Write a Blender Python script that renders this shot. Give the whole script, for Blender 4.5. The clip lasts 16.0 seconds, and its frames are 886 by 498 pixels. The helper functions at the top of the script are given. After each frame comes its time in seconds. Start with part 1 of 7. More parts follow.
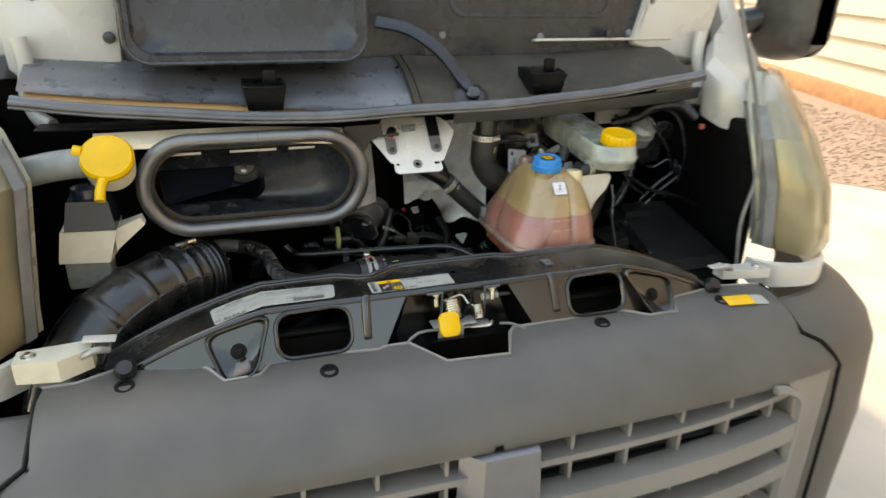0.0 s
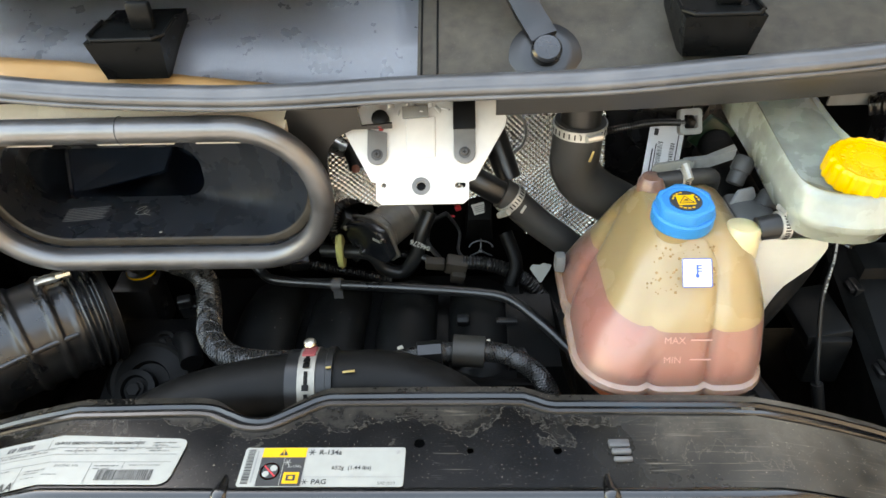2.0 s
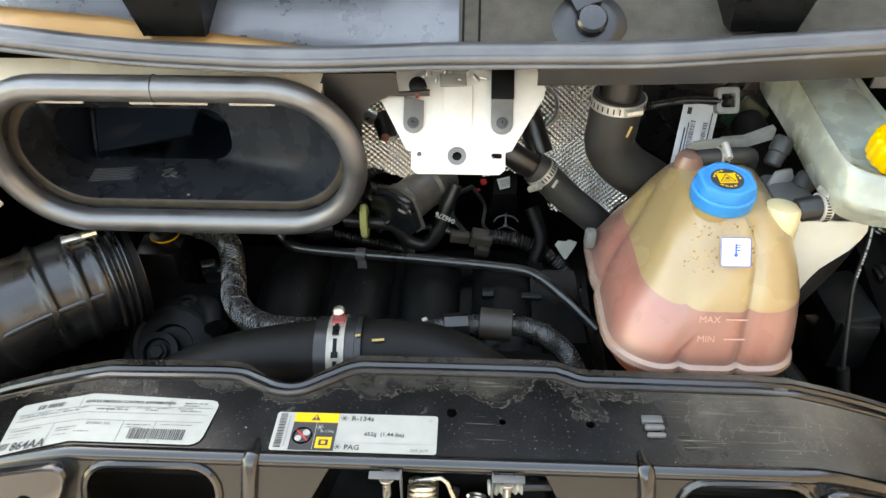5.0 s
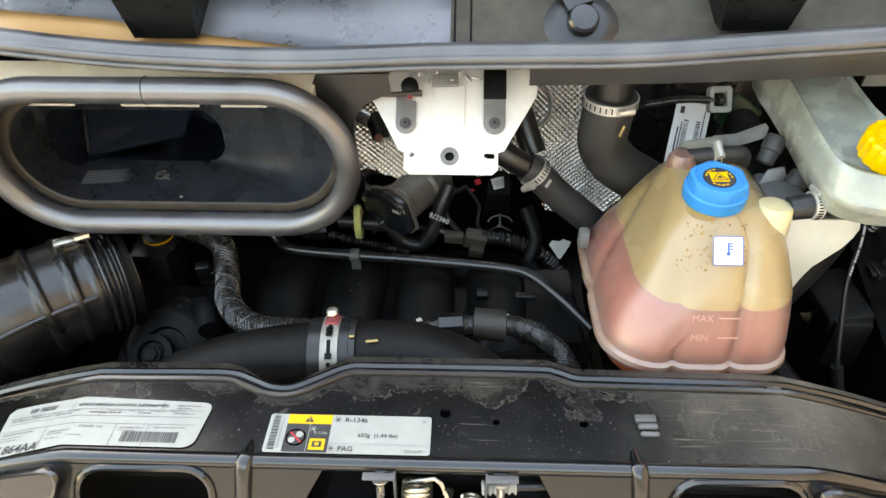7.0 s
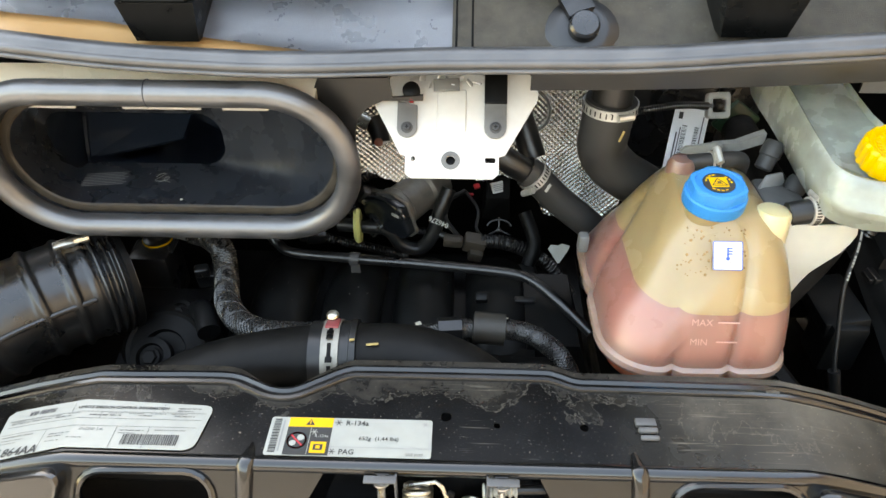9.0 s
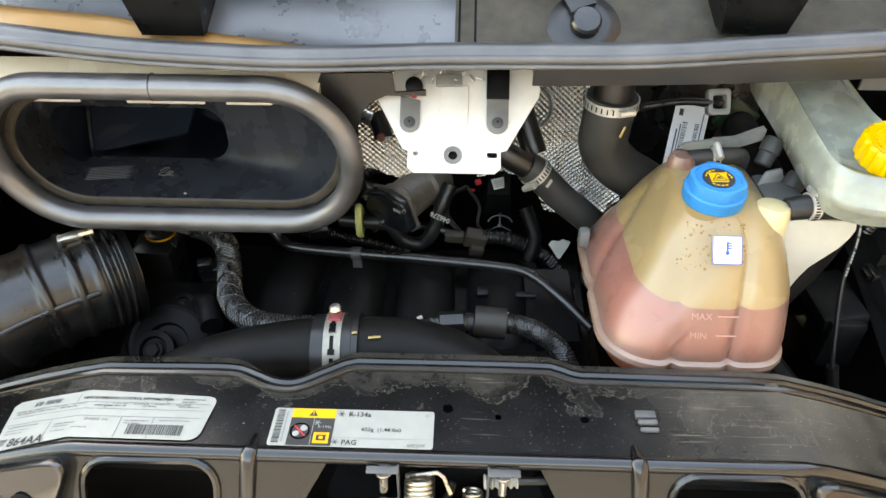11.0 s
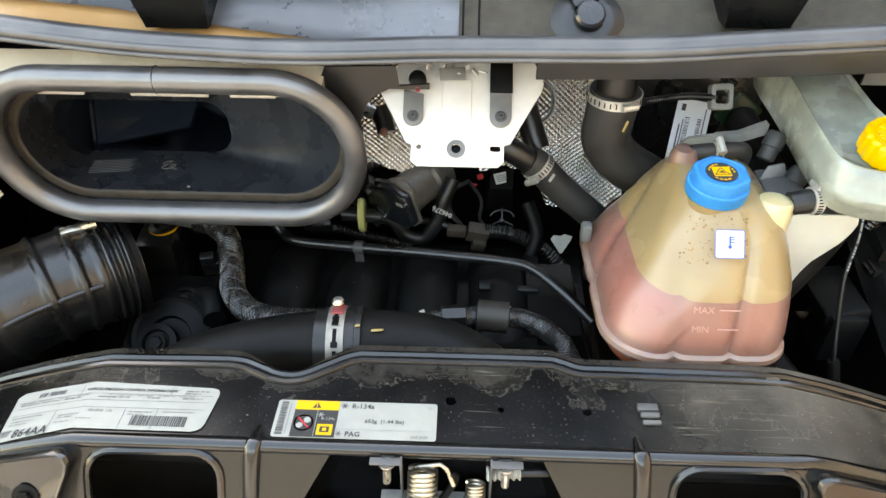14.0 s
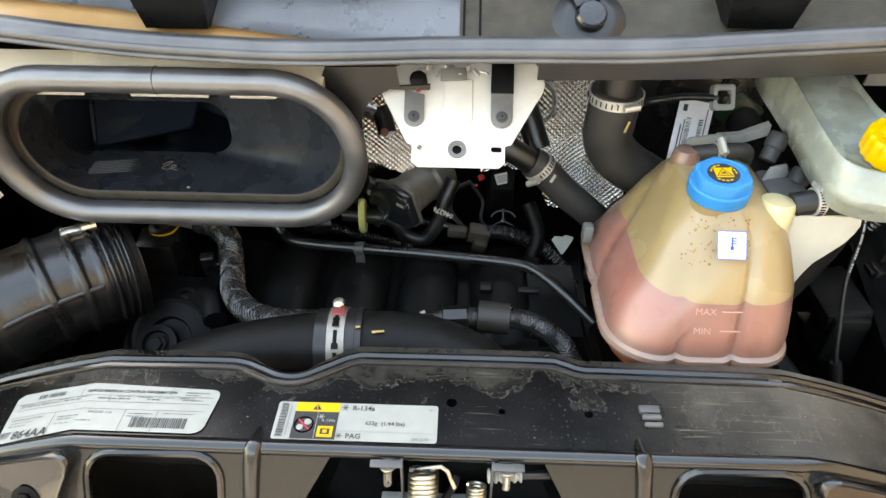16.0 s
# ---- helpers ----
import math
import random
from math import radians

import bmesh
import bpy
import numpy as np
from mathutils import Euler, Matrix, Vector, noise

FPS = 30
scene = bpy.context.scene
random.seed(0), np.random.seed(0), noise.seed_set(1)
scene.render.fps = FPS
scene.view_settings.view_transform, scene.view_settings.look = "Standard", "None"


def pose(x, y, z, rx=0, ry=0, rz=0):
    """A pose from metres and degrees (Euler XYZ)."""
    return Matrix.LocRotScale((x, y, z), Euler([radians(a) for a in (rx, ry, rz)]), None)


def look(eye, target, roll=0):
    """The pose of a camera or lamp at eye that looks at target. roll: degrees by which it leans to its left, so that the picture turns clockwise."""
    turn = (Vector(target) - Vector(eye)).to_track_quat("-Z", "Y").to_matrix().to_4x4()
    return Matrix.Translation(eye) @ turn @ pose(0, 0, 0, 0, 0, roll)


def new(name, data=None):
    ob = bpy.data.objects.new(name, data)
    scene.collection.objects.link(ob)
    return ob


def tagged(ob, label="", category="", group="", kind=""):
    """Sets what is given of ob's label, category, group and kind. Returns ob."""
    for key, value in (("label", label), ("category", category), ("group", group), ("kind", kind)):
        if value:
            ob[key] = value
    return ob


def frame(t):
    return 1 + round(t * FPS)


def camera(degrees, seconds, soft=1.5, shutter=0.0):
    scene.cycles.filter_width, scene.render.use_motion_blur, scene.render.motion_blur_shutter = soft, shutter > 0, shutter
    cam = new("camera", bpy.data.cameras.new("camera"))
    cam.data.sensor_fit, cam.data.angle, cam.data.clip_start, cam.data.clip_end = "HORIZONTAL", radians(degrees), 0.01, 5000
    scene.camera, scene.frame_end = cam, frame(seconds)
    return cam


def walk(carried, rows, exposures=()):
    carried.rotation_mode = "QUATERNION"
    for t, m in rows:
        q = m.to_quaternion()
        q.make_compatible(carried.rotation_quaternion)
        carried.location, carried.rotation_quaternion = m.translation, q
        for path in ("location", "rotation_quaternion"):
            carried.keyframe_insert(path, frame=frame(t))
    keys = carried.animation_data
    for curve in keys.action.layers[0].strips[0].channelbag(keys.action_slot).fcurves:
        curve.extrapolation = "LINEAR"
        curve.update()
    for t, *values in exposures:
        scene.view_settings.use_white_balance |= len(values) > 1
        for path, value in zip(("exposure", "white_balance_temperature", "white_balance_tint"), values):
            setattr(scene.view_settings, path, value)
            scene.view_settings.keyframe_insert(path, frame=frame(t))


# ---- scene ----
cam = camera(66.8, 16.0, shutter=0.25)
EXPOSURE = 3.25
METRES, EYE, TILT, LEAN, TURN = 1.0, 1.55, -23.0, -1.3, -18.3
ROWS = [
    (0.0, 0.0, 0.0, 0.0, 0.0, 0.0, -0.0),
    (0.5, 0.167, 0.3171, 0.1472, 11.5, -6.16, -3.5),
    (1.0, 0.1887, 0.5889, 0.2587, 14.74, -9.63, -4.27),
    (1.5, 0.2464, 0.7341, 0.3062, 17.96, -13.85, -5.74),
    (2.0, 0.2106, 0.7385, 0.3085, 19.17, -14.43, -4.65),
    (2.5, 0.1874, 0.7458, 0.301, 18.84, -15.42, -5.6),
    (3.0, 0.1816, 0.7439, 0.302, 19.63, -14.98, -5.86),
    (3.5, 0.1796, 0.7387, 0.2995, 19.2, -15.06, -5.8),
    (4.0, 0.1733, 0.7329, 0.2952, 19.73, -16.04, -6.5),
    (6.5, 0.179, 0.7305, 0.2941, 19.65, -16.32, -6.43),
    (7.0, 0.1794, 0.7323, 0.2947, 19.4, -16.21, -6.21),
    (7.5, 0.1765, 0.7321, 0.2918, 19.2, -16.14, -6.25),
    (8.0, 0.1775, 0.7341, 0.2943, 18.76, -15.67, -6.02),
    (8.5, 0.1736, 0.7343, 0.2946, 18.92, -16.03, -6.4),
    (9.0, 0.1741, 0.728, 0.2942, 19.05, -15.82, -6.55),
    (11.5, 0.1741, 0.7201, 0.2895, 19.06, -15.92, -6.78),
    (12.0, 0.1746, 0.7224, 0.2885, 19.1, -15.87, -6.75),
    (12.5, 0.1768, 0.7189, 0.2871, 18.99, -15.78, -6.75),
    (13.0, 0.1778, 0.7142, 0.2872, 18.97, -15.58, -6.79),
    (13.5, 0.176, 0.7132, 0.2876, 18.95, -15.68, -6.56),
    (14.0, 0.1721, 0.7165, 0.2862, 19.09, -16.17, -6.93),
    (14.5, 0.1697, 0.7186, 0.2857, 19.22, -16.12, -6.96),
    (15.0, 0.1705, 0.719, 0.2858, 19.23, -16.12, -6.99),
    (15.5, 0.1719, 0.7189, 0.2855, 19.22, -16.17, -6.9),
    (16.0, 0.171, 0.7191, 0.2868, 19.16, -16.19, -6.93),
]
walk(cam, [(t, pose(-0.39, -1.10, EYE, TILT, LEAN, TURN) @ pose(METRES * x, METRES * y, METRES * z, 90 + pitch, roll, yaw)) for t, x, y, z, yaw, pitch, roll in ROWS],
     exposures=[(0.0, EXPOSURE - 0.92, 9600, 13), (0.5, EXPOSURE - 0.30, 9600, 14), (1.5, EXPOSURE, 9600, 14), (16.0, EXPOSURE, 9600, 14)])

# ---- world, sun, exposure ----
world = bpy.data.worlds.new("sky")
scene.world = world
world.use_nodes = True
sky = world.node_tree.nodes.new("ShaderNodeTexSky")
sky.sky_type, sky.sun_disc = "NISHITA", False
sky.sun_elevation, sky.sun_rotation = radians(43), radians(-20)
sky.air_density, sky.dust_density = 1.6, 0.8
back = world.node_tree.nodes["Background"]
world.node_tree.links.new(sky.outputs[0], back.inputs[0])
back.inputs[1].default_value = 0.15
sun = new("sun", bpy.data.lights.new("sun", "SUN"))
sun.data.energy, sun.data.angle, sun.data.color = 1.2, radians(2.0), (1.0, 0.90, 0.76)
sun.matrix_world = look((-2.3, 6.3, 6.2), (0, 0, 0))


# ---- materials ----
def mat(name, base, rough=0.5, metal=0.0, var=0.25, scale=25.0, bump=0.15, bscale=260.0, coat=0.0, dust=0.0,
        dust_col=(0.30, 0.28, 0.25), spec=0.5, ior=1.5, band=None):
    m = bpy.data.materials.new(name)
    m.use_nodes = True
    nt = m.node_tree
    n, l = nt.nodes, nt.links
    p = n["Principled BSDF"]
    tc = n.new("ShaderNodeTexCoord")
    big = n.new("ShaderNodeTexNoise")
    big.inputs["Scale"].default_value, big.inputs["Detail"].default_value = scale, 6.0
    fine = n.new("ShaderNodeTexNoise")
    fine.inputs["Scale"].default_value, fine.inputs["Detail"].default_value = bscale, 3.0
    for t in (big, fine):
        l.new(tc.outputs["Object"], t.inputs["Vector"])
    ramp = n.new("ShaderNodeValToRGB")
    ramp.color_ramp.elements[0].position, ramp.color_ramp.elements[1].position = 0.3, 0.7
    ramp.color_ramp.elements[0].color = (*[c * (1 - var) for c in base], 1)
    ramp.color_ramp.elements[1].color = (*[min(1, c * (1 + var)) for c in base], 1)
    l.new(big.outputs["Fac"], ramp.inputs["Fac"])
    colour = ramp.outputs["Color"]
    rmap = n.new("ShaderNodeMapRange")
    rmap.inputs["From Min"].default_value, rmap.inputs["From Max"].default_value = 0.3, 0.7
    rmap.inputs["To Min"].default_value, rmap.inputs["To Max"].default_value = max(0.03, rough * 0.8), min(1, rough * 1.25)
    l.new(big.outputs["Fac"], rmap.inputs["Value"])
    rough_out = rmap.outputs["Result"]
    if dust > 0:
        geo = n.new("ShaderNodeNewGeometry")
        sep = n.new("ShaderNodeSeparateXYZ")
        l.new(geo.outputs["Normal"], sep.inputs[0])
        up = n.new("ShaderNodeMapRange")
        up.inputs["From Min"].default_value, up.inputs["From Max"].default_value = 0.2, 1.0
        l.new(sep.outputs["Z"], up.inputs["Value"])
        blot = n.new("ShaderNodeTexNoise")
        blot.inputs["Scale"].default_value, blot.inputs["Detail"].default_value = 11.0, 6.0
        blot.inputs["Roughness"].default_value, blot.inputs["Distortion"].default_value = 0.55, 0.6
        l.new(tc.outputs["Object"], blot.inputs["Vector"])
        br = n.new("ShaderNodeMapRange")
        br.inputs["From Min"].default_value, br.inputs["From Max"].default_value = 0.47, 0.72
        br.inputs["To Max"].default_value = 0.36
        l.new(blot.outputs["Fac"], br.inputs["Value"])
        off = n.new("ShaderNodeMath")
        off.operation = "SUBTRACT"
        l.new(blot.outputs["Fac"], off.inputs[0])
        off.inputs[1].default_value = 0.53
        mag = n.new("ShaderNodeMath")
        mag.operation = "ABSOLUTE"
        l.new(off.outputs[0], mag.inputs[0])
        line = n.new("ShaderNodeMapRange")
        line.inputs["From Min"].default_value, line.inputs["From Max"].default_value = 0.0, 0.006
        line.inputs["To Min"].default_value, line.inputs["To Max"].default_value = 0.13, 0.0
        l.new(mag.outputs[0], line.inputs["Value"])
        tide = n.new("ShaderNodeMath")
        tide.operation = "ADD"
        l.new(br.outputs["Result"], tide.inputs[0])
        l.new(line.outputs["Result"], tide.inputs[1])
        grit = n.new("ShaderNodeTexNoise")
        grit.inputs["Scale"].default_value, grit.inputs["Detail"].default_value = 420.0, 2.0
        l.new(tc.outputs["Object"], grit.inputs["Vector"])
        gr = n.new("ShaderNodeMapRange")
        gr.inputs["From Min"].default_value, gr.inputs["From Max"].default_value = 0.66, 0.72
        gr.inputs["To Max"].default_value = 0.5
        l.new(grit.outputs["Fac"], gr.inputs["Value"])
        dirt = n.new("ShaderNodeMath")
        dirt.operation = "ADD"
        l.new(tide.outputs[0], dirt.inputs[0])
        l.new(gr.outputs["Result"], dirt.inputs[1])
        mul = n.new("ShaderNodeMath")
        mul.operation = "MULTIPLY"
        l.new(up.outputs["Result"], mul.inputs[0])
        l.new(dirt.outputs[0], mul.inputs[1])
        if band:
            pos = n.new("ShaderNodeSeparateXYZ")
            l.new(tc.outputs["Object"], pos.inputs[0])
            near = n.new("ShaderNodeMapRange")
            near.inputs["From Min"].default_value, near.inputs["From Max"].default_value = band
            near.inputs["To Min"].default_value, near.inputs["To Max"].default_value = 0.35, 2.0
            l.new(pos.outputs["Y"], near.inputs["Value"])
            heap = n.new("ShaderNodeMath")
            heap.operation = "MULTIPLY"
            l.new(mul.outputs[0], heap.inputs[0])
            l.new(near.outputs["Result"], heap.inputs[1])
            mul = heap
        amt = n.new("ShaderNodeMath")
        amt.operation = "MULTIPLY"
        l.new(mul.outputs[0], amt.inputs[0])
        amt.inputs[1].default_value = dust
        mix = n.new("ShaderNodeMix")
        mix.data_type = "RGBA"
        l.new(amt.outputs[0], mix.inputs["Factor"])
        l.new(colour, mix.inputs["A"])
        mix.inputs["B"].default_value = (*dust_col, 1)
        colour = mix.outputs["Result"]
        rm = n.new("ShaderNodeMix")
        l.new(amt.outputs[0], rm.inputs["Factor"])
        l.new(rough_out, rm.inputs["A"])
        rm.inputs["B"].default_value = 0.8
        rough_out = rm.outputs["Result"]
    l.new(colour, p.inputs["Base Color"])
    l.new(rough_out, p.inputs["Roughness"])
    p.inputs["Metallic"].default_value = metal
    p.inputs["Coat Weight"].default_value = coat
    p.inputs["Coat Roughness"].default_value = min(0.3, rough * 0.8)
    p.inputs["Specular IOR Level"].default_value, p.inputs["IOR"].default_value = spec, ior
    if bump > 0:
        b = n.new("ShaderNodeBump")
        b.inputs["Strength"].default_value, b.inputs["Distance"].default_value = bump, 0.001
        l.new(fine.outputs["Fac"], b.inputs["Height"])
        l.new(b.outputs["Normal"], p.inputs["Normal"])
    return m


def clear_plastic(name, base, see, rough=0.3, var=0.12, through_col=(1.0, 0.95, 0.85), scale=18.0):
    """Milky plastic: part scatter, part see-through."""
    m = mat(name, base, rough, var=var, scale=scale, bump=0.05)
    n, l = m.node_tree.nodes, m.node_tree.links
    p, out = n["Principled BSDF"], n["Material Output"]
    p.inputs["Subsurface Weight"].default_value, p.inputs["Subsurface Scale"].default_value = 0.5, 0.015
    p.inputs["Subsurface Radius"].default_value = (1.0, 0.7, 0.4)
    tl = n.new("ShaderNodeBsdfTranslucent")
    tl.inputs["Color"].default_value = (*base, 1)
    mix1 = n.new("ShaderNodeMixShader")
    mix1.inputs[0].default_value = 0.2
    l.new(p.outputs[0], mix1.inputs[1])
    l.new(tl.outputs[0], mix1.inputs[2])
    tr = n.new("ShaderNodeBsdfTransparent")
    tr.inputs["Color"].default_value = (*through_col, 1)
    mix2 = n.new("ShaderNodeMixShader")
    mix2.inputs[0].default_value = see
    l.new(mix1.outputs[0], mix2.inputs[1])
    l.new(tr.outputs[0], mix2.inputs[2])
    gl = n.new("ShaderNodeBsdfGlossy")
    gl.inputs["Roughness"].default_value = rough
    fr = n.new("ShaderNodeFresnel")
    fr.inputs["IOR"].default_value = 1.65
    mix3 = n.new("ShaderNodeMixShader")
    l.new(fr.outputs[0], mix3.inputs[0])
    l.new(mix2.outputs[0], mix3.inputs[1])
    l.new(gl.outputs[0], mix3.inputs[2])
    l.new(mix3.outputs[0], out.inputs[0])
    return m


def dusty_paint(name):
    """Glossy black paint under a dried, tide-marked film of dust with grit and scratches, a brown reflection painted in
    to the right.
    """
    m = mat(name, (0.0032, 0.0032, 0.0035), 0.22, var=0.4, bump=0.03, bscale=90, spec=0.45)
    n, l = m.node_tree.nodes, m.node_tree.links
    p = n["Principled BSDF"]
    tc = n.new("ShaderNodeTexCoord")

    def noise_of(scale, detail, stretch=(1, 1, 1), rough=0.55, distort=0.0):
        mp = n.new("ShaderNodeMapping")
        mp.inputs["Scale"].default_value = stretch
        l.new(tc.outputs["Object"], mp.inputs["Vector"])
        t = n.new("ShaderNodeTexNoise")
        t.inputs["Scale"].default_value, t.inputs["Detail"].default_value = scale, detail
        t.inputs["Roughness"].default_value, t.inputs["Distortion"].default_value = rough, distort
        l.new(mp.outputs[0], t.inputs["Vector"])
        return t.outputs["Fac"]

    def span(value, a, b, lo=0.0, hi=1.0):
        r = n.new("ShaderNodeMapRange")
        for k, v in (("From Min", a), ("From Max", b), ("To Min", lo), ("To Max", hi)):
            r.inputs[k].default_value = v
        l.new(value, r.inputs["Value"])
        return r.outputs["Result"]

    def calc(op, a, b):
        q = n.new("ShaderNodeMath")
        q.operation = op
        for i, v in enumerate((a, b)):
            if isinstance(v, (int, float)):
                q.inputs[i].default_value = v
            else:
                l.new(v, q.inputs[i])
        return q.outputs[0]

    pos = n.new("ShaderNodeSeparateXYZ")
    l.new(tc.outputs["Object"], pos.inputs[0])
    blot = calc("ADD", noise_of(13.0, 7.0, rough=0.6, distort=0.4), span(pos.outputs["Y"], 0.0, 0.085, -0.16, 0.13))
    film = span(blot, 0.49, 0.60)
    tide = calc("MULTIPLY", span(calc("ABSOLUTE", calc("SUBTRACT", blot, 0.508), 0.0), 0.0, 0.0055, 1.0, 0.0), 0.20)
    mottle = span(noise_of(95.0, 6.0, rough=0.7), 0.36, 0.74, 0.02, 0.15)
    # brown reflection of the right end, painted in by x beside the dirt
    brown_sheen = calc("MULTIPLY", span(noise_of(9.0, 3.0), 0.35, 0.65, 0.2, 1.0), span(pos.outputs["X"], 0.16, 0.50, 0.008, 0.34))
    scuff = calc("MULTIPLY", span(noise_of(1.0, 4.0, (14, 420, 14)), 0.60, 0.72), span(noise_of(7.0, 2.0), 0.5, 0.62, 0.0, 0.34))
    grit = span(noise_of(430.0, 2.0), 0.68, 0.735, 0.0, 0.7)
    dirt = calc("ADD", calc("ADD", calc("ADD", calc("MULTIPLY", film, mottle), tide), calc("ADD", brown_sheen, scuff)), grit)
    mix = n.new("ShaderNodeMix")
    mix.data_type = "RGBA"
    l.new(dirt, mix.inputs["Factor"])
    l.new(p.inputs["Base Color"].links[0].from_socket, mix.inputs["A"])
    mix.inputs["B"].default_value = (0.31, 0.265, 0.20, 1)
    l.new(mix.outputs["Result"], p.inputs["Base Color"])
    rm = n.new("ShaderNodeMix")
    l.new(calc("MINIMUM", calc("MULTIPLY", dirt, 2.2), 1.0), rm.inputs["Factor"])
    l.new(p.inputs["Roughness"].links[0].from_socket, rm.inputs["A"])
    rm.inputs["B"].default_value = 0.75
    l.new(rm.outputs["Result"], p.inputs["Roughness"])
    return m


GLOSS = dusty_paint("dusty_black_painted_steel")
GLOSSF = mat("black_painted_steel_clean", (0.006, 0.006, 0.006), 0.19, var=0.5, scale=14, bump=0.03, bscale=90, coat=0.3, spec=0.7, ior=1.5)
PLASTIC = mat("black_plastic", (0.0055, 0.0055, 0.0058), 0.32, bump=0.2, bscale=700, dust=0.05, spec=0.7)
PLASTICS = mat("smooth_black_plastic", (0.012, 0.0125, 0.014), 0.26, bump=0.05, dust=0.05, spec=0.8)
RUBBER = mat("black_rubber", (0.0105, 0.0105, 0.0105), 0.34, bump=0.08, bscale=300, dust=0.08)
SEALRUB = mat("seal_rubber", (0.070, 0.070, 0.072), 0.36, coat=0.2, bump=0.06, bscale=240, spec=0.9, var=0.4, scale=16)
# brown and sky-blue reflections of the two cowl halves are put into these colours
COWLBROWN = mat("speckled_cowl_plastic_brown_reflection", (0.122, 0.108, 0.087), 0.5, bump=0.6, bscale=900, var=0.24, scale=60, spec=0.4, dust=0.5, dust_col=(0.36, 0.33, 0.28))
COWLM = mat("grained_cowl_plastic_sky_blue", (0.180, 0.194, 0.222), 0.3, bump=0.45, bscale=1100, var=0.10, scale=30, spec=1.0, ior=2.0, coat=0.6)
BLOCKM = mat("satin_black_block_plastic", (0.005, 0.0055, 0.0057), 0.30, bump=0.08, bscale=500, spec=0.14, var=0.3, scale=40)
BUMPM = mat("grey_bumper_plastic", (0.180, 0.170, 0.158), 0.38, spec=0.9, bump=0.25, bscale=1500, var=0.12, scale=9)
BUMPD = mat("dark_grille_plastic", (0.03, 0.03, 0.032), 0.5, bump=0.2, bscale=900)
WHITEP = mat("white_paint", (0.50, 0.48, 0.44), 0.3, var=0.06, bump=0.02, coat=0.6, scale=8)
WHITEB = mat("white_bracket_paint", (0.66, 0.65, 0.62), 0.35, var=0.07, bump=0.03, scale=40)
PAPER = mat("label_paper", (0.345, 0.345, 0.31), 0.45, var=0.05, scale=60, bump=0.02)
INK = mat("label_ink", (0.03, 0.03, 0.03), 0.5, var=0.1, bump=0)
INKG = mat("label_grey_ink", (0.25, 0.25, 0.25), 0.5, var=0.1, bump=0)
INKS = mat("small_print_ink", (0.10, 0.10, 0.10), 0.5, var=0.1, bump=0)
YELLOW = mat("yellow_print", (0.78, 0.42, 0.004), 0.45, var=0.06, bump=0)
RED = mat("red_print", (0.55, 0.03, 0.04), 0.45, var=0.1, bump=0)
BLUEP = mat("blue_print", (0.02, 0.10, 0.45), 0.45, var=0.1, bump=0)
CAPBLUE = mat("blue_cap_plastic", (0.001, 0.205, 0.52), 0.36, var=0.1, bump=0.1, spec=0.3)
CAPYEL = mat("yellow_cap_plastic", (0.72, 0.41, 0.0), 0.36, var=0.08, bump=0.15)
STEEL = mat("zinc_steel", (0.64, 0.62, 0.59), 0.28, metal=1.0, var=0.2, scale=80, bump=0.1)
BRASSY = mat("yellow_zinc", (0.62, 0.58, 0.49), 0.3, metal=1.0, var=0.15, scale=80, bump=0.05)
ALU = mat("cast_aluminium", (0.33, 0.33, 0.315), 0.42, metal=0.35, var=0.2, scale=70, bump=0.5, bscale=500, spec=0.8)
TANKM = clear_plastic("milky_tank_plastic", (0.59, 0.415, 0.20), 0.22, rough=0.28, through_col=(1.0, 0.86, 0.6), scale=9)
TANKP = clear_plastic("coolant_stained_tank_plastic", (0.50, 0.285, 0.225), 0.43, rough=0.28, through_col=(1.0, 0.80, 0.72))
RESM = clear_plastic("milky_reservoir_plastic", (0.47, 0.51, 0.44), 0.2, rough=0.26, var=0.25, scale=26)
COOLANT = mat("pink_coolant", (0.80, 0.20, 0.14), 0.25, var=0.12, bump=0)
CONCRETE = mat("pale_concrete", (0.40, 0.375, 0.335), 0.85, var=0.15, scale=3, bump=0.5, bscale=60)
GRAVELM = mat("gravel_soil", (0.27, 0.20, 0.16), 0.9, var=0.4, scale=60, bump=0.8, bscale=80)
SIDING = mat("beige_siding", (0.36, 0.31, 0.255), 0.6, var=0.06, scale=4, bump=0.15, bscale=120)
TRIMBROWN = mat("brown_footing", (0.28, 0.13, 0.06), 0.7, var=0.3, scale=10)
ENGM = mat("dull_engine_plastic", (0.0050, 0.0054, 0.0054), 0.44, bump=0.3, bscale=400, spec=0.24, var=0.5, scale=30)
LIPM = mat("lip_rubber", (0.058, 0.058, 0.061), 0.36, var=0.5, scale=24, bump=0.08, bscale=300, coat=0.2, spec=0.9, ior=1.8, dust=0.25)
DUCTM = mat("smooth_duct_plastic", (0.026, 0.030, 0.037), 0.27, bump=0.05, spec=0.5, var=0.25)
HOSEG = mat("dusty_hose_rubber", (0.031, 0.030, 0.0285), 0.5, var=0.25, scale=18, bump=0.12, bscale=300)
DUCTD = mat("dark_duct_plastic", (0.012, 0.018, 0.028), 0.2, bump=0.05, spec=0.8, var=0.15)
TRAYM = mat("satin_tray_plastic", (0.030, 0.030, 0.030), 0.42, bump=0.05, var=0.1)
# tan reflection along the cowl's lower edge, put into the flange colour
BEIGE = mat("tan_reflection_paint", (0.46, 0.255, 0.105), 0.35, var=0.2, scale=9, bump=0.03, coat=0.4)
AIRM = mat("glossy_hose_rubber", (0.0085, 0.0085, 0.0088), 0.30, var=0.5, scale=22, bump=0.12, bscale=180, spec=0.8, dust=0.04)
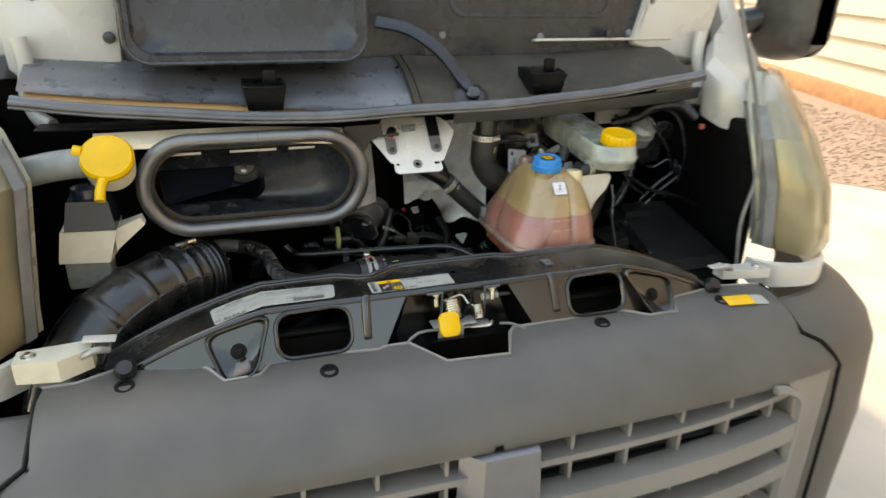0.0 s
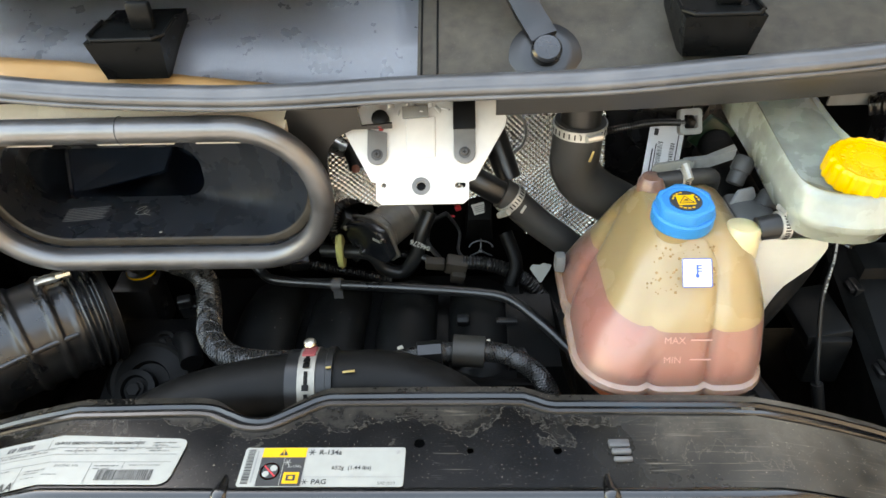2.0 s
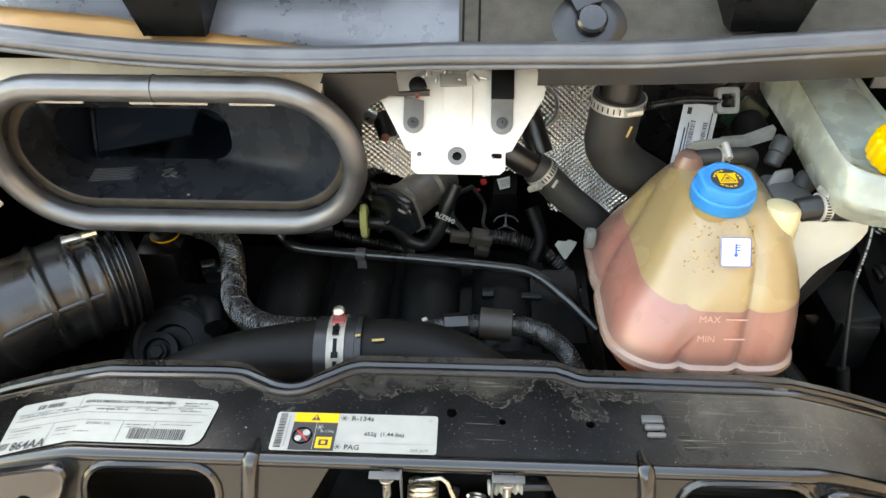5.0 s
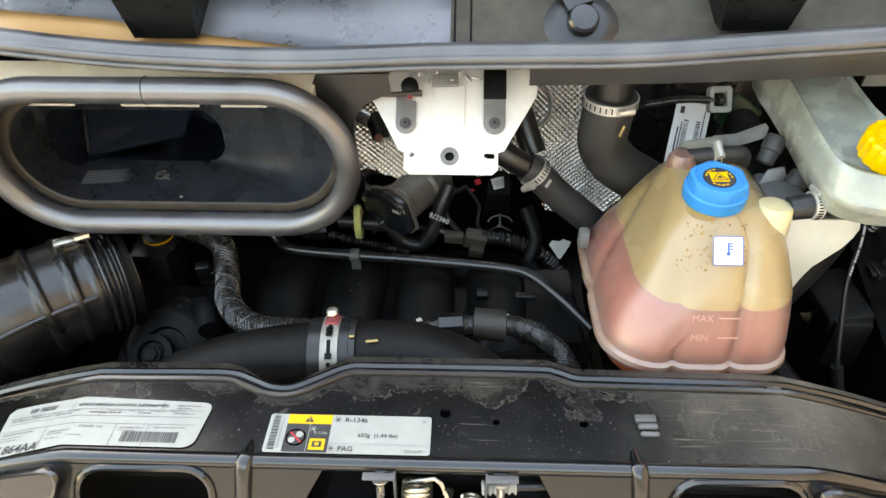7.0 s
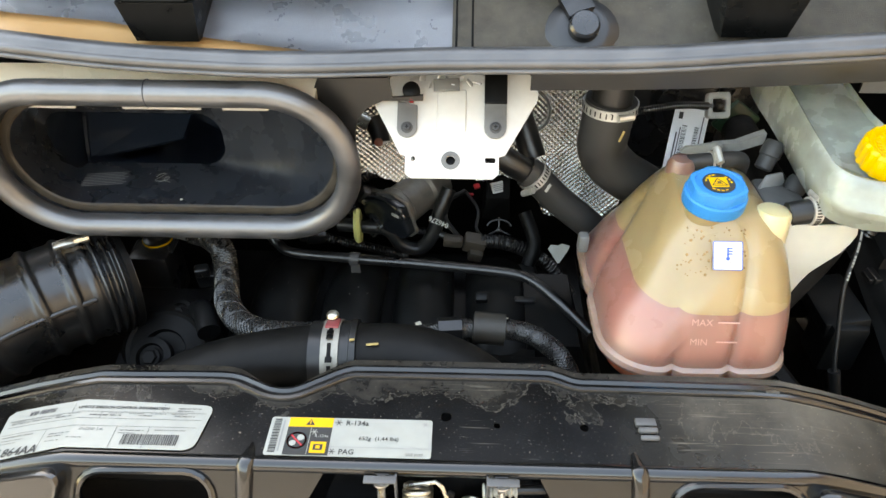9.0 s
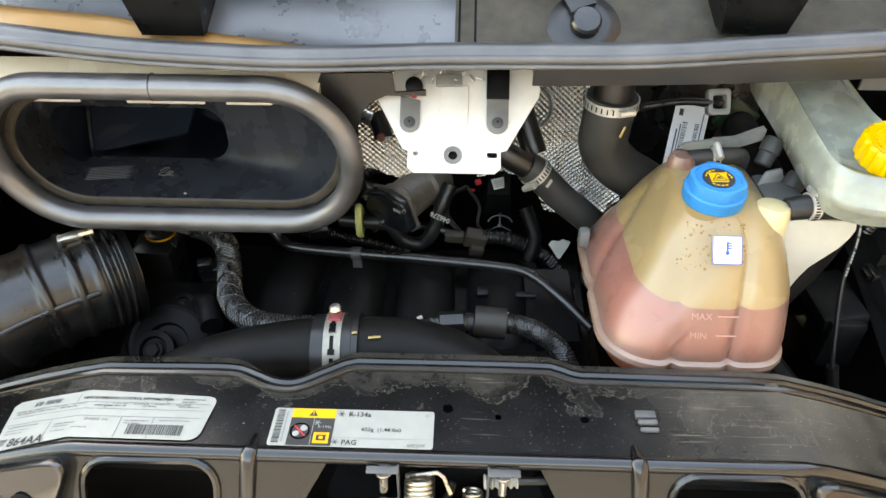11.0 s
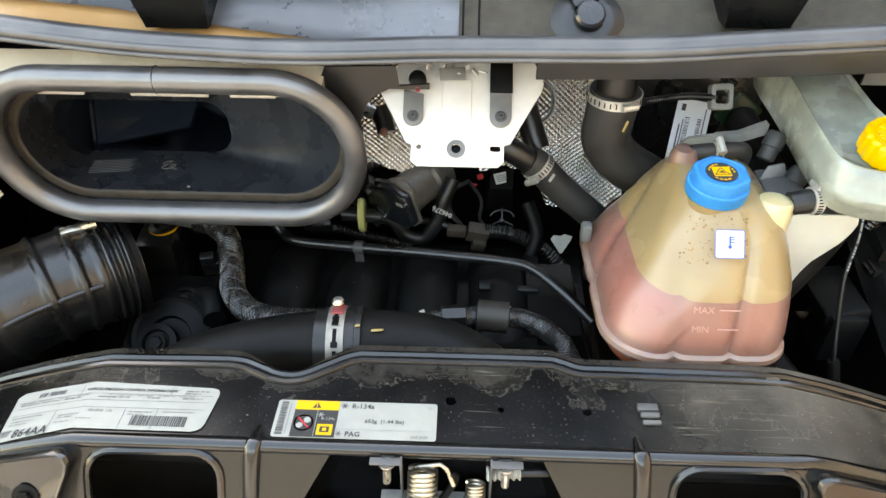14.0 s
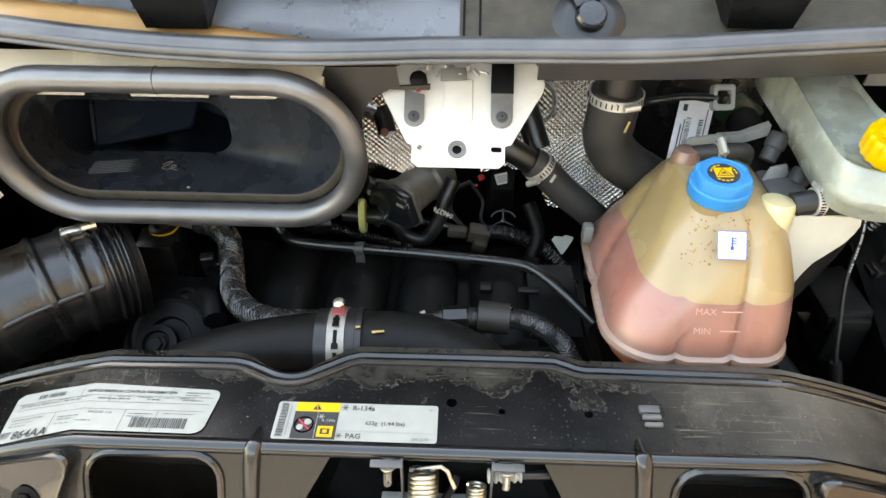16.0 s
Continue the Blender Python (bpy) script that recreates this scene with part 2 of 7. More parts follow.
PIPEM = mat("satin_pipe_rubber", (0.0055, 0.0052, 0.0047), 0.46, var=0.4, scale=30, bump=0.1, bscale=250, spec=0.17, dust=0.05)
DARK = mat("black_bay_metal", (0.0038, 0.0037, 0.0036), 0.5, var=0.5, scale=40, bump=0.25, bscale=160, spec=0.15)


# ---- mesh helpers ----
ORG = {}


def thing(name, loc, label, category, group="", kind=""):
    ob = new(name)
    ob.empty_display_size = 0.05
    ob.location = loc
    ORG[ob] = Vector(loc)
    return tagged(ob, label, category, group, kind)


def finish(me, sharp=32):
    me.polygons.foreach_set("use_smooth", [True] * len(me.polygons))
    me.set_sharp_from_angle(angle=radians(sharp))


def part(name, bm, material, parent=None, label="", sharp=32, kind="", normals=True):
    """One mesh object, built in world places, under its thing or part."""
    off = ORG.get(parent, Vector((0, 0, 0)))
    bmesh.ops.translate(bm, verts=bm.verts, vec=-off)
    if normals:
        bmesh.ops.recalc_face_normals(bm, faces=bm.faces)
    me = bpy.data.meshes.new(name)
    bm.to_mesh(me)
    bm.free()
    me.materials.append(material)
    finish(me, sharp)
    ob = new(name, me)
    if parent:
        ob.parent = parent
    ORG[ob] = off
    return tagged(ob, label, "", "", kind)


def single(name, bm, material, label, category, group="", kind="", sharp=32):
    """A thing that is one mesh: its origin lies at its base."""
    lo = [min(v.co[i] for v in bm.verts) for i in range(3)]
    hi = [max(v.co[i] for v in bm.verts) for i in range(3)]
    base = Vector(((lo[0] + hi[0]) / 2, (lo[1] + hi[1]) / 2, lo[2]))
    bmesh.ops.translate(bm, verts=bm.verts, vec=-base)
    bmesh.ops.recalc_face_normals(bm, faces=bm.faces)
    me = bpy.data.meshes.new(name)
    bm.to_mesh(me)
    bm.free()
    me.materials.append(material)
    finish(me, sharp)
    ob = new(name, me)
    ob.location = base
    ORG[ob] = base
    return tagged(ob, label, category, group, kind)


def join(*bms):
    out = bmesh.new()
    for b in bms:
        me = bpy.data.meshes.new("tmp")
        b.to_mesh(me)
        b.free()
        out.from_mesh(me)
        bpy.data.meshes.remove(me)
    return out


def moved(bm, m):
    bmesh.ops.transform(bm, matrix=m, verts=bm.verts)
    return bm


def rbox(c, s, r=0.003, rot=(0, 0, 0), seg=2):
    bm = bmesh.new()
    bmesh.ops.create_cube(bm, size=1)
    bmesh.ops.scale(bm, vec=s, verts=bm.verts)
    if r:
        bmesh.ops.bevel(bm, geom=bm.edges[:], offset=r, segments=seg, affect="EDGES", profile=0.5)
    return moved(bm, pose(*c, *rot))


def spline(pts, n=8, closed=False):
    """Catmull-Rom through points of any dimension."""
    p = [np.array(q, float) for q in pts]
    k = len(p)
    out = []
    for i in range(k if closed else k - 1):
        a = p[(i - 1) % k] if closed or i else 2 * p[0] - p[1]
        b, c = p[i], p[(i + 1) % k]
        d = p[(i + 2) % k] if closed or i + 2 < k else 2 * p[-1] - p[-2]
        for j in range(n):
            t = j / n
            out.append(0.5 * (2 * b + (c - a) * t + (2 * a - 5 * b + 4 * c - d) * t * t + (3 * b - a - 3 * c + d) * t**3))
    if not closed:
        out.append(p[-1])
    return [tuple(q) for q in out]


def loft(rings, closed_ring=True, caps=True, closed_path=False):
    bm = bmesh.new()
    rows = [[bm.verts.new(q) for q in ring] for ring in rings]
    k = len(rows[0])
    for i in range(len(rows) if closed_path else len(rows) - 1):
        a, b = rows[i], rows[(i + 1) % len(rows)]
        for j in range(k if closed_ring else k - 1):
            bm.faces.new((a[j], a[(j + 1) % k], b[(j + 1) % k], b[j]))
    if caps and closed_ring and not closed_path:
        bm.faces.new(rows[0][::-1])
        bm.faces.new(rows[-1])
    return bm


def circle(r, n=12):
    return [(r * math.cos(2 * math.pi * i / n), r * math.sin(2 * math.pi * i / n)) for i in range(n)]


def sweep(path, profile, closed=False, up=(0, 0, 1), caps=True, scale=None, fixed=False):
    """Profile points (u: sideways, v: up) carried along a path. scale: a factor for each path point."""
    p = [Vector(q) for q in path]
    k = len(p)
    rings = []
    prev = Vector(up)
    for i in range(k):
        a, b = (p[(i - 1) % k], p[(i + 1) % k]) if closed else (p[max(i - 1, 0)], p[min(i + 1, k - 1)])
        t = (b - a).normalized()
        ref = Vector(up) if fixed else prev
        v = (ref - t * ref.dot(t))
        v = v.normalized() if v.length > 1e-6 else t.orthogonal().normalized()
        prev = v
        u = t.cross(v)
        s = scale[i] if scale else 1.0
        rings.append([p[i] + u * (x * s) + v * (y * s) for x, y in profile])
    return loft(rings, True, caps, closed)


def tube(pts, r, n=14, smooth=8, closed=False, caps=True):
    path = spline(pts, smooth, closed) if smooth else pts
    return sweep(path, circle(r, n), closed, caps=caps)


def corrugated(pts, r, pitch=0.006, depth=0.12, n=16, smooth=40):
    path = spline(pts, smooth)
    d, out = 0.0, []
    for i, q in enumerate(path):
        if i:
            d += (Vector(q) - Vector(path[i - 1])).length
        out.append(1 + depth * math.sin(2 * math.pi * d / pitch))
    return sweep(path, circle(r, n), scale=out)


def lathe(profile, m, n=32):
    """Profile of (radius, height), turned round z and laid at m."""
    rings = [[(r * math.cos(2 * math.pi * i / n), r * math.sin(2 * math.pi * i / n), z) for i in range(n)] for r, z in profile]
    return moved(loft(rings), m)


def along(a, b):
    """A matrix at a whose z points to b."""
    a, b = Vector(a), Vector(b)
    return Matrix.Translation(a) @ (b - a).to_track_quat("Z", "Y").to_matrix().to_4x4()


def fill(outer, holes=()):
    bm = bmesh.new()
    for ring in (outer, *holes):
        vs = [bm.verts.new((q[0], q[1], 0)) for q in ring]
        for i in range(len(vs)):
            bm.edges.new((vs[i], vs[(i + 1) % len(vs)]))
    bmesh.ops.triangle_fill(bm, use_beauty=True, edges=bm.edges[:])
    for f in bm.faces:
        if f.normal.z < 0:
            f.normal_flip()
    return bm


def plate(outer, holes, thick, m=None, cuts=(), fmap=None, bevel=0.0):
    """A flat sheet with holes and thickness; cuts: x where it may bend; fmap: (x, y, z) -> place."""
    bm = fill(outer, holes)
    for x in cuts:
        bmesh.ops.bisect_plane(bm, geom=bm.verts[:] + bm.edges[:] + bm.faces[:], plane_co=(x, 0, 0), plane_no=(1, 0, 0))
    ret = bmesh.ops.extrude_face_region(bm, geom=bm.faces[:])
    top = [g for g in ret["geom"] if isinstance(g, bmesh.types.BMVert)]
    bmesh.ops.translate(bm, verts=top, vec=(0, 0, -thick))
    if bevel:
        e = [e for e in bm.edges if len(e.link_faces) == 2 and e.calc_face_angle(0) > 1.0]
        bmesh.ops.bevel(bm, geom=e, offset=bevel, segments=2, affect="EDGES", profile=0.5)
    if fmap:
        for v in bm.verts:
            v.co = fmap(*v.co)
    if m is not None:
        moved(bm, m)
    return bm


def rrect(x0, y0, x1, y1, r, n=5):
    out = []
    for cx, cy, a0 in ((x1 - r, y0 + r, -90), (x1 - r, y1 - r, 0), (x0 + r, y1 - r, 90), (x0 + r, y0 + r, 180)):
        for i in range(n + 1):
            a = radians(a0 + 90 * i / n)
            out.append((cx + r * math.cos(a), cy + r * math.sin(a)))
    return out


def disc_ring(cx, cy, r, n=16):
    return [(cx + x, cy + y) for x, y in circle(r, n)]


def words(body, size, bold=0.0, align="LEFT"):
    """Flat letters in the xy plane as a bmesh."""
    cu = bpy.data.curves.new("letters", "FONT")
    cu.body, cu.size, cu.offset, cu.align_x, cu.resolution_u = body, size, bold, align, 2
    ob = new("letters", cu)
    dg = bpy.context.evaluated_depsgraph_get()
    me = bpy.data.meshes.new_from_object(ob.evaluated_get(dg))
    bm = bmesh.new()
    bm.from_mesh(me)
    bpy.data.meshes.remove(me)
    bpy.data.objects.remove(ob)
    bpy.data.curves.remove(cu)
    return bm


def bars(rects, z=0.0):
    bm = bmesh.new()
    for x0, y0, x1, y1 in rects:
        bm.faces.new([bm.verts.new(q) for q in ((x0, y0, z), (x1, y0, z), (x1, y1, z), (x0, y1, z))])
    return bm


def bolt(name, at, to, r, parent, material=None, h=0.006, washer=1.6):
    m = along(at, to)
    hexa = [[(rr * math.cos(math.pi * i / 3), rr * math.sin(math.pi * i / 3), z) for i in range(6)]
            for rr, z in ((r, 0.0015), (r, h * 0.8), (r * 0.85, h))]
    bm = join(moved(loft(hexa), m), lathe([(r * washer, 0), (r * washer, 0.0012), (r * washer * 0.9, 0.0018)], m, 20))
    return part(name, bm, material or STEEL, parent)


def bezel(bm, r, seg=2, angle=50):
    """Round the hard edges of a mesh."""
    e = [e for e in bm.edges if len(e.link_faces) == 2 and e.calc_face_angle(0) > radians(angle)]
    bmesh.ops.bevel(bm, geom=e, offset=r, segments=seg, affect="EDGES", profile=0.5, clamp_overlap=True)
    return bm


# ---- ground, wall beside the van ----
def sheet(name, outline, z, material, label, category):
    bm = bmesh.new()
    bm.faces.new([bm.verts.new((x, y, 0)) for x, y in outline])
    ob = part(name, bm, material, None, label, kind="structure", normals=False)
    ob.location.z = z
    return tagged(ob, label, category)


sheet("ground", [(-60, -60), (60, -60), (60, 60), (-60, 60)], 0.0, CONCRETE, "pale concrete driveway under the van", "ground")
WALLM = pose(6.95, 4.6, 0, 0, 0, -16.3)      # its y runs along the wall, its x away from the van
wall = thing("wall_siding", WALLM.translation, "beige lap siding wall in full sun", "wall", kind="structure")
wall.matrix_world = WALLM
ORG[wall] = Vector((0, 0, 0))
part("footing", rbox((0.04, 0, 0.12), (0.14, 26, 0.24), 0.01), TRIMBROWN, wall, "brown footing at the wall's foot")
part("core", rbox((0.19, 0, 3.3), (0.16, 26, 6.6), 0.0), SIDING, wall)
board = None
for i in range(23):
    if board is None:
        ring = [[(0.12, y, 0), (0.02, y, 0), (0.02, y, 0.014), (0.09, y, 0.285)] for y in (-13, 13)]
        ob = part("siding_board", loft(ring), SIDING, wall)
        board = ob.data
    else:
        ob = new("siding_board", board)
        ob.parent = wall
    ob.location.z = 0.24 + i * 0.28
# out of view: added with the upper boards to block sky on the right
part("unseen_overhang", bezel(loft([[(-0.55, y, 6.55), (0.30, y, 6.62), (0.30, y, 6.95), (-0.55, y, 6.72)] for y in (-13, 13)]), 0.01), TRIMBROWN, wall, "brown boxed overhang, unseen, added to block sky in reflections")
sheet("gravel_strip", [(3.55, 3.75), (5.3, 1.45), (8.0, -2.0), (9.0, 10.0), (7.5, 17.0)], 0.004, GRAVELM, "strip of brown gravel along the wall", "gravel")
ico = bmesh.new()
bmesh.ops.create_icosphere(ico, subdivisions=1, radius=1.0)
iv = np.array([v.co[:] for v in ico.verts])
ifc = np.array([[v.index for v in f.verts] for f in ico.faces])
ico.free()
pv, pf = [], []
for i in range(7000):
    x, y = random.uniform(3.6, 6.8), random.uniform(1.2, 7.0)
    if (x - 3.55) * 2.3 + (y - 3.75) * 1.75 < 0.05:
        continue
    r, a = random.uniform(0.006, 0.020), random.uniform(0, math.pi)
    q = iv * (r, r * 0.8, r * 0.5)
    q = np.stack([q[:, 0] * math.cos(a) - q[:, 1] * math.sin(a) + x, q[:, 0] * math.sin(a) + q[:, 1] * math.cos(a) + y, q[:, 2] + 0.006 + r * 0.3], 1)
    pf.append(ifc + len(pv) * len(iv))
    pv.append(q)
me = bpy.data.meshes.new("gravel_stones")
me.from_pydata(np.concatenate(pv).tolist(), [], np.concatenate(pf).tolist())
me.materials.append(mat("pale_stones", (0.30, 0.22, 0.17), 0.85, var=0.4, scale=8))
tagged(new("gravel_stones", me), "loose brown gravel stones beside the wall", "gravel", kind="stuff")

# unseen wall added behind the camera to cut low sky and tone reflections
unseen_wall = thing("wall_unseen", (0, -9.0, 0), "plain grey wall, unseen, added to shape reflections and fill", "wall", kind="structure")
part("face", rbox((0, -9.1, 2.0), (24, 0.2, 4.0), 0.0), mat("grey_render", (0.17, 0.175, 0.175), 0.8, var=0.1, scale=2, bump=0.4, bscale=40), unseen_wall)

# ---- van shell ----
van = thing("van", (0, 0.6, 0), "white van with its hood raised", "van")


def wheel(x):
    m = pose(x, 0.42, 0.35, 0, 90, 0)
    tyre = part("tyre", lathe([(0.21, -0.1), (0.3, -0.11), (0.345, -0.09), (0.35, 0), (0.345, 0.09), (0.3, 0.11), (0.21, 0.1)], m, 40), RUBBER, van)
    part("rim", lathe([(0.205, -0.09), (0.205, 0.09), (0.05, 0.05), (0.04, -0.05)], m, 32), ALU, tyre)


wheel(-0.86)
wheel(0.86)


def fender(s):
    """White wing: its front edge stands behind the headlight, its top edge rises to the pillar."""
    rings = []
    for y, x0, x1, z0, z1 in ((0.26, 0.86, 0.97, 1.17, 1.26), (0.30, 0.82, 1.0, 1.18, 1.315), (0.36, 0.805, 1.03, 1.20, 1.35), (0.45, 0.87, 1.07, 1.2, 1.39), (0.56, 1.0, 1.12, 1.2, 1.44), (0.7, 1.06, 1.14, 1.2, 1.56), (1.15, 1.0, 1.10, 1.2, 2.12)):
        rings.append([(s * (x0 + 0.01), y, z0), (s * x0, y, z1 - 0.03), (s * (x0 + 0.02), y, z1), (s * (x0 + 0.4 * (x1 - x0)), y, z1 - 0.006), (s * (x1 - 0.03), y, z1 - 0.05), (s * x1, y, z1 - 0.10), (s * (x1 + 0.01), y, 0.95), (s * (x1 - 0.015), y, 0.95), (s * (x1 - 0.02), y, z1 - 0.12)])
    return part("fender", loft(rings), WHITEP, van, "white painted wing")


fender(1)
fender(-1)
SCREENM = mat("dark_windscreen", (0.05, 0.043, 0.036), 0.12, var=0.1, bump=0, spec=0.6)
part("windscreen", loft([[(-1.06, 0.60, 1.30), (1.06, 0.60, 1.30), (1.06, 0.62, 1.29), (-1.06, 0.62, 1.29)],
                         [(-0.95, 1.20, 2.12), (0.95, 1.20, 2.12), (0.95, 1.22, 2.11), (-0.95, 1.22, 2.11)]]), SCREENM, van, "dark windscreen")
part("cab_roof", rbox((0, 2.1, 2.2), (2.1, 1.9, 0.2), 0.08, seg=3), WHITEP, van)
part("cab_side", rbox((1.06, 2.0, 1.3), (0.08, 2.0, 1.7), 0.03), WHITEP, van)
part("cab_side", rbox((-1.06, 2.0, 1.3), (0.08, 2.0, 1.7), 0.03), WHITEP, van)
part("rear_wall", rbox((0, 3.02, 1.32), (2.1, 0.06, 1.72), 0.02), WHITEP, van)
for s in (-1, 1):
    part("door_window", bezel(loft([[(s * 1.095, y, z) for y, z in ((1.25, 1.42), (2.35, 1.42), (2.35, 2.02), (1.55, 2.02))], [(s * 1.106, y, z) for y, z in ((1.25, 1.42), (2.35, 1.42), (2.35, 2.02), (1.55, 2.02))]]), 0.004), SCREENM, van, "dark side window")
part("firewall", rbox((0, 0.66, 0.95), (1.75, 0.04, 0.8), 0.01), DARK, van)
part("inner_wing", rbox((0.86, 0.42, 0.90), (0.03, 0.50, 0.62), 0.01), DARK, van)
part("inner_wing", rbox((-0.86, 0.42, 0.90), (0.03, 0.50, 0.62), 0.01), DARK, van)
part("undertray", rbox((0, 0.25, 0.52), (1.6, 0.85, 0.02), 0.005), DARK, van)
bm = loft([[(x, y, z) for x, z in rrect(1.25 + g, 1.29 + g, 1.45 - g, 1.72 - g, 0.07)] for g, y in ((0.0, 0.72), (0.0, 0.66), (0.02, 0.58), (0.06, 0.54))])
part("side_mirror", bezel(bm, 0.008), mat("mirror_plastic", (0.06, 0.055, 0.052), 0.4), van, "dark grey door mirror housing")
part("mirror_arm", tube([(1.06, 0.80, 1.42), (1.18, 0.74, 1.40), (1.30, 0.70, 1.42)], 0.04, 14), PLASTIC, van)

# ---- front crossmember ----
cross = thing("front_crossmember", (0, -0.02, 0.9), "glossy black painted steel crossmember, dusty on top", "crossmember")


def zt(x):
    d = max(0.0, abs(x) - 0.35)
    return 1.0 - 0.22 * d - 0.6 * d * d


BACK = [(-0.62, 0.052), (-0.35, 0.054), (-0.25, 0.056), (-0.212, 0.055), (-0.190, 0.047), (-0.168, 0.038), (-0.145, 0.038), (-0.118, 0.053), (-0.092, 0.067), (-0.06, 0.069),
        (0.10, 0.069), (0.125, 0.066), (0.146, 0.058), (0.18, 0.057), (0.36, 0.055), (0.62, 0.052)]
BENDS = (-0.56, -0.5, -0.45, -0.40, -0.35, 0.35, 0.40, 0.45, 0.5, 0.56)


def on_top(x, y, z):
    return Vector((x, y, zt(x) + z))


FS = Vector((0, -0.045, -0.085)).normalized()
FN = Vector((0, -0.085, 0.045)).normalized()


def on_face(x, s, z):
    """s: metres down the front face from its top edge; z: proud of it."""
    return Vector((x, -0.045, zt(x))) + FS * s + FN * z


front_y = -0.045
top_holes = [disc_ring(0.012, 0.013, 0.0055), disc_ring(0.062, 0.004, 0.0035, 10), disc_ring(0.147, 0.004, 0.0045, 12)]
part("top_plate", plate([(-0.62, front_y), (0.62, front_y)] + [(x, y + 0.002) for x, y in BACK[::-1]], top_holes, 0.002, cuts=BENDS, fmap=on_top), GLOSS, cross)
rim_path = [on_top(x, y, 0.0) for x, y in spline(BACK, 6)]
part("back_rim", sweep(rim_path, [(0.010, -0.03), (0.010, 0.001), (0.0085, 0.0035), (0.005, 0.004), (0.002, 0.001), (-0.001, 0.001), (-0.004, 0.0035), (-0.007, 0.003), (-0.009, -0.002), (0.006, -0.006), (0.006, -0.03)], fixed=True), GLOSSF, cross, "rolled double edge")
flange_w = [(x, 0.012 - 0.010 * math.exp(-((x + 0.165) / 0.035) ** 2)) for x, y in spline(BACK, 6)]
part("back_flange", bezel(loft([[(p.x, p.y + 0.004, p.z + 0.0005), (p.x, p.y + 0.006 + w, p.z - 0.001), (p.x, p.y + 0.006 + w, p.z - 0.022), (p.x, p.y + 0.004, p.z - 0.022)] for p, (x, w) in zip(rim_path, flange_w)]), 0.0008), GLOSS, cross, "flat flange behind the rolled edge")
edge = [on_top(x, front_y, 0.0) for x in np.linspace(-0.62, 0.62, 60)]
part("front_edge", sweep(edge, [(0.0078 * math.cos(a) - 0.0035, 0.0078 * math.sin(a) - 0.0062) for a in np.linspace(-0.55, 2.5, 12)] + [(-0.006, -0.008)], fixed=True), GLOSSF, cross, "rounded front fold", sharp=70)
for side in (-1, 1):
    hole = rrect(-0.334, 0.010, -0.205, 0.089, 0.026) if side < 0 else rrect(0.222, 0.010, 0.345, 0.089, 0.026)
    outer = [(-0.62, 0.004), (-0.098, 0.004), (-0.150, 0.098), (-0.62, 0.098)] if side < 0 else [(0.098, 0.004), (0.62, 0.004), (0.62, 0.098), (0.146, 0.098)]
    part("front_face", plate(outer, [hole], 0.003, cuts=BENDS, fmap=on_face), GLOSSF, cross)
    ring = [on_face(x, s, 0) for x, s in hole]
    part("hole_lip", sweep(ring, circle(0.0042, 8), closed=True), GLOSSF, cross)
    xb = -0.172 if side < 0 else 0.19
    bead = [on_top(xb, 0.004, -0.005), on_top(xb, -0.010, -0.0045), on_top(xb, -0.036, -0.0012), on_face(xb + side * 0.002, 0.004, 0.001), on_face(xb + side * 0.004, 0.03, 0.001), on_face(xb + side * 0.006, 0.075, -0.002)]
    ridge = spline(bead[1:], 6)
    part("rib", sweep(ridge, [(1.5 * u, v) for u, v in circle(0.0055, 14)], scale=[min(1.0, 0.25 + 0.09 * i) for i in range(len(ridge))]), GLOSSF, cross, sharp=180)
    # mounting cup with a bolt
    trap = [(-0.458, 0.004), (-0.336, 0.006), (-0.370, 0.102), (-0.427, 0.102)] if side < 0 else [(0.338, 0.006), (0.474, 0.004), (0.450, 0.102), (0.392, 0.102)]
    cx, cy = sum(q[0] for q in trap) / 4, sum(q[1] for q in trap) / 4

    def ring_at(k, z, trap=trap, cx=cx, cy=cy):
        out = []
        for i in range(4):
            p, a, c = trap[i], trap[i - 1], trap[(i + 1) % 4]
            for t in (0.0, 0.25, 0.5, 0.75, 1.0):
                q = [(1 - t) ** 2 * (p[n] + 0.24 * (a[n] - p[n])) + 2 * t * (1 - t) * p[n] + t * t * (p[n] + 0.24 * (c[n] - p[n])) for n in (0, 1)]
                out.append(on_face(cx + (q[0] - cx) * k, cy + (q[1] - cy) * k, z + (0.22 * max(0, q[1] - 0.03) if z > 0.002 else 0)))
        return out

    part("mounting_cup", loft([ring_at(1.0, -0.004), ring_at(0.97, 0.010), ring_at(0.93, 0.013), ring_at(0.87, 0.012), ring_at(0.78, 0.003), ring_at(0.3, 0.002)]), GLOSSF, cross)
    at = on_face(cx, cy, 0.003)
    bolt("bolt", at, at + FN, 0.008, cross, DARK, 0.006, 1.7)
# recess that holds the latch
rec = [[on_face(-0.098, 0.002, 0), on_face(0.098, 0.002, 0), on_face(0.146, 0.098, 0), on_face(-0.150, 0.098, 0)],
       [Vector((-0.085, -0.018, 0.985)), Vector((0.085, -0.018, 0.985)), Vector((0.115, -0.03, 0.905)), Vector((-0.115, -0.03, 0.905))]]
bm = loft(rec, caps=False)
bm.faces.ensure_lookup_table()
bm.verts.ensure_lookup_table()
bm.faces.new(bm.verts[4:8])
bmesh.ops.solidify(bm, geom=bm.faces[:], thickness=0.002)
part("latch_recess", bm, GLOSSF, cross)
# clip on the top plate
clip = thing("wiring_clip", on_top(0.205, 0.006, 0.0), "grey plastic wiring clip pressed into the crossmember", "clip")
PGREY = mat("grey_clip_plastic", (0.10, 0.10, 0.10), 0.5)
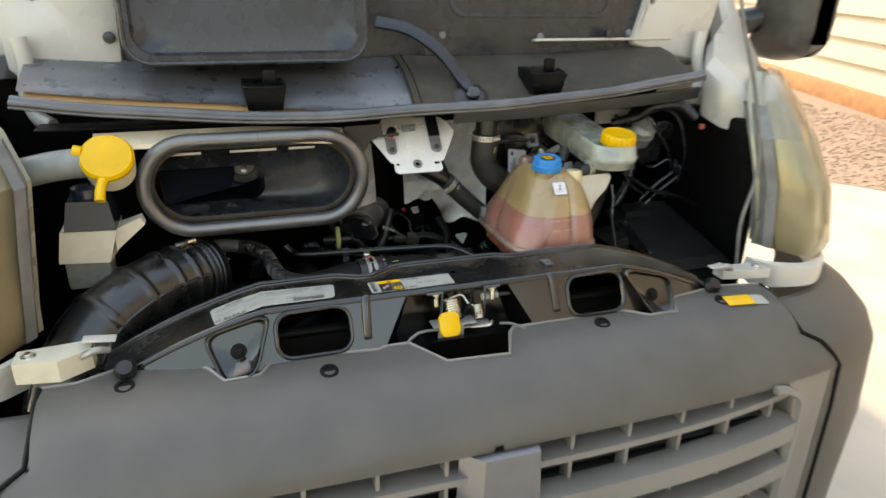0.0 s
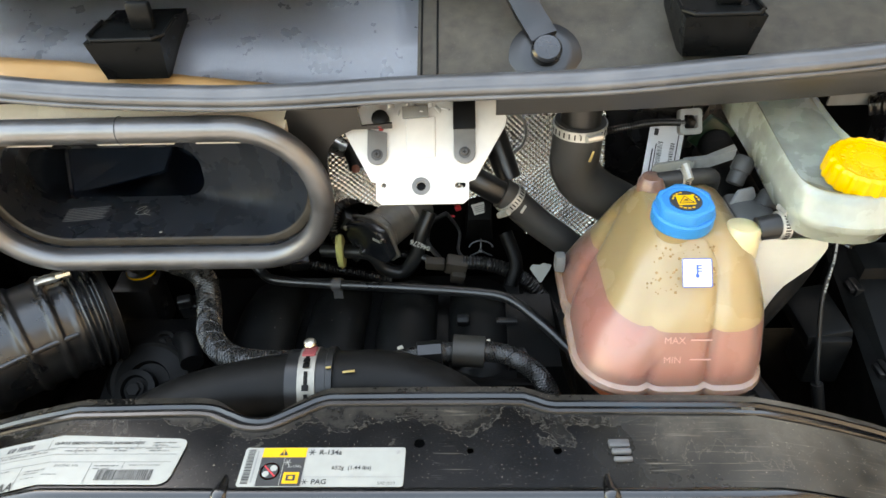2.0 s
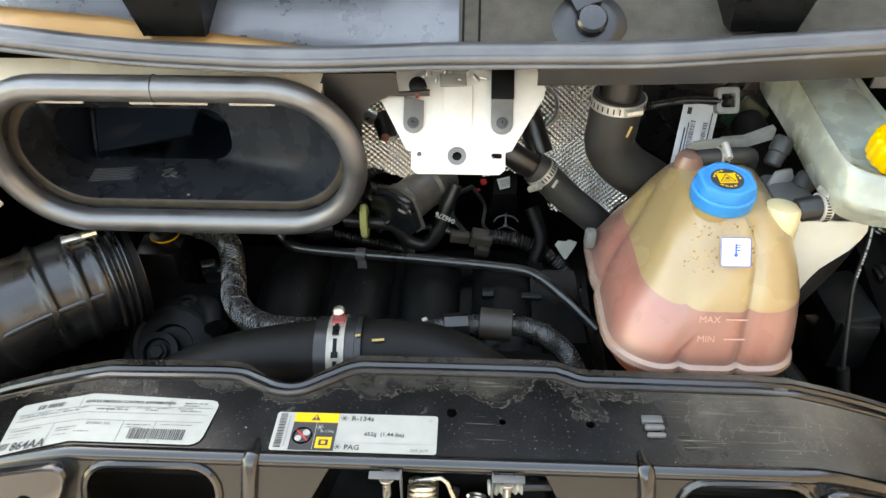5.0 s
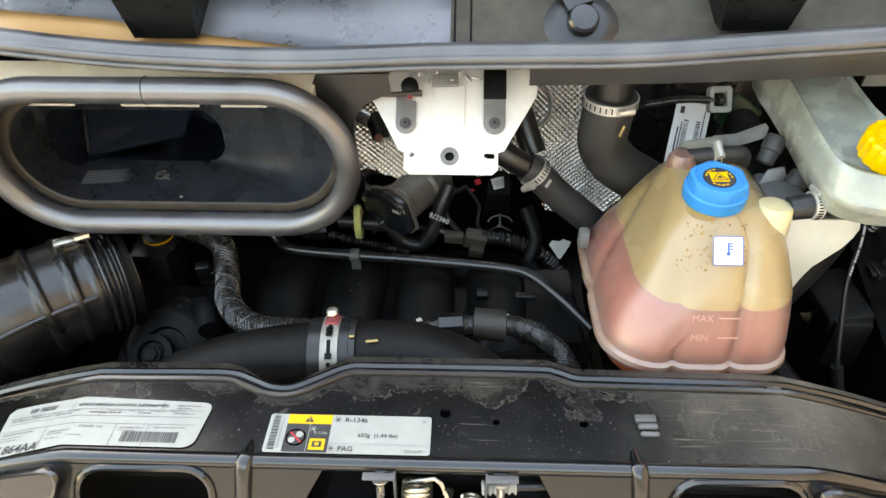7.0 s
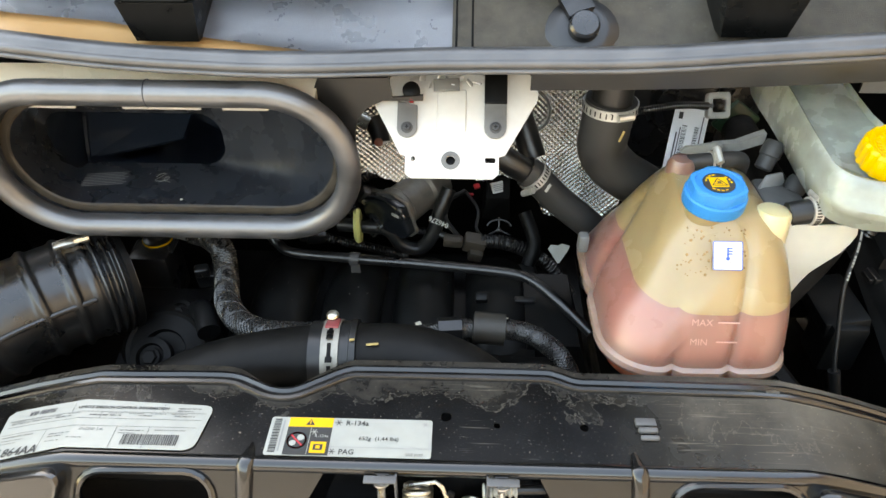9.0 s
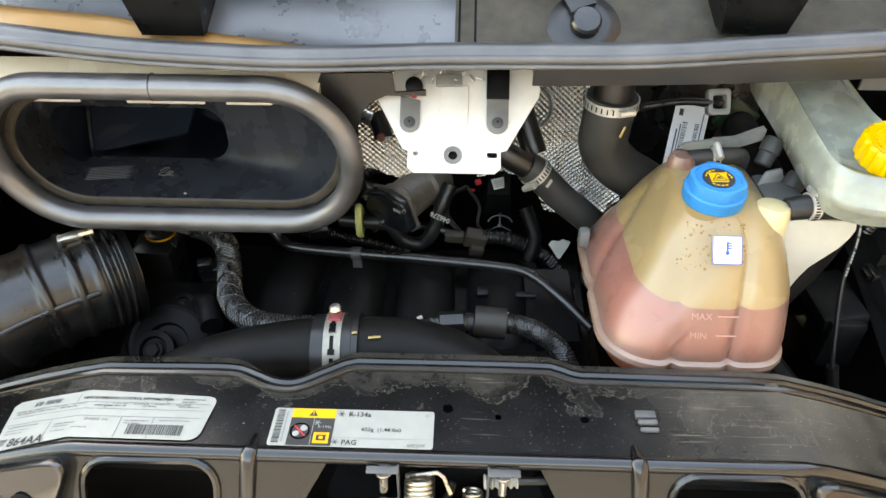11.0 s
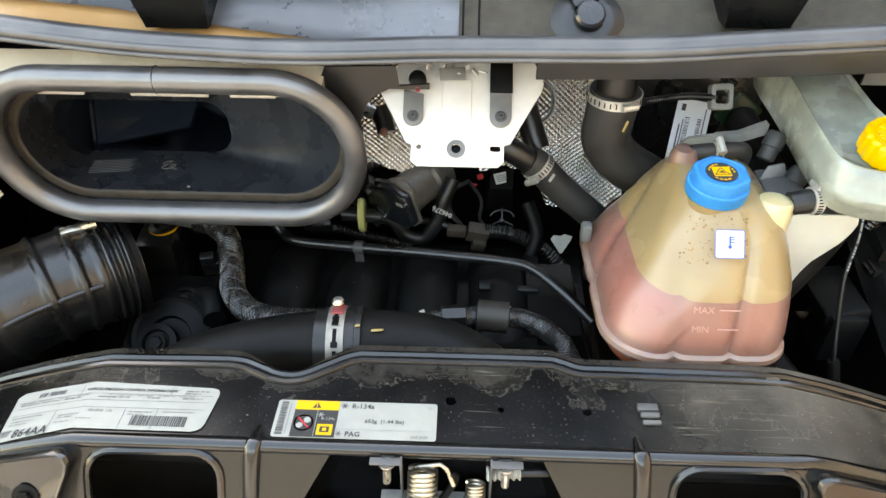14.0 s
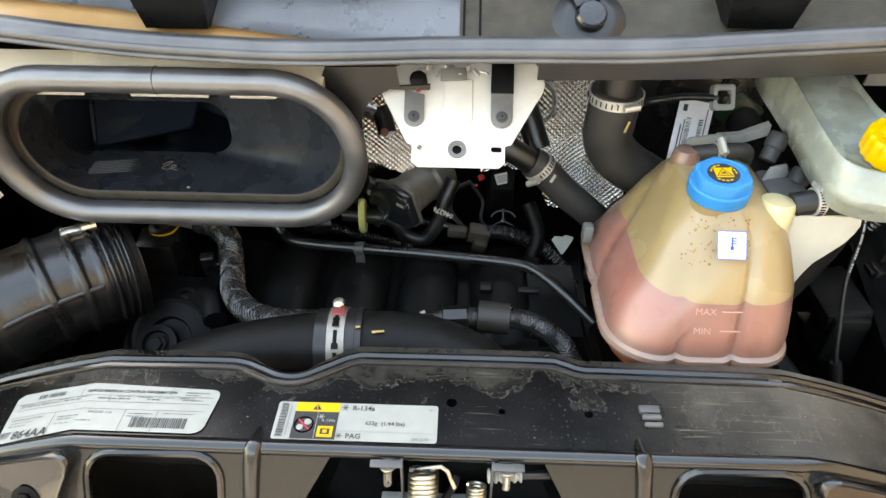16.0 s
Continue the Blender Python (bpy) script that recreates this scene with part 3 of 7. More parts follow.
part("base", rbox((0.207, 0.010, 1.002), (0.020, 0.009, 0.005), 0.0012), PGREY, clip)
part("arch", rbox((0.2075, 0.0005, 1.003), (0.019, 0.006, 0.006), 0.0024, seg=3), PGREY, clip)
part("arch", rbox((0.208, -0.0075, 1.002), (0.018, 0.005, 0.005), 0.002, seg=3), PGREY, clip)

# ---- radiator behind the crossmember's holes ----
rad = thing("radiator", (0, 0.03, 0.52), "dark finned radiator behind the front panel", "radiator")
part("core", rbox((0, 0.02, 0.72), (1.05, 0.04, 0.38), 0.004), DARK, rad)
part("header_bar", tube([(-0.5, -0.01, 0.93), (0.5, -0.01, 0.92)], 0.009, 10, 1), DARK, rad)

# ---- bumper ----
bumper = thing("front_bumper", (0, -0.2, 0.3), "matt dark grey moulded plastic bumper and grille panel", "bumper")
YTOP = [(-0.70, -0.060), (-0.648, -0.060), (-0.585, -0.036), (-0.463, -0.062), (-0.448, -0.074), (-0.424, -0.114), (-0.368, -0.112), (-0.350, -0.085), (-0.335, -0.076),
        (-0.160, -0.092), (-0.150, -0.086), (-0.105, -0.086), (-0.052, -0.150), (0.064, -0.156), (0.088, -0.100), (0.100, -0.086), (0.335, -0.084), (0.350, -0.09), (0.384, -0.112),
        (0.448, -0.113), (0.470, -0.070), (0.480, -0.064), (0.604, -0.046), (0.70, -0.060)]
PROF = [(-0.30, 0.40), (-0.292, 0.6), (-0.278, 0.755), (-0.270, 0.785), (-0.250, 0.850), (-0.235, 0.866), (-0.215, 0.883), (-0.17, 0.905), (-0.12, 0.915), (-0.03, 0.922)]


def bump_bend(x):
    return 0.045 * (abs(x) / 0.72) ** 3.5


def bump_z(y, x):
    return float(np.interp(y - 0.5 * bump_bend(x), [p[0] for p in PROF], [p[1] for p in PROF]))


xs = sorted(set([round(v, 4) for v in np.linspace(-0.70, 0.70, 90)] + [p[0] for p in YTOP]))
bm = bmesh.new()
rows = []
for x in xs:
    yt = float(np.interp(x, [p[0] for p in YTOP], [p[1] for p in YTOP]))
    b = bump_bend(x)
    col = [(x, yt + 0.004, bump_z(yt, x) - 0.012), (x, yt, bump_z(yt, x))]
    for k in (0.12, 0.3, 0.5, 0.7, 0.85, 1.0):
        y = yt + (-0.235 + b - yt) * k
        col.append((x, y, bump_z(y - b * (k - 0.5) , x)))
    col += [(x * 1.06, -0.252 + b, 0.850), (x * 1.09, -0.268 + b, 0.828), (x * 1.11, -0.276 + b, 0.811), (x * 1.11, -0.276 + b, 0.800)]
    rows.append(col)
vs = [[bm.verts.new(q) for q in c] for c in rows]
for i in range(len(vs) - 1):
    for j in range(len(vs[0]) - 1):
        bm.faces.new((vs[i][j], vs[i + 1][j], vs[i + 1][j + 1], vs[i][j + 1]))
bmesh.ops.solidify(bm, geom=bm.faces[:], thickness=0.003)
panel = part("top_panel", bm, BUMPM, bumper, sharp=40)
bead = [(x, y - 0.001, bump_z(y, x) + 0.001) for x, y in YTOP]
part("edge_bead", sweep(bead, [(-0.0032, -0.006), (-0.0032, 0.0012), (0.0, 0.0028), (0.0032, 0.0012), (0.0032, -0.006)], fixed=True), BUMPM, panel)
for s in (-1, 1):
    # upright ends beside the grille
    rings = []
    for z, x0, x1 in ((0.811, 0.60, 0.777), (0.791, 0.635, 0.779), (0.766, 0.658, 0.782), (0.70, 0.668, 0.785), (0.55, 0.672, 0.79), (0.40, 0.672, 0.79)):
        rings.append([(s * x, -0.278 + bump_bend(x) + dy, z) for x, dy in ((x0, 0.03), (x0, 0.006), (x0 + 0.006, 0), (x1, 0), (x1, 0.03))])
    part("grille_end", loft(rings), BUMPM, bumper)
    # rounded corner of the bumper
    rings = []
    for z, xi, yi, k in ((0.885, 0.704, -0.075, -0.08), (0.89, 0.706, -0.092, -0.05), (0.865, 0.712, -0.160, -0.015), (0.835, 0.744, -0.200, 0.0), (0.79, 0.780, -0.212, 0.012), (0.60, 0.794, -0.220, 0.02), (0.3, 0.794, -0.215, 0.0)):
        ring = []
        for u in np.linspace(0, 1, 16):
            a = u * math.pi / 2
            ring.append((s * (xi - 0.012 + (1.112 + k - xi) * math.sin(a) ** 0.75), yi + 0.006 + (0.294 - yi) * (1 - math.cos(a) ** 0.75), z - 0.005))
        rings.append(ring)
    bm = loft(rings, closed_ring=False, caps=False)
    bmesh.ops.solidify(bm, geom=bm.faces[:], thickness=0.004)
    part("bumper_corner", bm, BUMPM, bumper)
    gap = [(s * 0.701, -0.062, 0.918), (s * 0.702, -0.10, 0.911), (s * 0.703, -0.15, 0.893), (s * 0.707, -0.190, 0.868), (s * 0.742, -0.2115, 0.853), (s * 0.763, -0.2275, 0.829), (s * 0.778, -0.236, 0.807), (s * 0.788, -0.236, 0.70), (s * 0.792, -0.236, 0.3)]
    part("panel_gap", sweep(gap, circle(0.0045, 8)), DARK, bumper, "dark gap beside the corner")
    rim = spline([(s * 0.585, -0.272, 0.800), (s * 0.618, -0.272, 0.794), (s * 0.652, -0.27, 0.771), (s * 0.666, -0.266, 0.731), (s * 0.670, -0.264, 0.62), (s * 0.671, -0.264, 0.40)], 6)
    part("grille_frame", sweep(rim, [(-0.007, -0.010), (-0.006, 0.004), (0.004, 0.005), (0.009, -0.006)], up=(0, -1, 0), fixed=True), BUMPM, bumper, "rounded end of the grille opening")
    # push pins
    for x, y in ((0.256, -0.129) if s < 0 else (0.277, -0.114), (0.576, -0.088) if s < 0 else (0.570, -0.100)):
        z = bump_z(y, x)
        m = along((s * x, y, z - 0.003), (s * x, y - 0.3, z + 1))
        part("push_pin", lathe([(0.016, 0), (0.016, 0.004), (0.013, 0.006), (0.010, 0.006), (0.009, 0.003), (0.003, 0.003)], m, 20), DARK, bumper, "black push pin")
# grille bars
for z, dep, hh in ((0.750, -0.246, 0.014), (0.670, -0.272, 0.045), (0.572, -0.272, 0.04), (0.466, -0.272, 0.03)):
    path = [(x, dep + bump_bend(x), z + 0.016 * (abs(x) / 0.66) ** 3) for x in np.linspace(-0.662, 0.662, 40)]
    part("grille_bar", sweep(path, [(-0.02, -hh / 2), (-0.024, 0), (-0.02, hh / 2), (0.0, hh / 2 + 0.004), (0.03, hh / 2), (0.03, -hh / 2)], fixed=True), BUMPM, bumper)
for i in range(-5, 6):
    x = i * 0.118 + 0.03
    part("grille_upright", rbox((x, -0.25 + bump_bend(x), 0.636), (0.008, 0.03, 0.33), 0.002), BUMPM, bumper)
SILVER = mat("silver_badge", (0.24, 0.245, 0.26), 0.34, metal=0.9, var=0.05, bump=0)
part("badge_block", bezel(loft([[(-0.066, -0.262, 0.800), (0.078, -0.262, 0.800), (0.088, -0.272, 0.56), (-0.076, -0.272, 0.56)],
                                [(-0.030, -0.292, 0.796), (0.070, -0.292, 0.796), (0.078, -0.306, 0.57), (-0.040, -0.306, 0.57)]]), 0.012, 3), SILVER, bumper, "plain silver badge block")
part("mesh_backing", rbox((0, -0.2, 0.586), (1.28, 0.01, 0.38), 0), DARK, bumper)
for i in range(16):
    part("grille_slat", rbox((0, -0.215, 0.436 + i * 0.021), (1.26, 0.016, 0.005), 0.001), BUMPD, bumper)


# ---- headlights ----
def headlight(s):
    h = thing("headlight", (s * 0.86, 0.12, 0.95), "tall clear headlight with a yellowed hazy lens", "headlight", "headlights")
    lens, inner = [], []
    o = -0.085 if s < 0 else 0.0
    for z, xi, yi, xf, yf, xo, yo in ((0.945, 0.815, 0.06, 0.88, -0.03, 0.99, 0.22), (0.99, 0.81, 0.05, 0.885, -0.045, 1.005, 0.24), (1.10, 0.80, 0.07, 0.88, -0.02, 1.02, 0.28),
                                      (1.20, 0.795, 0.11, 0.87, 0.04, 1.015, 0.31), (1.27, 0.84, 0.19, 0.89, 0.14, 1.01, 0.33), (1.32, 0.915, 0.28, 0.935, 0.25, 1.0, 0.36)):
        c = spline([(xi, yi), (xf, yf), (xf + 0.6 * (xo - xf), yf + 0.35 * (yo - yf)), (xo, yo)], 6)
        lens.append([(s * (x + o), y, z) for x, y in c])
        inner.append([(s * (x * 0.985 + o), y + 0.03, z) for x, y in c])
    bm = loft(lens, closed_ring=False, caps=False)
    bmesh.ops.solidify(bm, geom=bm.faces[:], thickness=0.003)
    part("lens", bm, LENS, h, "hazy yellowed plastic lens")
    bm = loft(inner, closed_ring=False, caps=False)
    bmesh.ops.solidify(bm, geom=bm.faces[:], thickness=0.003)
    part("reflector", bm, REFL, h)
    part("housing", loft([[(s * (x + o), y, z) for x, y in ((xi, yi), (xi + 0.012, yi - 0.02), (xi + 0.02, yi + 0.03), (xi + 0.005, yi + 0.05))] for z, xi, yi in ((0.95, 0.805, 0.055), (1.10, 0.79, 0.065), (1.20, 0.785, 0.105), (1.26, 0.825, 0.185))]), GREYH, h)
    for z, x, y, r in ((1.035, 0.905, 0.10, 0.058), (1.165, 0.905, 0.16, 0.05)):
        bowl = part("lamp_bowl", lathe([(r, 0.03), (r * 1.06, 0.03), (r * 1.06, 0.0), (r * 0.5, -0.03), (r * 0.2, -0.035), (r * 0.18, -0.03), (r * 0.6, -0.012), (r * 0.93, 0.026)], along((s * (x + o), y, z), (s * (x + o + 0.03), y - 0.2, z)), 28), CHROME, h, "chromed lamp bowl")
        part("bulb", lathe([(0.008, -0.03), (0.009, 0.0), (0.006, 0.012), (0.001, 0.014)], along((s * (x + o), y, z), (s * (x + o + 0.03), y - 0.2, z)), 12), GREYH, bowl)
    part("divider", loft([[(s * (x + o), y, z) for x, y in ((0.84, 0.06), (0.90, 0.0), (0.99, 0.2), (0.97, 0.22), (0.90, 0.04), (0.86, 0.09))] for z in (1.098, 1.106)]), REFL, h)
    part("orange_reflector", loft([[(s * (x0 + o + u * (x1 - x0)), y0 + u * (y1 - y0), z) for u in (0, 0.3, 0.6, 1.0)] for z, x0, y0, x1, y1 in ((1.165, 0.85, 0.075, 1.0, 0.27), (1.215, 0.86, 0.10, 0.99, 0.29), (1.275, 0.89, 0.185, 0.985, 0.315))], closed_ring=False, caps=False), AMBER, h, "amber turn lamp bowl")
    return h


AMBER = mat("amber_plastic", (0.75, 0.28, 0.05), 0.35)
CHROME = mat("lamp_chrome", (0.75, 0.74, 0.70), 0.15, metal=1.0, var=0.05, bump=0)
LENS = clear_plastic("hazy_lens", (0.80, 0.66, 0.40), 0.70, rough=0.12, through_col=(1, 0.97, 0.88), scale=6)
REFL = mat("lamp_reflector", (0.52, 0.51, 0.40), 0.3, metal=0.35, var=0.3, scale=9)
GREYH = mat("grey_lamp_housing", (0.16, 0.16, 0.155), 0.5)
headlight(1)
headlight(-1)

# ---- cowl and its seal ----
cowl = thing("windscreen_cowl", (0, 0.38, 1.25), "grained black plastic cowl panel under the windscreen", "cowl panel")


def cowl_at(x, k, lift=0.0):
    """k: 0 at the seal, 1 at the windscreen end."""
    y = 0.272 + 0.05 * x * x + 0.21 * k
    z = 1.252 + 0.09 * x * x + float(np.interp(k, [0, 0.12, 0.3, 0.6, 1], [0, 0.014, 0.041, 0.074, 0.096])) * (1 - 0.35 * min(1, abs(x) / 0.75))
    return Vector((x, y, z + lift))


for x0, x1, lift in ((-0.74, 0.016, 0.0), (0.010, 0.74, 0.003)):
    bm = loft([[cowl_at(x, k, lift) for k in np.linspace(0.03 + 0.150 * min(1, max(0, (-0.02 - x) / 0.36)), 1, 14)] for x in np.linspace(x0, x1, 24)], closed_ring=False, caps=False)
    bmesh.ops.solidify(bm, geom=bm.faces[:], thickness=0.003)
    part("panel_half", bm, COWLM if x0 < -0.5 else COWLBROWN, cowl, "grained panel, sky blue put into its colour" if x0 < -0.5 else "speckled panel, brown reflection put into its colour")
for x in (0.0145, 0.0320):
    part("seam", sweep([cowl_at(x, k, 0.0035) for k in np.linspace(0.06, 0.98, 14)], circle(0.0012, 6)), DARK, cowl)
part("under_tray", rbox((0.0, 0.361, 1.239), (1.45, 0.058, 0.007), 0.002), DARK, cowl)
part("front_lip", loft([[(x, 0.257 + 0.05 * x * x + dy, 1.249 + 0.05 * x * x + dz) for dy, dz in ((0.0, 0.010), (0.0, 0.004), (0.008, -0.018), (0.012, -0.018), (0.014, 0.010))] for x in np.linspace(0.095, 0.74, 30)]), TRAYM, cowl, "flat grained front lip")
part("body_flange", loft([[cowl_at(x, k, -0.004 - 0.004 * (k > 0.1)) for k in (-0.02, 0.05, 0.12, 0.27)] for x in np.linspace(-0.73, 0.0, 20)], closed_ring=False, caps=False), BEIGE, cowl, "body flange with a tan reflection painted on")
seal = thing("cowl_seal", (0, 0.26, 1.24), "long black rubber seal along the cowl", "rubber seal")


def seal_at(x):
    k = min(1.0, max(0.0, (x + 0.22) / 0.22))
    return (x, 0.262 + 0.05 * x * x, 1.2550 + 0.09 * x * x + 0.011 * k * k * (3 - 2 * k) + 0.0008 * math.sin(x * 23))


path = [seal_at(x) for x in np.linspace(-0.74, 0.74, 90)]
SP = [(-0.0158, -0.0040), (-0.0172, -0.0010), (-0.0168, 0.0024), (-0.0150, 0.0044), (-0.0130, 0.0042), (-0.0112, 0.0056), (-0.0090, 0.0086), (-0.0062, 0.0112), (-0.003, 0.0122), (0.002, 0.0118), (0.009, 0.0100), (0.014, 0.006), (0.015, 0.0), (0.010, -0.006), (-0.012, -0.006)]
part("bulb", sweep(path, [(-u, v) for u, v in SP], fixed=True), SEALRUB, seal, sharp=60)
BASEP = [(-0.013, -0.0105), (-0.0165, -0.0095), (-0.0175, -0.0075), (-0.0165, -0.0052), (-0.0135, -0.0040), (0.008, -0.0040), (0.008, -0.0105)]
part("base_lip", sweep(path, [(-u, v) for u, v in BASEP], fixed=True), SEALRUB, seal, "thin lower lip of the seal", sharp=60)


def cowl_block(x, y, z):
    b = part("hinge_block", bezel(loft([[(x - 0.034, y + 0.012, z), (x + 0.034, y + 0.012, z), (x + 0.036, y + 0.09, z), (x - 0.036, y + 0.09, z)],
                                        [(x - 0.041, y, z + 0.045), (x + 0.041, y, z + 0.045), (x + 0.041, y + 0.09, z + 0.052), (x - 0.041, y + 0.09, z + 0.052)]]), 0.012, 4), BLOCKM, cowl, "smooth black plastic block")
    part("block_lip", sweep([(x - 0.040, y + 0.05, z + 0.052), (x - 0.041, y + 0.012, z + 0.048), (x - 0.032, y + 0.002, z + 0.047), (x + 0.032, y + 0.002, z + 0.047), (x + 0.041, y + 0.012, z + 0.048), (x + 0.040, y + 0.05, z + 0.052)], circle(0.0022, 8)), BLOCKM, b)
    part("block_tongue", rbox((x + 0.012, y + 0.035, z + 0.062), (0.026, 0.012, 0.03), 0.004), BLOCKM, b)


cowl_block(-0.297, 0.280, 1.271)
cowl_block(0.326, 0.280, 1.282)
strap = part("strap", sweep(spline([(-0.04, 0.42, 1.43), (0.03, 0.40, 1.415), (0.095, 0.37, 1.37), (0.135, 0.335, 1.315), (0.148, 0.315, 1.298)], 6), [(-0.015, -0.004), (-0.015, 0.003), (0, 0.006), (0.015, 0.003), (0.015, -0.004)], up=(0, -0.7, 0.7)), PLASTIC, cowl, "curved black plastic strap")
m = along((0.150, 0.312, 1.278), (0.150, 0.24, 1.36))
part("stud_base", lathe([(0.040, -0.004), (0.040, 0.002), (0.030, 0.007), (0.024, 0.009)], m, 28), PLASTIC, cowl)
part("stud", lathe([(0.017, 0.004), (0.0165, 0.018), (0.014, 0.021), (0.006, 0.022)], m, 24), PLASTICS, cowl)

# ---- raised hood ----
hood = thing("hood", (0, 0.5, 1.36), "raised van hood seen from below, white frame with black lining", "hood")
HM = pose(0, 0.475, 1.335, -9, 0, 0)            # its z runs up the raised hood, its y to the back
part("skin", moved(rbox((0, 0.06, 0.63), (1.70, 0.012, 1.20), 0.005), HM), WHITEP, hood)
part("lining", moved(rbox((0.05, 0.03, 0.60), (1.30, 0.03, 1.20), 0.012), HM), DUCTM, hood, "black plastic lining")
part("lining_panel", moved(bezel(plate(rrect(0.16, 0.10, 0.60, 0.34, 0.04), [rrect(0.17, 0.11, 0.59, 0.33, 0.035)], 0.006), 0.002), HM @ pose(0, 0.012, 0, 90, 0, 0)), DUCTM, hood)
for x, z in ((0.40, 0.055), (0.655, 0.062), (0.14, 0.06)):
    part("lining_screw", lathe([(0.009, 0), (0.009, 0.004), (0.006, 0.006), (0.002, 0.006)], HM @ pose(x, 0.016, z, 90, 0, 0), 14), GREYH, hood, "pale lining screw")
for s in (-1, 1):
    out = [(-0.566, 0.008), (-0.60, 0.0), (-0.757, -0.022), (-0.778, 0.0), (-0.79, 0.12), (-0.82, 1.2), (-0.60, 1.24), (-0.56, 0.4)] if s < 0 else [
        (0.655, 0.035), (0.67, 0.030), (0.85, -0.012), (0.875, -0.005), (0.905, 0.08), (0.95, 0.22), (0.95, 1.2), (0.75, 1.24), (0.735, 0.25)]
    part("side_frame", moved(bezel(plate(out, [disc_ring(s * 0.715, 0.14, 0.007)], 0.05), 0.010, 2), HM @ pose(0, -0.004, 0, 90, 0, 0)), WHITEP, hood, "white painted inner frame")
    hx = 0.0 if s > 0 else -0.105
    part("hinge_arm", tube([(s * (0.85 + hx), 0.455, 1.40), (s * (0.845 + hx), 0.45, 1.345), (s * (0.85 + hx), 0.44, 1.29), (s * (0.835 + hx), 0.42, 1.25), (s * (0.81 + hx), 0.40, 1.235)], 0.016, 12), WHITEP, hood)
    part("bump_stop", lathe([(0.012, 0), (0.012, 0.012), (0.006, 0.014)], HM @ pose(s * 0.585, 0.0, 0.06, 90, 0, 0), 16), PLASTIC, hood)
part("rear_flange", moved(rbox((0.575, 0.002, 0.046), (0.40, 0.02, 0.007), 0.002), HM), WHITEP, hood)


DM = pose(0, 0.548, 1.328, -6, 0, 0)


def duct_ring(y, g, z0=0.016, z1=0.34):
    return [DM @ Vector((x, y, z)) for x, z in rrect(-0.540 - g, z0 - g, -0.086 + g, z1 + g, 0.045)]


bm = loft([duct_ring(0.16, -0.01), duct_ring(-0.14, 0.0), duct_ring(-0.205, 0.006), duct_ring(-0.216, 0.003), duct_ring(-0.216, -0.008), duct_ring(-0.205, -0.014), duct_ring(-0.200, -0.05)])
duct = part("air_duct", bm, DUCTM, hood, "smooth black plastic air duct box", sharp=50)
part("duct_rim", sweep([DM @ Vector((x, -0.214, z)) for x, z in rrect(-0.545, 0.010, -0.081, 0.345, 0.045)], circle(0.0055, 8), closed=True), DUCTM, duct, "rounded plastic rim")
part("duct_crease", sweep([DM @ Vector((x, -0.201, 0.135 + 0.02 * (x + 0.3))) for x in (-0.52, -0.4, -0.25, -0.11)], [(-0.004, -0.002), (0.004, -0.002), (0.002, 0.003), (-0.002, 0.003)], up=(0, -1, 0)), DUCTM, duct)

# white panel paint with its tan reflection put into the base colour
PANELM = mat("white_paint_tan_reflection", (0.93, 0.80, 0.63), 0.25, var=0.12, scale=9, bump=0.02, coat=0.8)
# ---- air intake duct with its oval mouth ----
intake = thing("air_intake_duct", (-0.33, 0.3, 1.02), "black plastic air intake duct with an oval rubber-lipped mouth", "air duct")


def oval(x0, z0, x1, z1, r, y, n=10):
    return [(x, y, z) for x, z in rrect(x0, z0, x1, z1, r, n)]


mouth = [(x, y - 0.07 * (z - 1.036), z) for x, y, z in oval(-0.542, 1.036, -0.110, 1.2240, 0.090, 0.275, 12)]
part("mouth_lip", sweep(mouth, [(0.0145 * math.cos(a), 0.015 * math.sin(a)) for a in np.linspace(0, 2 * math.pi, 17)[:-1]], closed=True, up=(0, 1, 0), fixed=True), LIPM, intake, "thick grey-black rubber lip", sharp=80)
part("funnel", loft([oval(-0.533, 1.045, -0.119, 1.214, 0.083, 0.276, 12), oval(-0.534, 1.047, -0.121, 1.199, 0.076, 0.300, 12), oval(-0.536, 1.048, -0.128, 1.197, 0.07, 0.325, 12), oval(-0.542, 1.050, -0.20, 1.192, 0.06, 0.37, 12), oval(-0.548, 1.052, -0.305, 1.130, 0.03, 0.402, 12)], caps=False), DUCTM, intake, sharp=60)
# inner box and vane: depth shade and sky blue put into the plastic's colour
inner = loft([oval(-0.548, 1.052, -0.305, 1.130, 0.03, 0.402, 12), oval(-0.548, 1.045, -0.31, 1.150, 0.03, 0.43, 12), oval(-0.535, 1.00, -0.31, 1.17, 0.03, 0.52, 12), oval(-0.50, 1.02, -0.34, 1.16, 0.03, 0.60, 12)], caps=False)
inner.verts.ensure_lookup_table()
inner.faces.new(inner.verts[-len(oval(0, 0, 1, 1, 0.1, 0, 12)):])
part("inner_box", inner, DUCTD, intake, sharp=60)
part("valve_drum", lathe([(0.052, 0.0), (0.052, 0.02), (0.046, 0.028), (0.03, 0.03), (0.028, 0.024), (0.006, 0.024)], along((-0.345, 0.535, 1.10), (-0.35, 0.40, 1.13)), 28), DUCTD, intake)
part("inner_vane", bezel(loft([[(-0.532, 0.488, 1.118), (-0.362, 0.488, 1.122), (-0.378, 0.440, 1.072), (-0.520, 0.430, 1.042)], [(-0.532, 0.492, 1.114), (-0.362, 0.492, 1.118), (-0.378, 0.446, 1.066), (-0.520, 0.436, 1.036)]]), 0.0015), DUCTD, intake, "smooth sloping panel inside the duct")
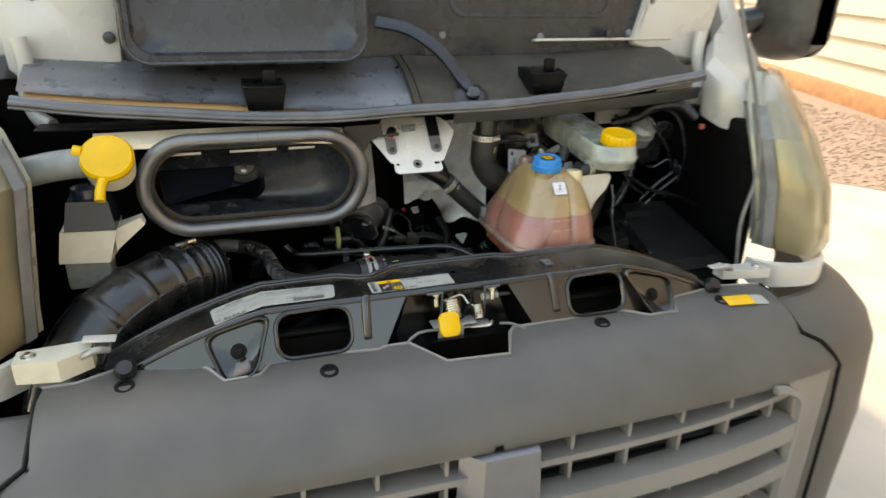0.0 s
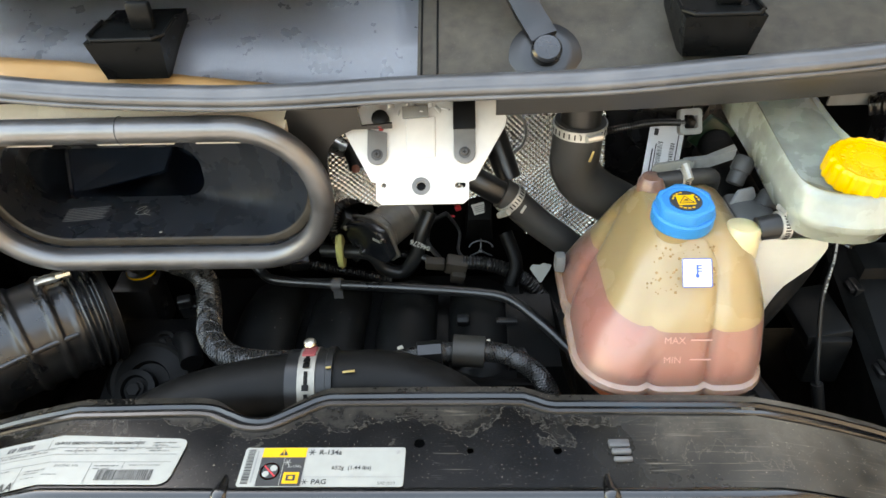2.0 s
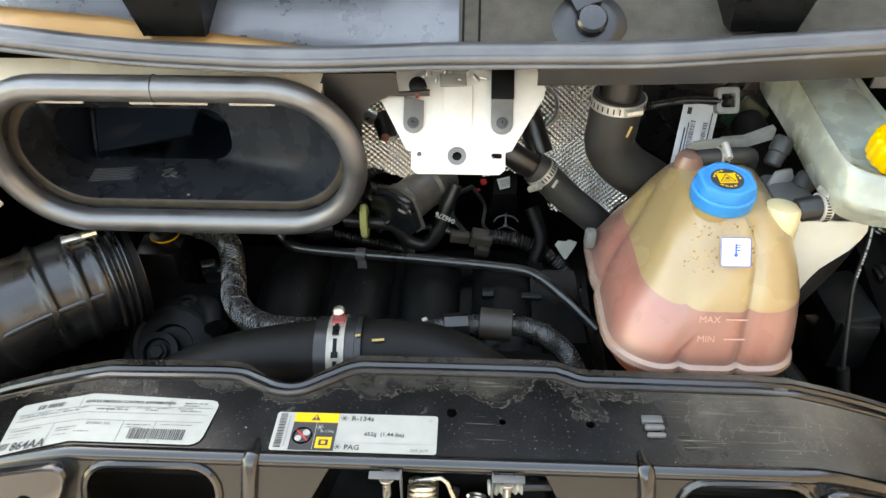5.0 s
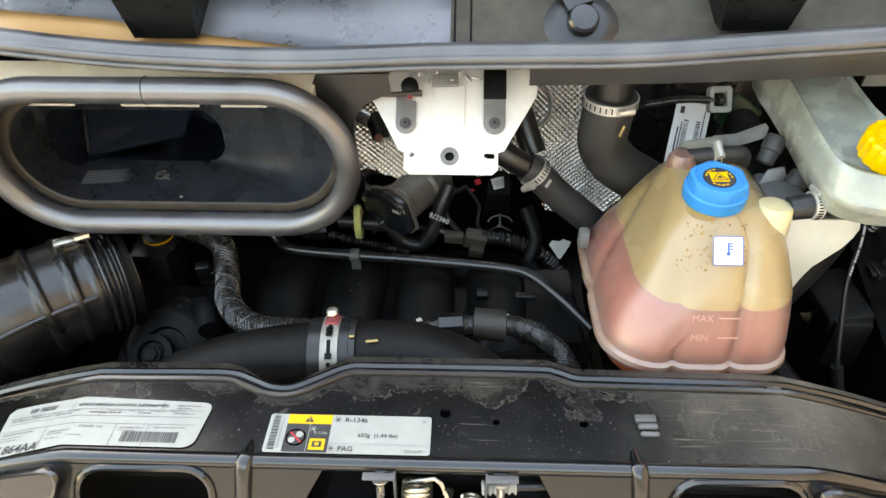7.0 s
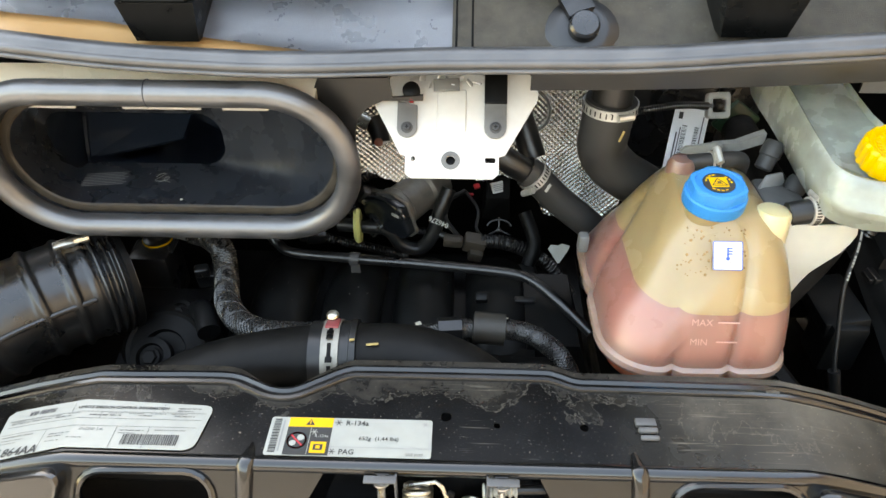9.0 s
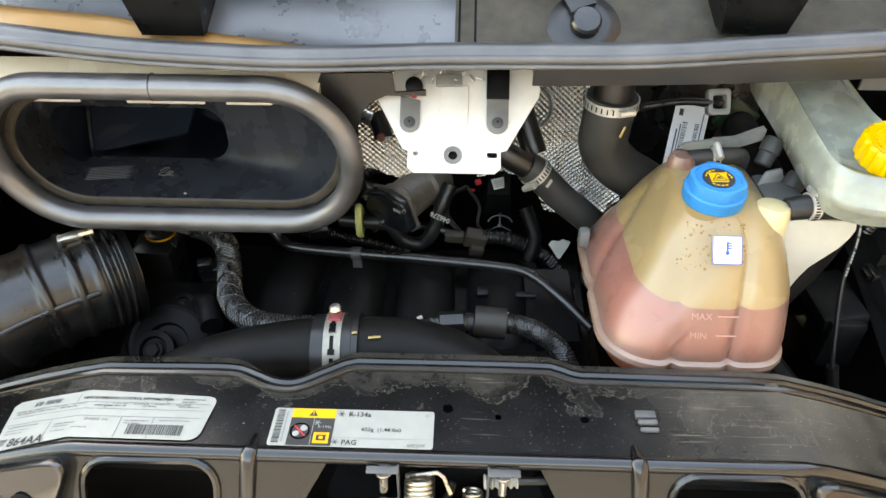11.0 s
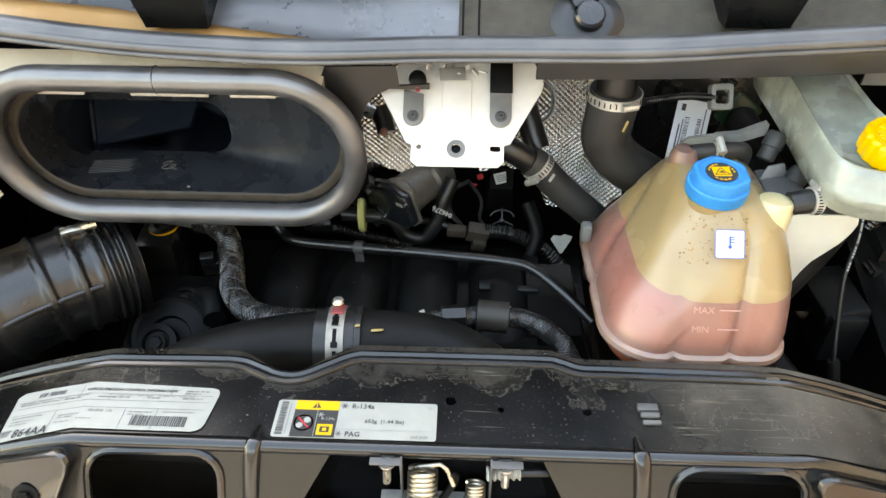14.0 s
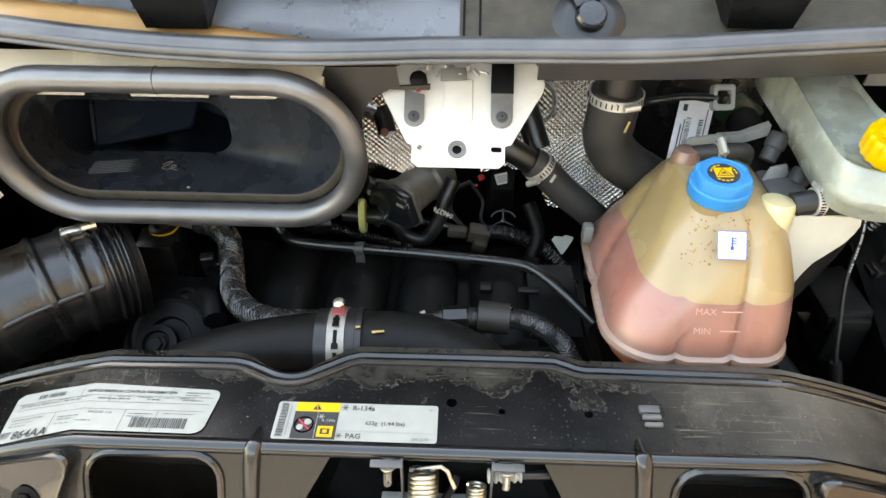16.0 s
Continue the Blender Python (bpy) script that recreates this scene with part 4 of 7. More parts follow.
part("vane_edge", tube([(-0.532, 0.486, 1.119), (-0.526, 0.455, 1.08), (-0.520, 0.428, 1.044)], 0.0022, 8, 4), DUCTM, intake)
part("valve_stub", lathe([(0.007, 0), (0.007, 0.008), (0.003, 0.009)], along((-0.345, 0.500, 1.092), (-0.345, 0.40, 1.13)), 12), STEEL, intake)
for x0, x1 in ((-0.500, -0.43), (-0.375, -0.282), (-0.257, -0.203)):
    part("light_gap", rbox(((x0 + x1) / 2, 0.300, 1.1890), (x1 - x0, 0.003, 0.0055), 0.001), WHITEP, intake, "sliver of white body seen inside the mouth")
rings = []
for x in np.linspace(-0.62, -0.142, 14):
    d = -0.012 * max(0.0, (x + 0.32) / 0.18)
    rings.append([(x, 0.268, 1.212 + d), (x, 0.268, 1.2205 + d), (x, 0.287, 1.2290 + d), (x, 0.311, 1.2365 + d), (x, 0.313, 1.234 + d), (x, 0.313, 1.222 + d)])
part("body_panel", loft(rings), PANELM, intake, "white body panel above the mouth, tan reflection painted in")
part("side_web", plate([(-0.150, 1.207), (-0.140, 1.230), (-0.060, 1.232), (-0.057, 1.2085), (-0.022, 1.2115), (-0.022, 1.2050), (-0.068, 1.2045), (-0.087, 1.195), (-0.098, 1.181), (-0.103, 1.162), (-0.103, 1.140), (-0.112, 1.143), (-0.128, 1.185)], [], 0.004, m=pose(0, 0.292, 0, 90, 0, 0)), RUBBER, intake, "black plastic web")
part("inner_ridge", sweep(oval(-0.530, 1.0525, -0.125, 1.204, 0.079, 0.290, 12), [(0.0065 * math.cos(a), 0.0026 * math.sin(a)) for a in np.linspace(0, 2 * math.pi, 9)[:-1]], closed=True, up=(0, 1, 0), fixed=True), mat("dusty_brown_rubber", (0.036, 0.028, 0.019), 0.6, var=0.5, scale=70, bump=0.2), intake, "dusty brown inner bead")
rnd = random.Random(11)
specks = []
for k in range(45):
    x, y = rnd.uniform(-0.50, -0.16), rnd.uniform(0.300, 0.372)
    s = rnd.uniform(0.0003, 0.0008)
    specks.append(rbox((x, y, 1.0525 + s), (s * rnd.uniform(0.8, 2.2), s, s * 0.6), 0, (0, 0, rnd.uniform(0, 180))))
part("dust_specks", join(*specks), INKG, intake, "pale dust specks", kind="stuff")
part("lip_hole", lathe([(0.0035, 0), (0.0035, 0.001), (0.001, 0.001)], along((-0.118, 0.262, 1.160), (-0.118, 0.2, 1.17)), 10), DARK, intake)
part("lip_seam", tube([(-0.320, 0.2618 - 0.0150 * math.cos(a), 1.224 + 0.0154 * math.sin(a)) for a in np.linspace(-1.0, 2.2, 14)], 0.0005, 6, 1), DUCTM, intake)
part("moulded_print", moved(bars([(-0.03 + 0.001 * (i % 2), 0.012 - 0.0042 * i, 0.028 - 0.003 * (i % 3), 0.0135 - 0.0042 * i) for i in range(8)]), pose(-0.456, 0.352, 1.0575, 0, 0, 8)), INKG, intake)
part("fibre", tube([(-0.393, 0.362, 1.0545), (-0.389, 0.368, 1.055), (-0.383, 0.371, 1.0545), (-0.386, 0.362, 1.055), (-0.392, 0.354, 1.0545), (-0.385, 0.350, 1.055), (-0.377, 0.354, 1.0545), (-0.374, 0.360, 1.055), (-0.380, 0.361, 1.0545), (-0.378, 0.352, 1.055), (-0.369, 0.349, 1.0545)], 0.00032, 5, 4), PAPER, intake, "pale stray fibre")
part("speck", rbox((-0.340, 0.308, 1.0545), (0.004, 0.003, 0.002), 0.0008), PAPER, intake)

# ---- coolant tank ----
EARM = clear_plastic("pale_milky_plastic", (0.86, 0.80, 0.66), 0.08, rough=0.3)
SEAMM = clear_plastic("pale_pink_milky_plastic", (0.55, 0.36, 0.28), 0.35, rough=0.25)
LOWM = clear_plastic("orange_stained_plastic", (0.72, 0.22, 0.12), 0.25, rough=0.25)
NIPM = clear_plastic("pale_yellow_plastic", (0.88, 0.72, 0.40), 0.05, rough=0.3)
tank = thing("coolant_tank", (0.275, 0.2, 0.93), "milky plastic coolant tank half full of pink coolant", "coolant tank")


def tank_ring(z, x0, x1, y0, y1, r, groove=0.0):
    """Rounded footprint whose front and side swell into lobes between upright grooves."""
    lean = 0.008 * min(1.0, max(0.0, (1.11 - z) / 0.06))
    x0, x1 = x0 + lean, x1 + lean
    rf = min(r * 1.5, 0.060)
    out = []
    for cx, cy, rr, a0, n in ((x1 - r, y0 + r, r, -90, 12), (x1 - r, y1 - r, r, 0, 6), (x0 + r, y1 - r, r, 90, 6), (x0 + rf, y0 + rf, rf, 180, 26)):
        for i in range(n + 1):
            a = radians(a0 + 90 * i / n)
            out.append((cx + rr * math.cos(a), cy + rr * math.sin(a)))
        if a0 == 90:
            out += [(x0, y1 - r + (y0 + rf - y1 + r) * i / 30) for i in range(1, 30)]
    xa, xb = x0 + rf, x1 - r
    out += [(xa + (xb - xa) * i / 44, y0) for i in range(1, 44)]
    if not groove:
        return [(x, y, z) for x, y in out]
    cut, k = [], len(out)
    for i, (x, y) in enumerate(out):
        (ax, ay), (bx, by) = out[i - 1], out[(i + 1) % k]
        tx, ty = bx - ax, by - ay
        d = math.hypot(tx, ty) or 1e-9
        nx, ny = ty / d, -tx / d
        front, side = max(0.0, -ny), max(0.0, -nx)
        g = front * (math.exp(-abs((x - 0.255 - 0.02 * (z - 0.99)) / 0.0055) ** 1.5) + math.exp(-abs((x - 0.316 - 0.09 * (z - 0.99)) / 0.0055) ** 1.5))
        g += side ** 2 * math.exp(-abs((y - 0.226 - 0.6 * (z - 0.9935)) / 0.0065) ** 1.5)
        bow = front * math.sin(math.pi * min(1.0, max(0.0, (x - x0) / max(1e-6, x1 - x0))))
        push = groove * (0.5 * bow + 0.35 * side - g)
        cut.append((x + nx * push, y + ny * push, z))
    return cut


SHELL = [(0.990, 0.180, 0.374, 0.096, 0.335, 0.035), (1.005, 0.184, 0.377, 0.099, 0.336, 0.038), (1.03, 0.198, 0.378, 0.108, 0.336, 0.042), (1.06, 0.220, 0.378, 0.122, 0.335, 0.045),
         (1.085, 0.238, 0.376, 0.138, 0.332, 0.045), (1.105, 0.252, 0.372, 0.154, 0.326, 0.045), (1.12, 0.262, 0.360, 0.170, 0.315, 0.04), (1.13, 0.270, 0.340, 0.180, 0.300, 0.028)]
def between(z):
    """The shell's footprint at a height."""
    return (z, *[float(np.interp(z, [q[0] for q in SHELL], [q[k] for q in SHELL])) for k in range(1, 6)])


LV = 1.05
low = [between(z) for z in (0.990, 0.997, 1.005, 1.018, 1.03, 1.04, LV)]
high = [between(z) for z in (LV, 1.06, 1.072, 1.085, 1.095, 1.105, 1.113, 1.12, 1.126, 1.13)]
part("upper_shell", loft([tank_ring(*q, 0.0065) for q in high]), TANKM, tank, "milky yellowed shell", sharp=60)
part("filled_shell", loft([tank_ring(*q, 0.0065) for q in low], caps=False), TANKP, tank, "shell stained pink by the coolant", sharp=60)
part("weld_seam", loft([tank_ring(z, 0.180 - g, 0.372 + g, 0.096 - g, 0.335 + g, 0.035 + g, 0.0055) for z, g in ((0.978, 0.0), (0.979, 0.006), (0.984, 0.0075), (0.989, 0.006), (0.991, 0.001))]), SEAMM, tank, "pale milky weld flange")
part("lower_shell", loft([tank_ring(z, 0.186 + g, 0.366 - g, 0.104 + g, 0.33 - g, 0.035) for z, g in ((0.93, 0.02), (0.945, 0.004), (0.981, 0.0))]), LOWM, tank, "orange-red lower shell")
part("coolant", loft([tank_ring(z, a + 0.007, b - 0.007, c + 0.008, d - 0.007, r) for z, a, b, c, d, r in ((0.935, 0.207, 0.345, 0.126, 0.31, 0.03), (0.95, 0.192, 0.36, 0.11, 0.325, 0.03), SHELL[0], SHELL[1], SHELL[2], (LV, 0.2127, 0.378, 0.1173, 0.3353, 0.044))]), COOLANT, tank, "pink coolant")
MARK = mat("raised_milky_mark", (0.55, 0.34, 0.285), 0.4, var=0.02, bump=0)
for body, z in (("MAX", 1.0445), ("MIN", 1.0245)):
    y = between(z)[3]
    mm = pose(0.268, y - 0.0072, z - 0.004, 66, 0, 0)
    part("level_word", moved(words(body, 0.0105), mm), MARK, tank)
    part("level_line", moved(rbox((0.039, 0.004, 0), (0.022, 0.0012, 0.001), 0), mm), MARK, tank)
m = along((0.294, 0.203, 1.122), (0.292, 0.187, 1.28))
part("filler_neck", lathe([(0.027, -0.01), (0.027, 0.012), (0.024, 0.012)], m, 28), TANKM, tank)


def knurled(r0, h, n, m, notch=0.94, top=0.86):
    """A cap with n grips round it."""
    rings = []
    for k, z in ((1.0, 0.0), (1.02, 0.003), (1.0, h * 0.55), (0.985, h * 0.86), (0.95, h * 0.96), (top, h), (top * 0.97, h - 0.002), (0.5, h - 0.002), (0.1, h - 0.0015)):
        ring = []
        for i in range(n * 4):
            a = 2 * math.pi * i / (n * 4)
            g = notch if (i % 4 in (0, 1) and k > 0.9) else 1.0
            ring.append((r0 * k * g * math.cos(a), r0 * k * g * math.sin(a), z))
        rings.append(ring)
    return moved(loft(rings), m)


mc = m @ Matrix.Translation((0, 0, 0.0135))
cap = part("cap", knurled(0.0308, 0.0265, 6, mc, 0.93, 0.80), CAPBLUE, tank, "blue ribbed pressure cap", sharp=40)
part("cap_skirt", lathe([(0.0325, -0.001), (0.0330, 0.001), (0.0328, 0.0125), (0.0312, 0.0145)], mc, 40), CAPBLUE, cap)
mt = mc @ Matrix.Translation((0, 0, 0.0250)) @ Matrix.Scale(0.74, 4)
part("cap_disc", lathe([(0.0225, 0), (0.0225, 0.0008), (0.001, 0.0009)], mt, 32), INK, cap, "black warning disc")
tri = [(0, 0.0105), (-0.0115, -0.0068), (0.0115, -0.0068)]
mk = mt @ pose(0, 0, 0, 0, 0, 8)
part("warning_square", moved(plate(rrect(-0.0125, -0.0100, 0.0125, 0.0120, 0.002, 3), [], 0.0003), mk @ Matrix.Translation((0, 0, 0.0012))), YELLOW, cap, "yellow warning square")
part("warning_triangle", moved(join(plate(tri, [[(0, 0.0085), (-0.0094, -0.0057), (0.0094, -0.0057)]], 0.0003), bars([(-0.005, -0.003, 0.005, -0.0018), (-0.0022, -0.001, 0.003, 0.0022)])), mk @ Matrix.Translation((0, 0, 0.0016))), INK, cap)
part("cap_print", moved(join(*[moved(bars([(-0.0022, 0.0165, 0.0022, 0.0190)]), pose(0, 0, 0, 0, 0, a)) for a in (20, 40, 60, 80, 150, 170, 190, 210, 280, 300, 320)]), mt @ Matrix.Translation((0, 0, 0.0012))), YELLOW, cap)
# sticker on the slope
SM = Matrix.Translation((0.301, 0.1505, 1.1015)) @ pose(0, 0, 0, 51, 0, 0)
stick = part("sticker", moved(plate(rrect(-0.0155, -0.0152, 0.0155, 0.0152, 0.002), [], 0.0008), SM @ Matrix.Translation((0, 0, 0.0060))), WHITEB, tank, "white temperature sticker")
part("thermometer", moved(join(bars([(-0.0009, -0.002, 0.0009, 0.0085), (0.0009, 0.0068, 0.0048, 0.0080), (0.0009, 0.0040, 0.0048, 0.0052), (0.0009, 0.0012, 0.0048, 0.0024)]), fill(disc_ring(0, -0.0030, 0.0021))), SM @ Matrix.Translation((0, 0, 0.0066))), BLUEP, stick)
def wave(x0, x1, y):
    return [(x0 + (x1 - x0) * i / 10, y + 0.0007 * (-1) ** i, x0 + (x1 - x0) * (i + 1) / 10, y + 0.0007 * (-1) ** i + 0.0006) for i in range(10)]
part("wave_lines", moved(bars(wave(-0.0115, -0.0035, -0.0035) + wave(0.0035, 0.0115, -0.0035) + wave(-0.0085, 0.0085, -0.0082)), SM @ Matrix.Translation((0, 0, 0.0066))), INK, stick)
part("sticker_border", moved(plate(rrect(-0.0155, -0.0152, 0.0155, 0.0152, 0.002), [rrect(-0.0147, -0.0144, 0.0147, 0.0144, 0.0015)], 0.0003), SM @ Matrix.Translation((0, 0, 0.0065))), BLUEP, stick)
part("mounting_ear", plate([(0.372, 0.985), (0.398, 0.990), (0.406, 1.010), (0.410, 1.026), (0.414, 1.038), (0.420, 1.051), (0.431, 1.064), (0.443, 1.078), (0.450, 1.092), (0.453, 1.104), (0.451, 1.112), (0.444, 1.116), (0.40, 1.116), (0.36, 1.116), (0.352, 1.09)], [], 0.003, m=pose(0, 0.188, 0, 90, 0, 0)), EARM, tank, "flat milky ear")
part("side_lug", rbox((0.182, 0.288, 1.012), (0.014, 0.016, 0.026), 0.004), GREYH, tank)
rnd = random.Random(5)
drops = []
for k in range(48):
    x, z = rnd.uniform(0.258, 0.322), rnd.uniform(1.086, 1.124)
    if abs(x - 0.301) < 0.018 and z < 1.116:
        x -= 0.034
    r = rnd.uniform(0.0006, 0.0017)
    drops.append(lathe([(r, 0), (r * 0.8, r * 0.4), (r * 0.2, r * 0.6)], along((x, between(z)[3] - 0.0042, z), (x, between(z)[3] - 0.5, z + 0.45)), 8))
part("dried_drip", join(*drops), mat("dried_drop", (0.34, 0.20, 0.08), 0.15, bump=0), tank, "dried coolant drops", kind="stuff")
part("rear_nipple", lathe([(0.017, 0), (0.016, 0.018), (0.012, 0.025), (0.003, 0.027)], along((0.280, 0.280, 1.118), (0.277, 0.28, 1.4)), 20), TANKP, tank)
part("side_nipple", lathe([(0.022, -0.045), (0.0205, 0.0), (0.019, 0.020), (0.017, 0.0235), (0.004, 0.0245)], along((0.360, 0.196, 1.105), (0.366, 0.21, 1.25)), 24), NIPM, tank)
part("nipple_spout", lathe([(0.008, 0), (0.008, 0.03)], along((0.364, 0.2, 1.118), (0.40, 0.2, 1.124)), 14), NIPM, tank)

# ---- brake fluid reservoir ----
res = thing("brake_fluid_reservoir", (0.44, 0.25, 1.09), "milky plastic brake fluid reservoir with a yellow cap", "fluid reservoir")
FOOT = [(0.408, 0.47), (0.402, 0.34), (0.398, 0.225), (0.402, 0.176), (0.428, 0.154), (0.472, 0.149), (0.502, 0.166), (0.514, 0.20), (0.507, 0.235), (0.487, 0.29), (0.482, 0.47)]


def res_ring(z, g, tilt=0.0):
    cx, cy = 0.44, 0.28
    return [(cx + (x - cx) * g, cy + (y - cy) * g, z + tilt * (y - 0.2)) for x, y in spline(FOOT, 4, True)]


part("body", loft([res_ring(1.130, 0.80, 0.08), res_ring(1.134, 0.92, 0.08), res_ring(1.150, 0.98, 0.08), res_ring(1.153, 1.0, 0.08), res_ring(1.160, 1.0, 0.08), res_ring(1.163, 0.975, 0.08), res_ring(1.180, 0.95, 0.10), res_ring(1.1865, 0.91, 0.10), res_ring(1.1885, 0.87, 0.10), res_ring(1.1875, 0.83, 0.10), res_ring(1.183, 0.79, 0.10), res_ring(1.183, 0.4, 0.10)]), RESM, res, sharp=45)
m = along((0.470, 0.207, 1.163), (0.470, 0.194, 1.25))
part("neck", lathe([(0.036, -0.01), (0.035, 0.02), (0.032, 0.03)], m, 32), RESM, res)
rcap = part("cap", knurled(0.0395, 0.024, 20, m @ Matrix.Translation((0, 0, 0.020)), 0.955, 0.93), CAPYEL, res, "yellow ribbed screw cap", sharp=22)
mt = m @ Matrix.Translation((0, 0, 0.0427))
for k, r in enumerate((0.012, 0.030)):
    part("cap_ring", sweep([mt @ Vector((x, y, 0)) for x, y in circle(r, 32)], circle(0.0007, 6), closed=True), CAPYEL, rcap)
part("cap_letters", join(*[moved(rbox((0, r, 0), (0.0036, 0.0042, 0.0014), 0.0004), mt @ pose(0, 0, 0, 0, 0, a)) for r, da in ((0.0255, 12), (0.0175, 18)) for a in range(0, 360, da) if a % 60]), CAPYEL, rcap, "raised lettering worn to bars", kind="stuff")

# ---- white bracket ----
PORTM = mat("dark_grey_casting", (0.055, 0.055, 0.056), 0.5, var=0.25, scale=60, bump=0.2)
CLEARF = mat("pale_torn_foil", (0.6, 0.6, 0.6), 0.3, metal=0.6)
brk = thing("support_bracket", (0.012, 0.28, 1.13), "white painted steel bracket with two grey tabs", "bracket")
BN = Vector((0, -0.69, 0.72)).normalized()
BM = Matrix.Translation((0.012, 0.24, 1.135)) @ Matrix.Rotation(radians(44), 4, "X")   # its y runs up the plate
OUT = [(-0.047, 0.0), (0.046, 0.0), (0.053, 0.006), (0.053, 0.026), (0.060, 0.028), (0.070, 0.046), (0.096, 0.092), (0.098, 0.102), (0.088, 0.125), (0.07, 0.14), (-0.06, 0.14), (-0.076, 0.115), (-0.092, 0.088), (-0.060, 0.028), (-0.054, 0.026), (-0.054, 0.006)]
part("plate", moved(plate(OUT, [disc_ring(-0.002, 0.021, 0.0055), disc_ring(-0.045, 0.023, 0.003, 10), rrect(0.037, 0.019, 0.049, 0.025, 0.002, 3)], 0.0025, bevel=0.0008), BM), WHITEB, brk)
part("washer", moved(plate(disc_ring(-0.002, 0.021, 0.0105, 24), [disc_ring(-0.002, 0.021, 0.0055)], 0.001), BM @ Matrix.Translation((0, 0, 0.0015))), GREYH, brk, "grey steel washer")
# added black disc: darkens the hole that would show the foil
part("hole_dark_disc", lathe([(0.0075, 0), (0.0075, 0.006), (0.001, 0.006)], BM @ pose(-0.002, 0.021, -0.012), 18), DARK, brk, "black disc added to keep the hole dark")
part("tab_top", moved(rbox((0.0485, 0.112, 0.006), (0.026, 0.05, 0.004), 0.001), BM), DARK, brk)
part("ledge", moved(rbox((-0.008, 0.107, 0.010), (0.030, 0.014, 0.006), 0.001, (0, 0, 3)), BM), GREYH, brk, "grey folded ledge")
part("marked_bolt", lathe([(0.010, 0), (0.010, 0.012), (0.006, 0.014)], along(BM @ Vector((-0.048, 0.100, 0.004)), BM @ Vector((-0.048, 0.085, 0.1))), 18), DARK, brk)
part("red_mark", moved(rbox((-0.048, 0.089, 0.010), (0.005, 0.004, 0.012), 0.001), BM), RED, brk)
for k in range(9):
    part("torn_foil", moved(rbox((-0.045 + 0.009 * k, 0.112 + 0.004 * math.sin(k * 2.3), 0.009), (0.010, 0.006, 0.002), 0.0008, (k * 31, k * 47, k * 20)), BM), CLEARF, brk)
part("pressing", moved(rbox((-0.002, 0.08, 0.0), (0.034, 0.05, 0.004), 0.0018, seg=3), BM), WHITEB, brk)
for x, y0, w in ((-0.0525, 0.046, 0.0115), (0.0485, 0.047, 0.0125)):
    tab = part("tab", moved(plate([(x - w, 0.150 if x > 0 else 0.09)] + [(x - w * math.cos(a), y0 + 0.012 - w * math.sin(a)) for a in np.linspace(0, math.pi, 9)] + [(x + w, 0.150 if x > 0 else 0.085)], [], 0.003, bevel=0.0008), BM @ Matrix.Translation((0, 0, 0.0042))), GREYH, brk, "grey steel tab")
    at = BM @ Vector((x, y0 + 0.012, 0.0042))
    screw = part("screw", lathe([(0.0068, 0), (0.0068, 0.001), (0.0045, 0.0013), (0.0045, 0.003), (0.0036, 0.0042), (0.0015, 0.0042)], along(at, at + BN), 20), PORTM, brk, "steel cross-head screw")
    part("screw_slot", moved(join(rbox((0, 0, 0.0043), (0.0044, 0.0009, 0.0004), 0), rbox((0, 0, 0.0043), (0.0009, 0.0044, 0.0004), 0)), along(at, at + BN)), DARK, screw)

# ---- stickers on the crossmember ----
emis = thing("emission_sticker", on_top(-0.33, 0, 0.0), "white emission information sticker with black print", "sticker")
EO = [(x - 0.008, y) for x, y in [(-0.424, -0.036), (-0.420, -0.040), (-0.345, -0.034), (-0.228, -0.0345), (-0.223, -0.033), (-0.219, -0.030), (-0.217, -0.025), (-0.213, 0.009), (-0.2135, 0.014), (-0.216, 0.017), (-0.221, 0.0185), (-0.345, 0.023), (-0.425, 0.022), (-0.431, 0.017)]]
part("paper", plate(EO, [], 0.0004, cuts=BENDS, fmap=lambda x, y, z: on_top(x, y, z + 0.0016)), PAPER, emis)


def printed(bm, name, material, parent, h=0.0021, cut=True):
    if parent is emis:
        bmesh.ops.translate(bm, verts=bm.verts, vec=(-0.008, 0, 0))
    if cut:
        for x in BENDS:
            bmesh.ops.bisect_plane(bm, geom=bm.verts[:] + bm.edges[:] + bm.faces[:], plane_co=(x, 0, 0), plane_no=(1, 0, 0))
    for v in bm.verts:
        v.co = on_top(v.co.x, v.co.y, h)
    return part(name, bm, material, parent, normals=False)


printed(moved(words("VEHICLE EMISSION CONTROL INFORMATION", 0.0045, 0.00012), pose(-0.3490, 0.0116, 0)), "heading", INK, emis)
printed(moved(words("864AA", 0.0135, 0.0002), pose(-0.409, -0.0365, 0)), "number", INK, emis)
printed(moved(words("ENGINE: 3.6L", 0.0042), pose(-0.336, -0.0145, 0)), "engine_line", INKS, emis)
lines = [(-0.424, 0.0075, -0.218, 0.0079), (-0.422, -0.0005, -0.220, -0.0001), (-0.424, -0.0095, -0.222, -0.0091), (-0.354, 0.0085, -0.3535, 0.0195), (-0.262, 0.0085, -0.2615, 0.0180), (-0.300, -0.034, -0.2995, -0.0095), (-0.268, -0.034, -0.2675, -0.0095), (-0.372, -0.0365, -0.3715, -0.0095), (-0.322, 0.0, -0.3215, 0.0075)]
printed(bars(lines), "rules", INKS, emis)
rects = [(-0.404, 0.0115, -0.373, 0.0170)]
x = -0.42
while x < -0.23:
    w = random.uniform(0.008, 0.024)
    if random.random() < 0.75:
        rects.append((x, 0.0030, min(x + w, -0.225), 0.0045))
    x += w + 0.003
rects += [(-0.42 + 0.021 * k, 0.0058, -0.405 + 0.021 * k, 0.0066) for k in range(9) if k != 4]
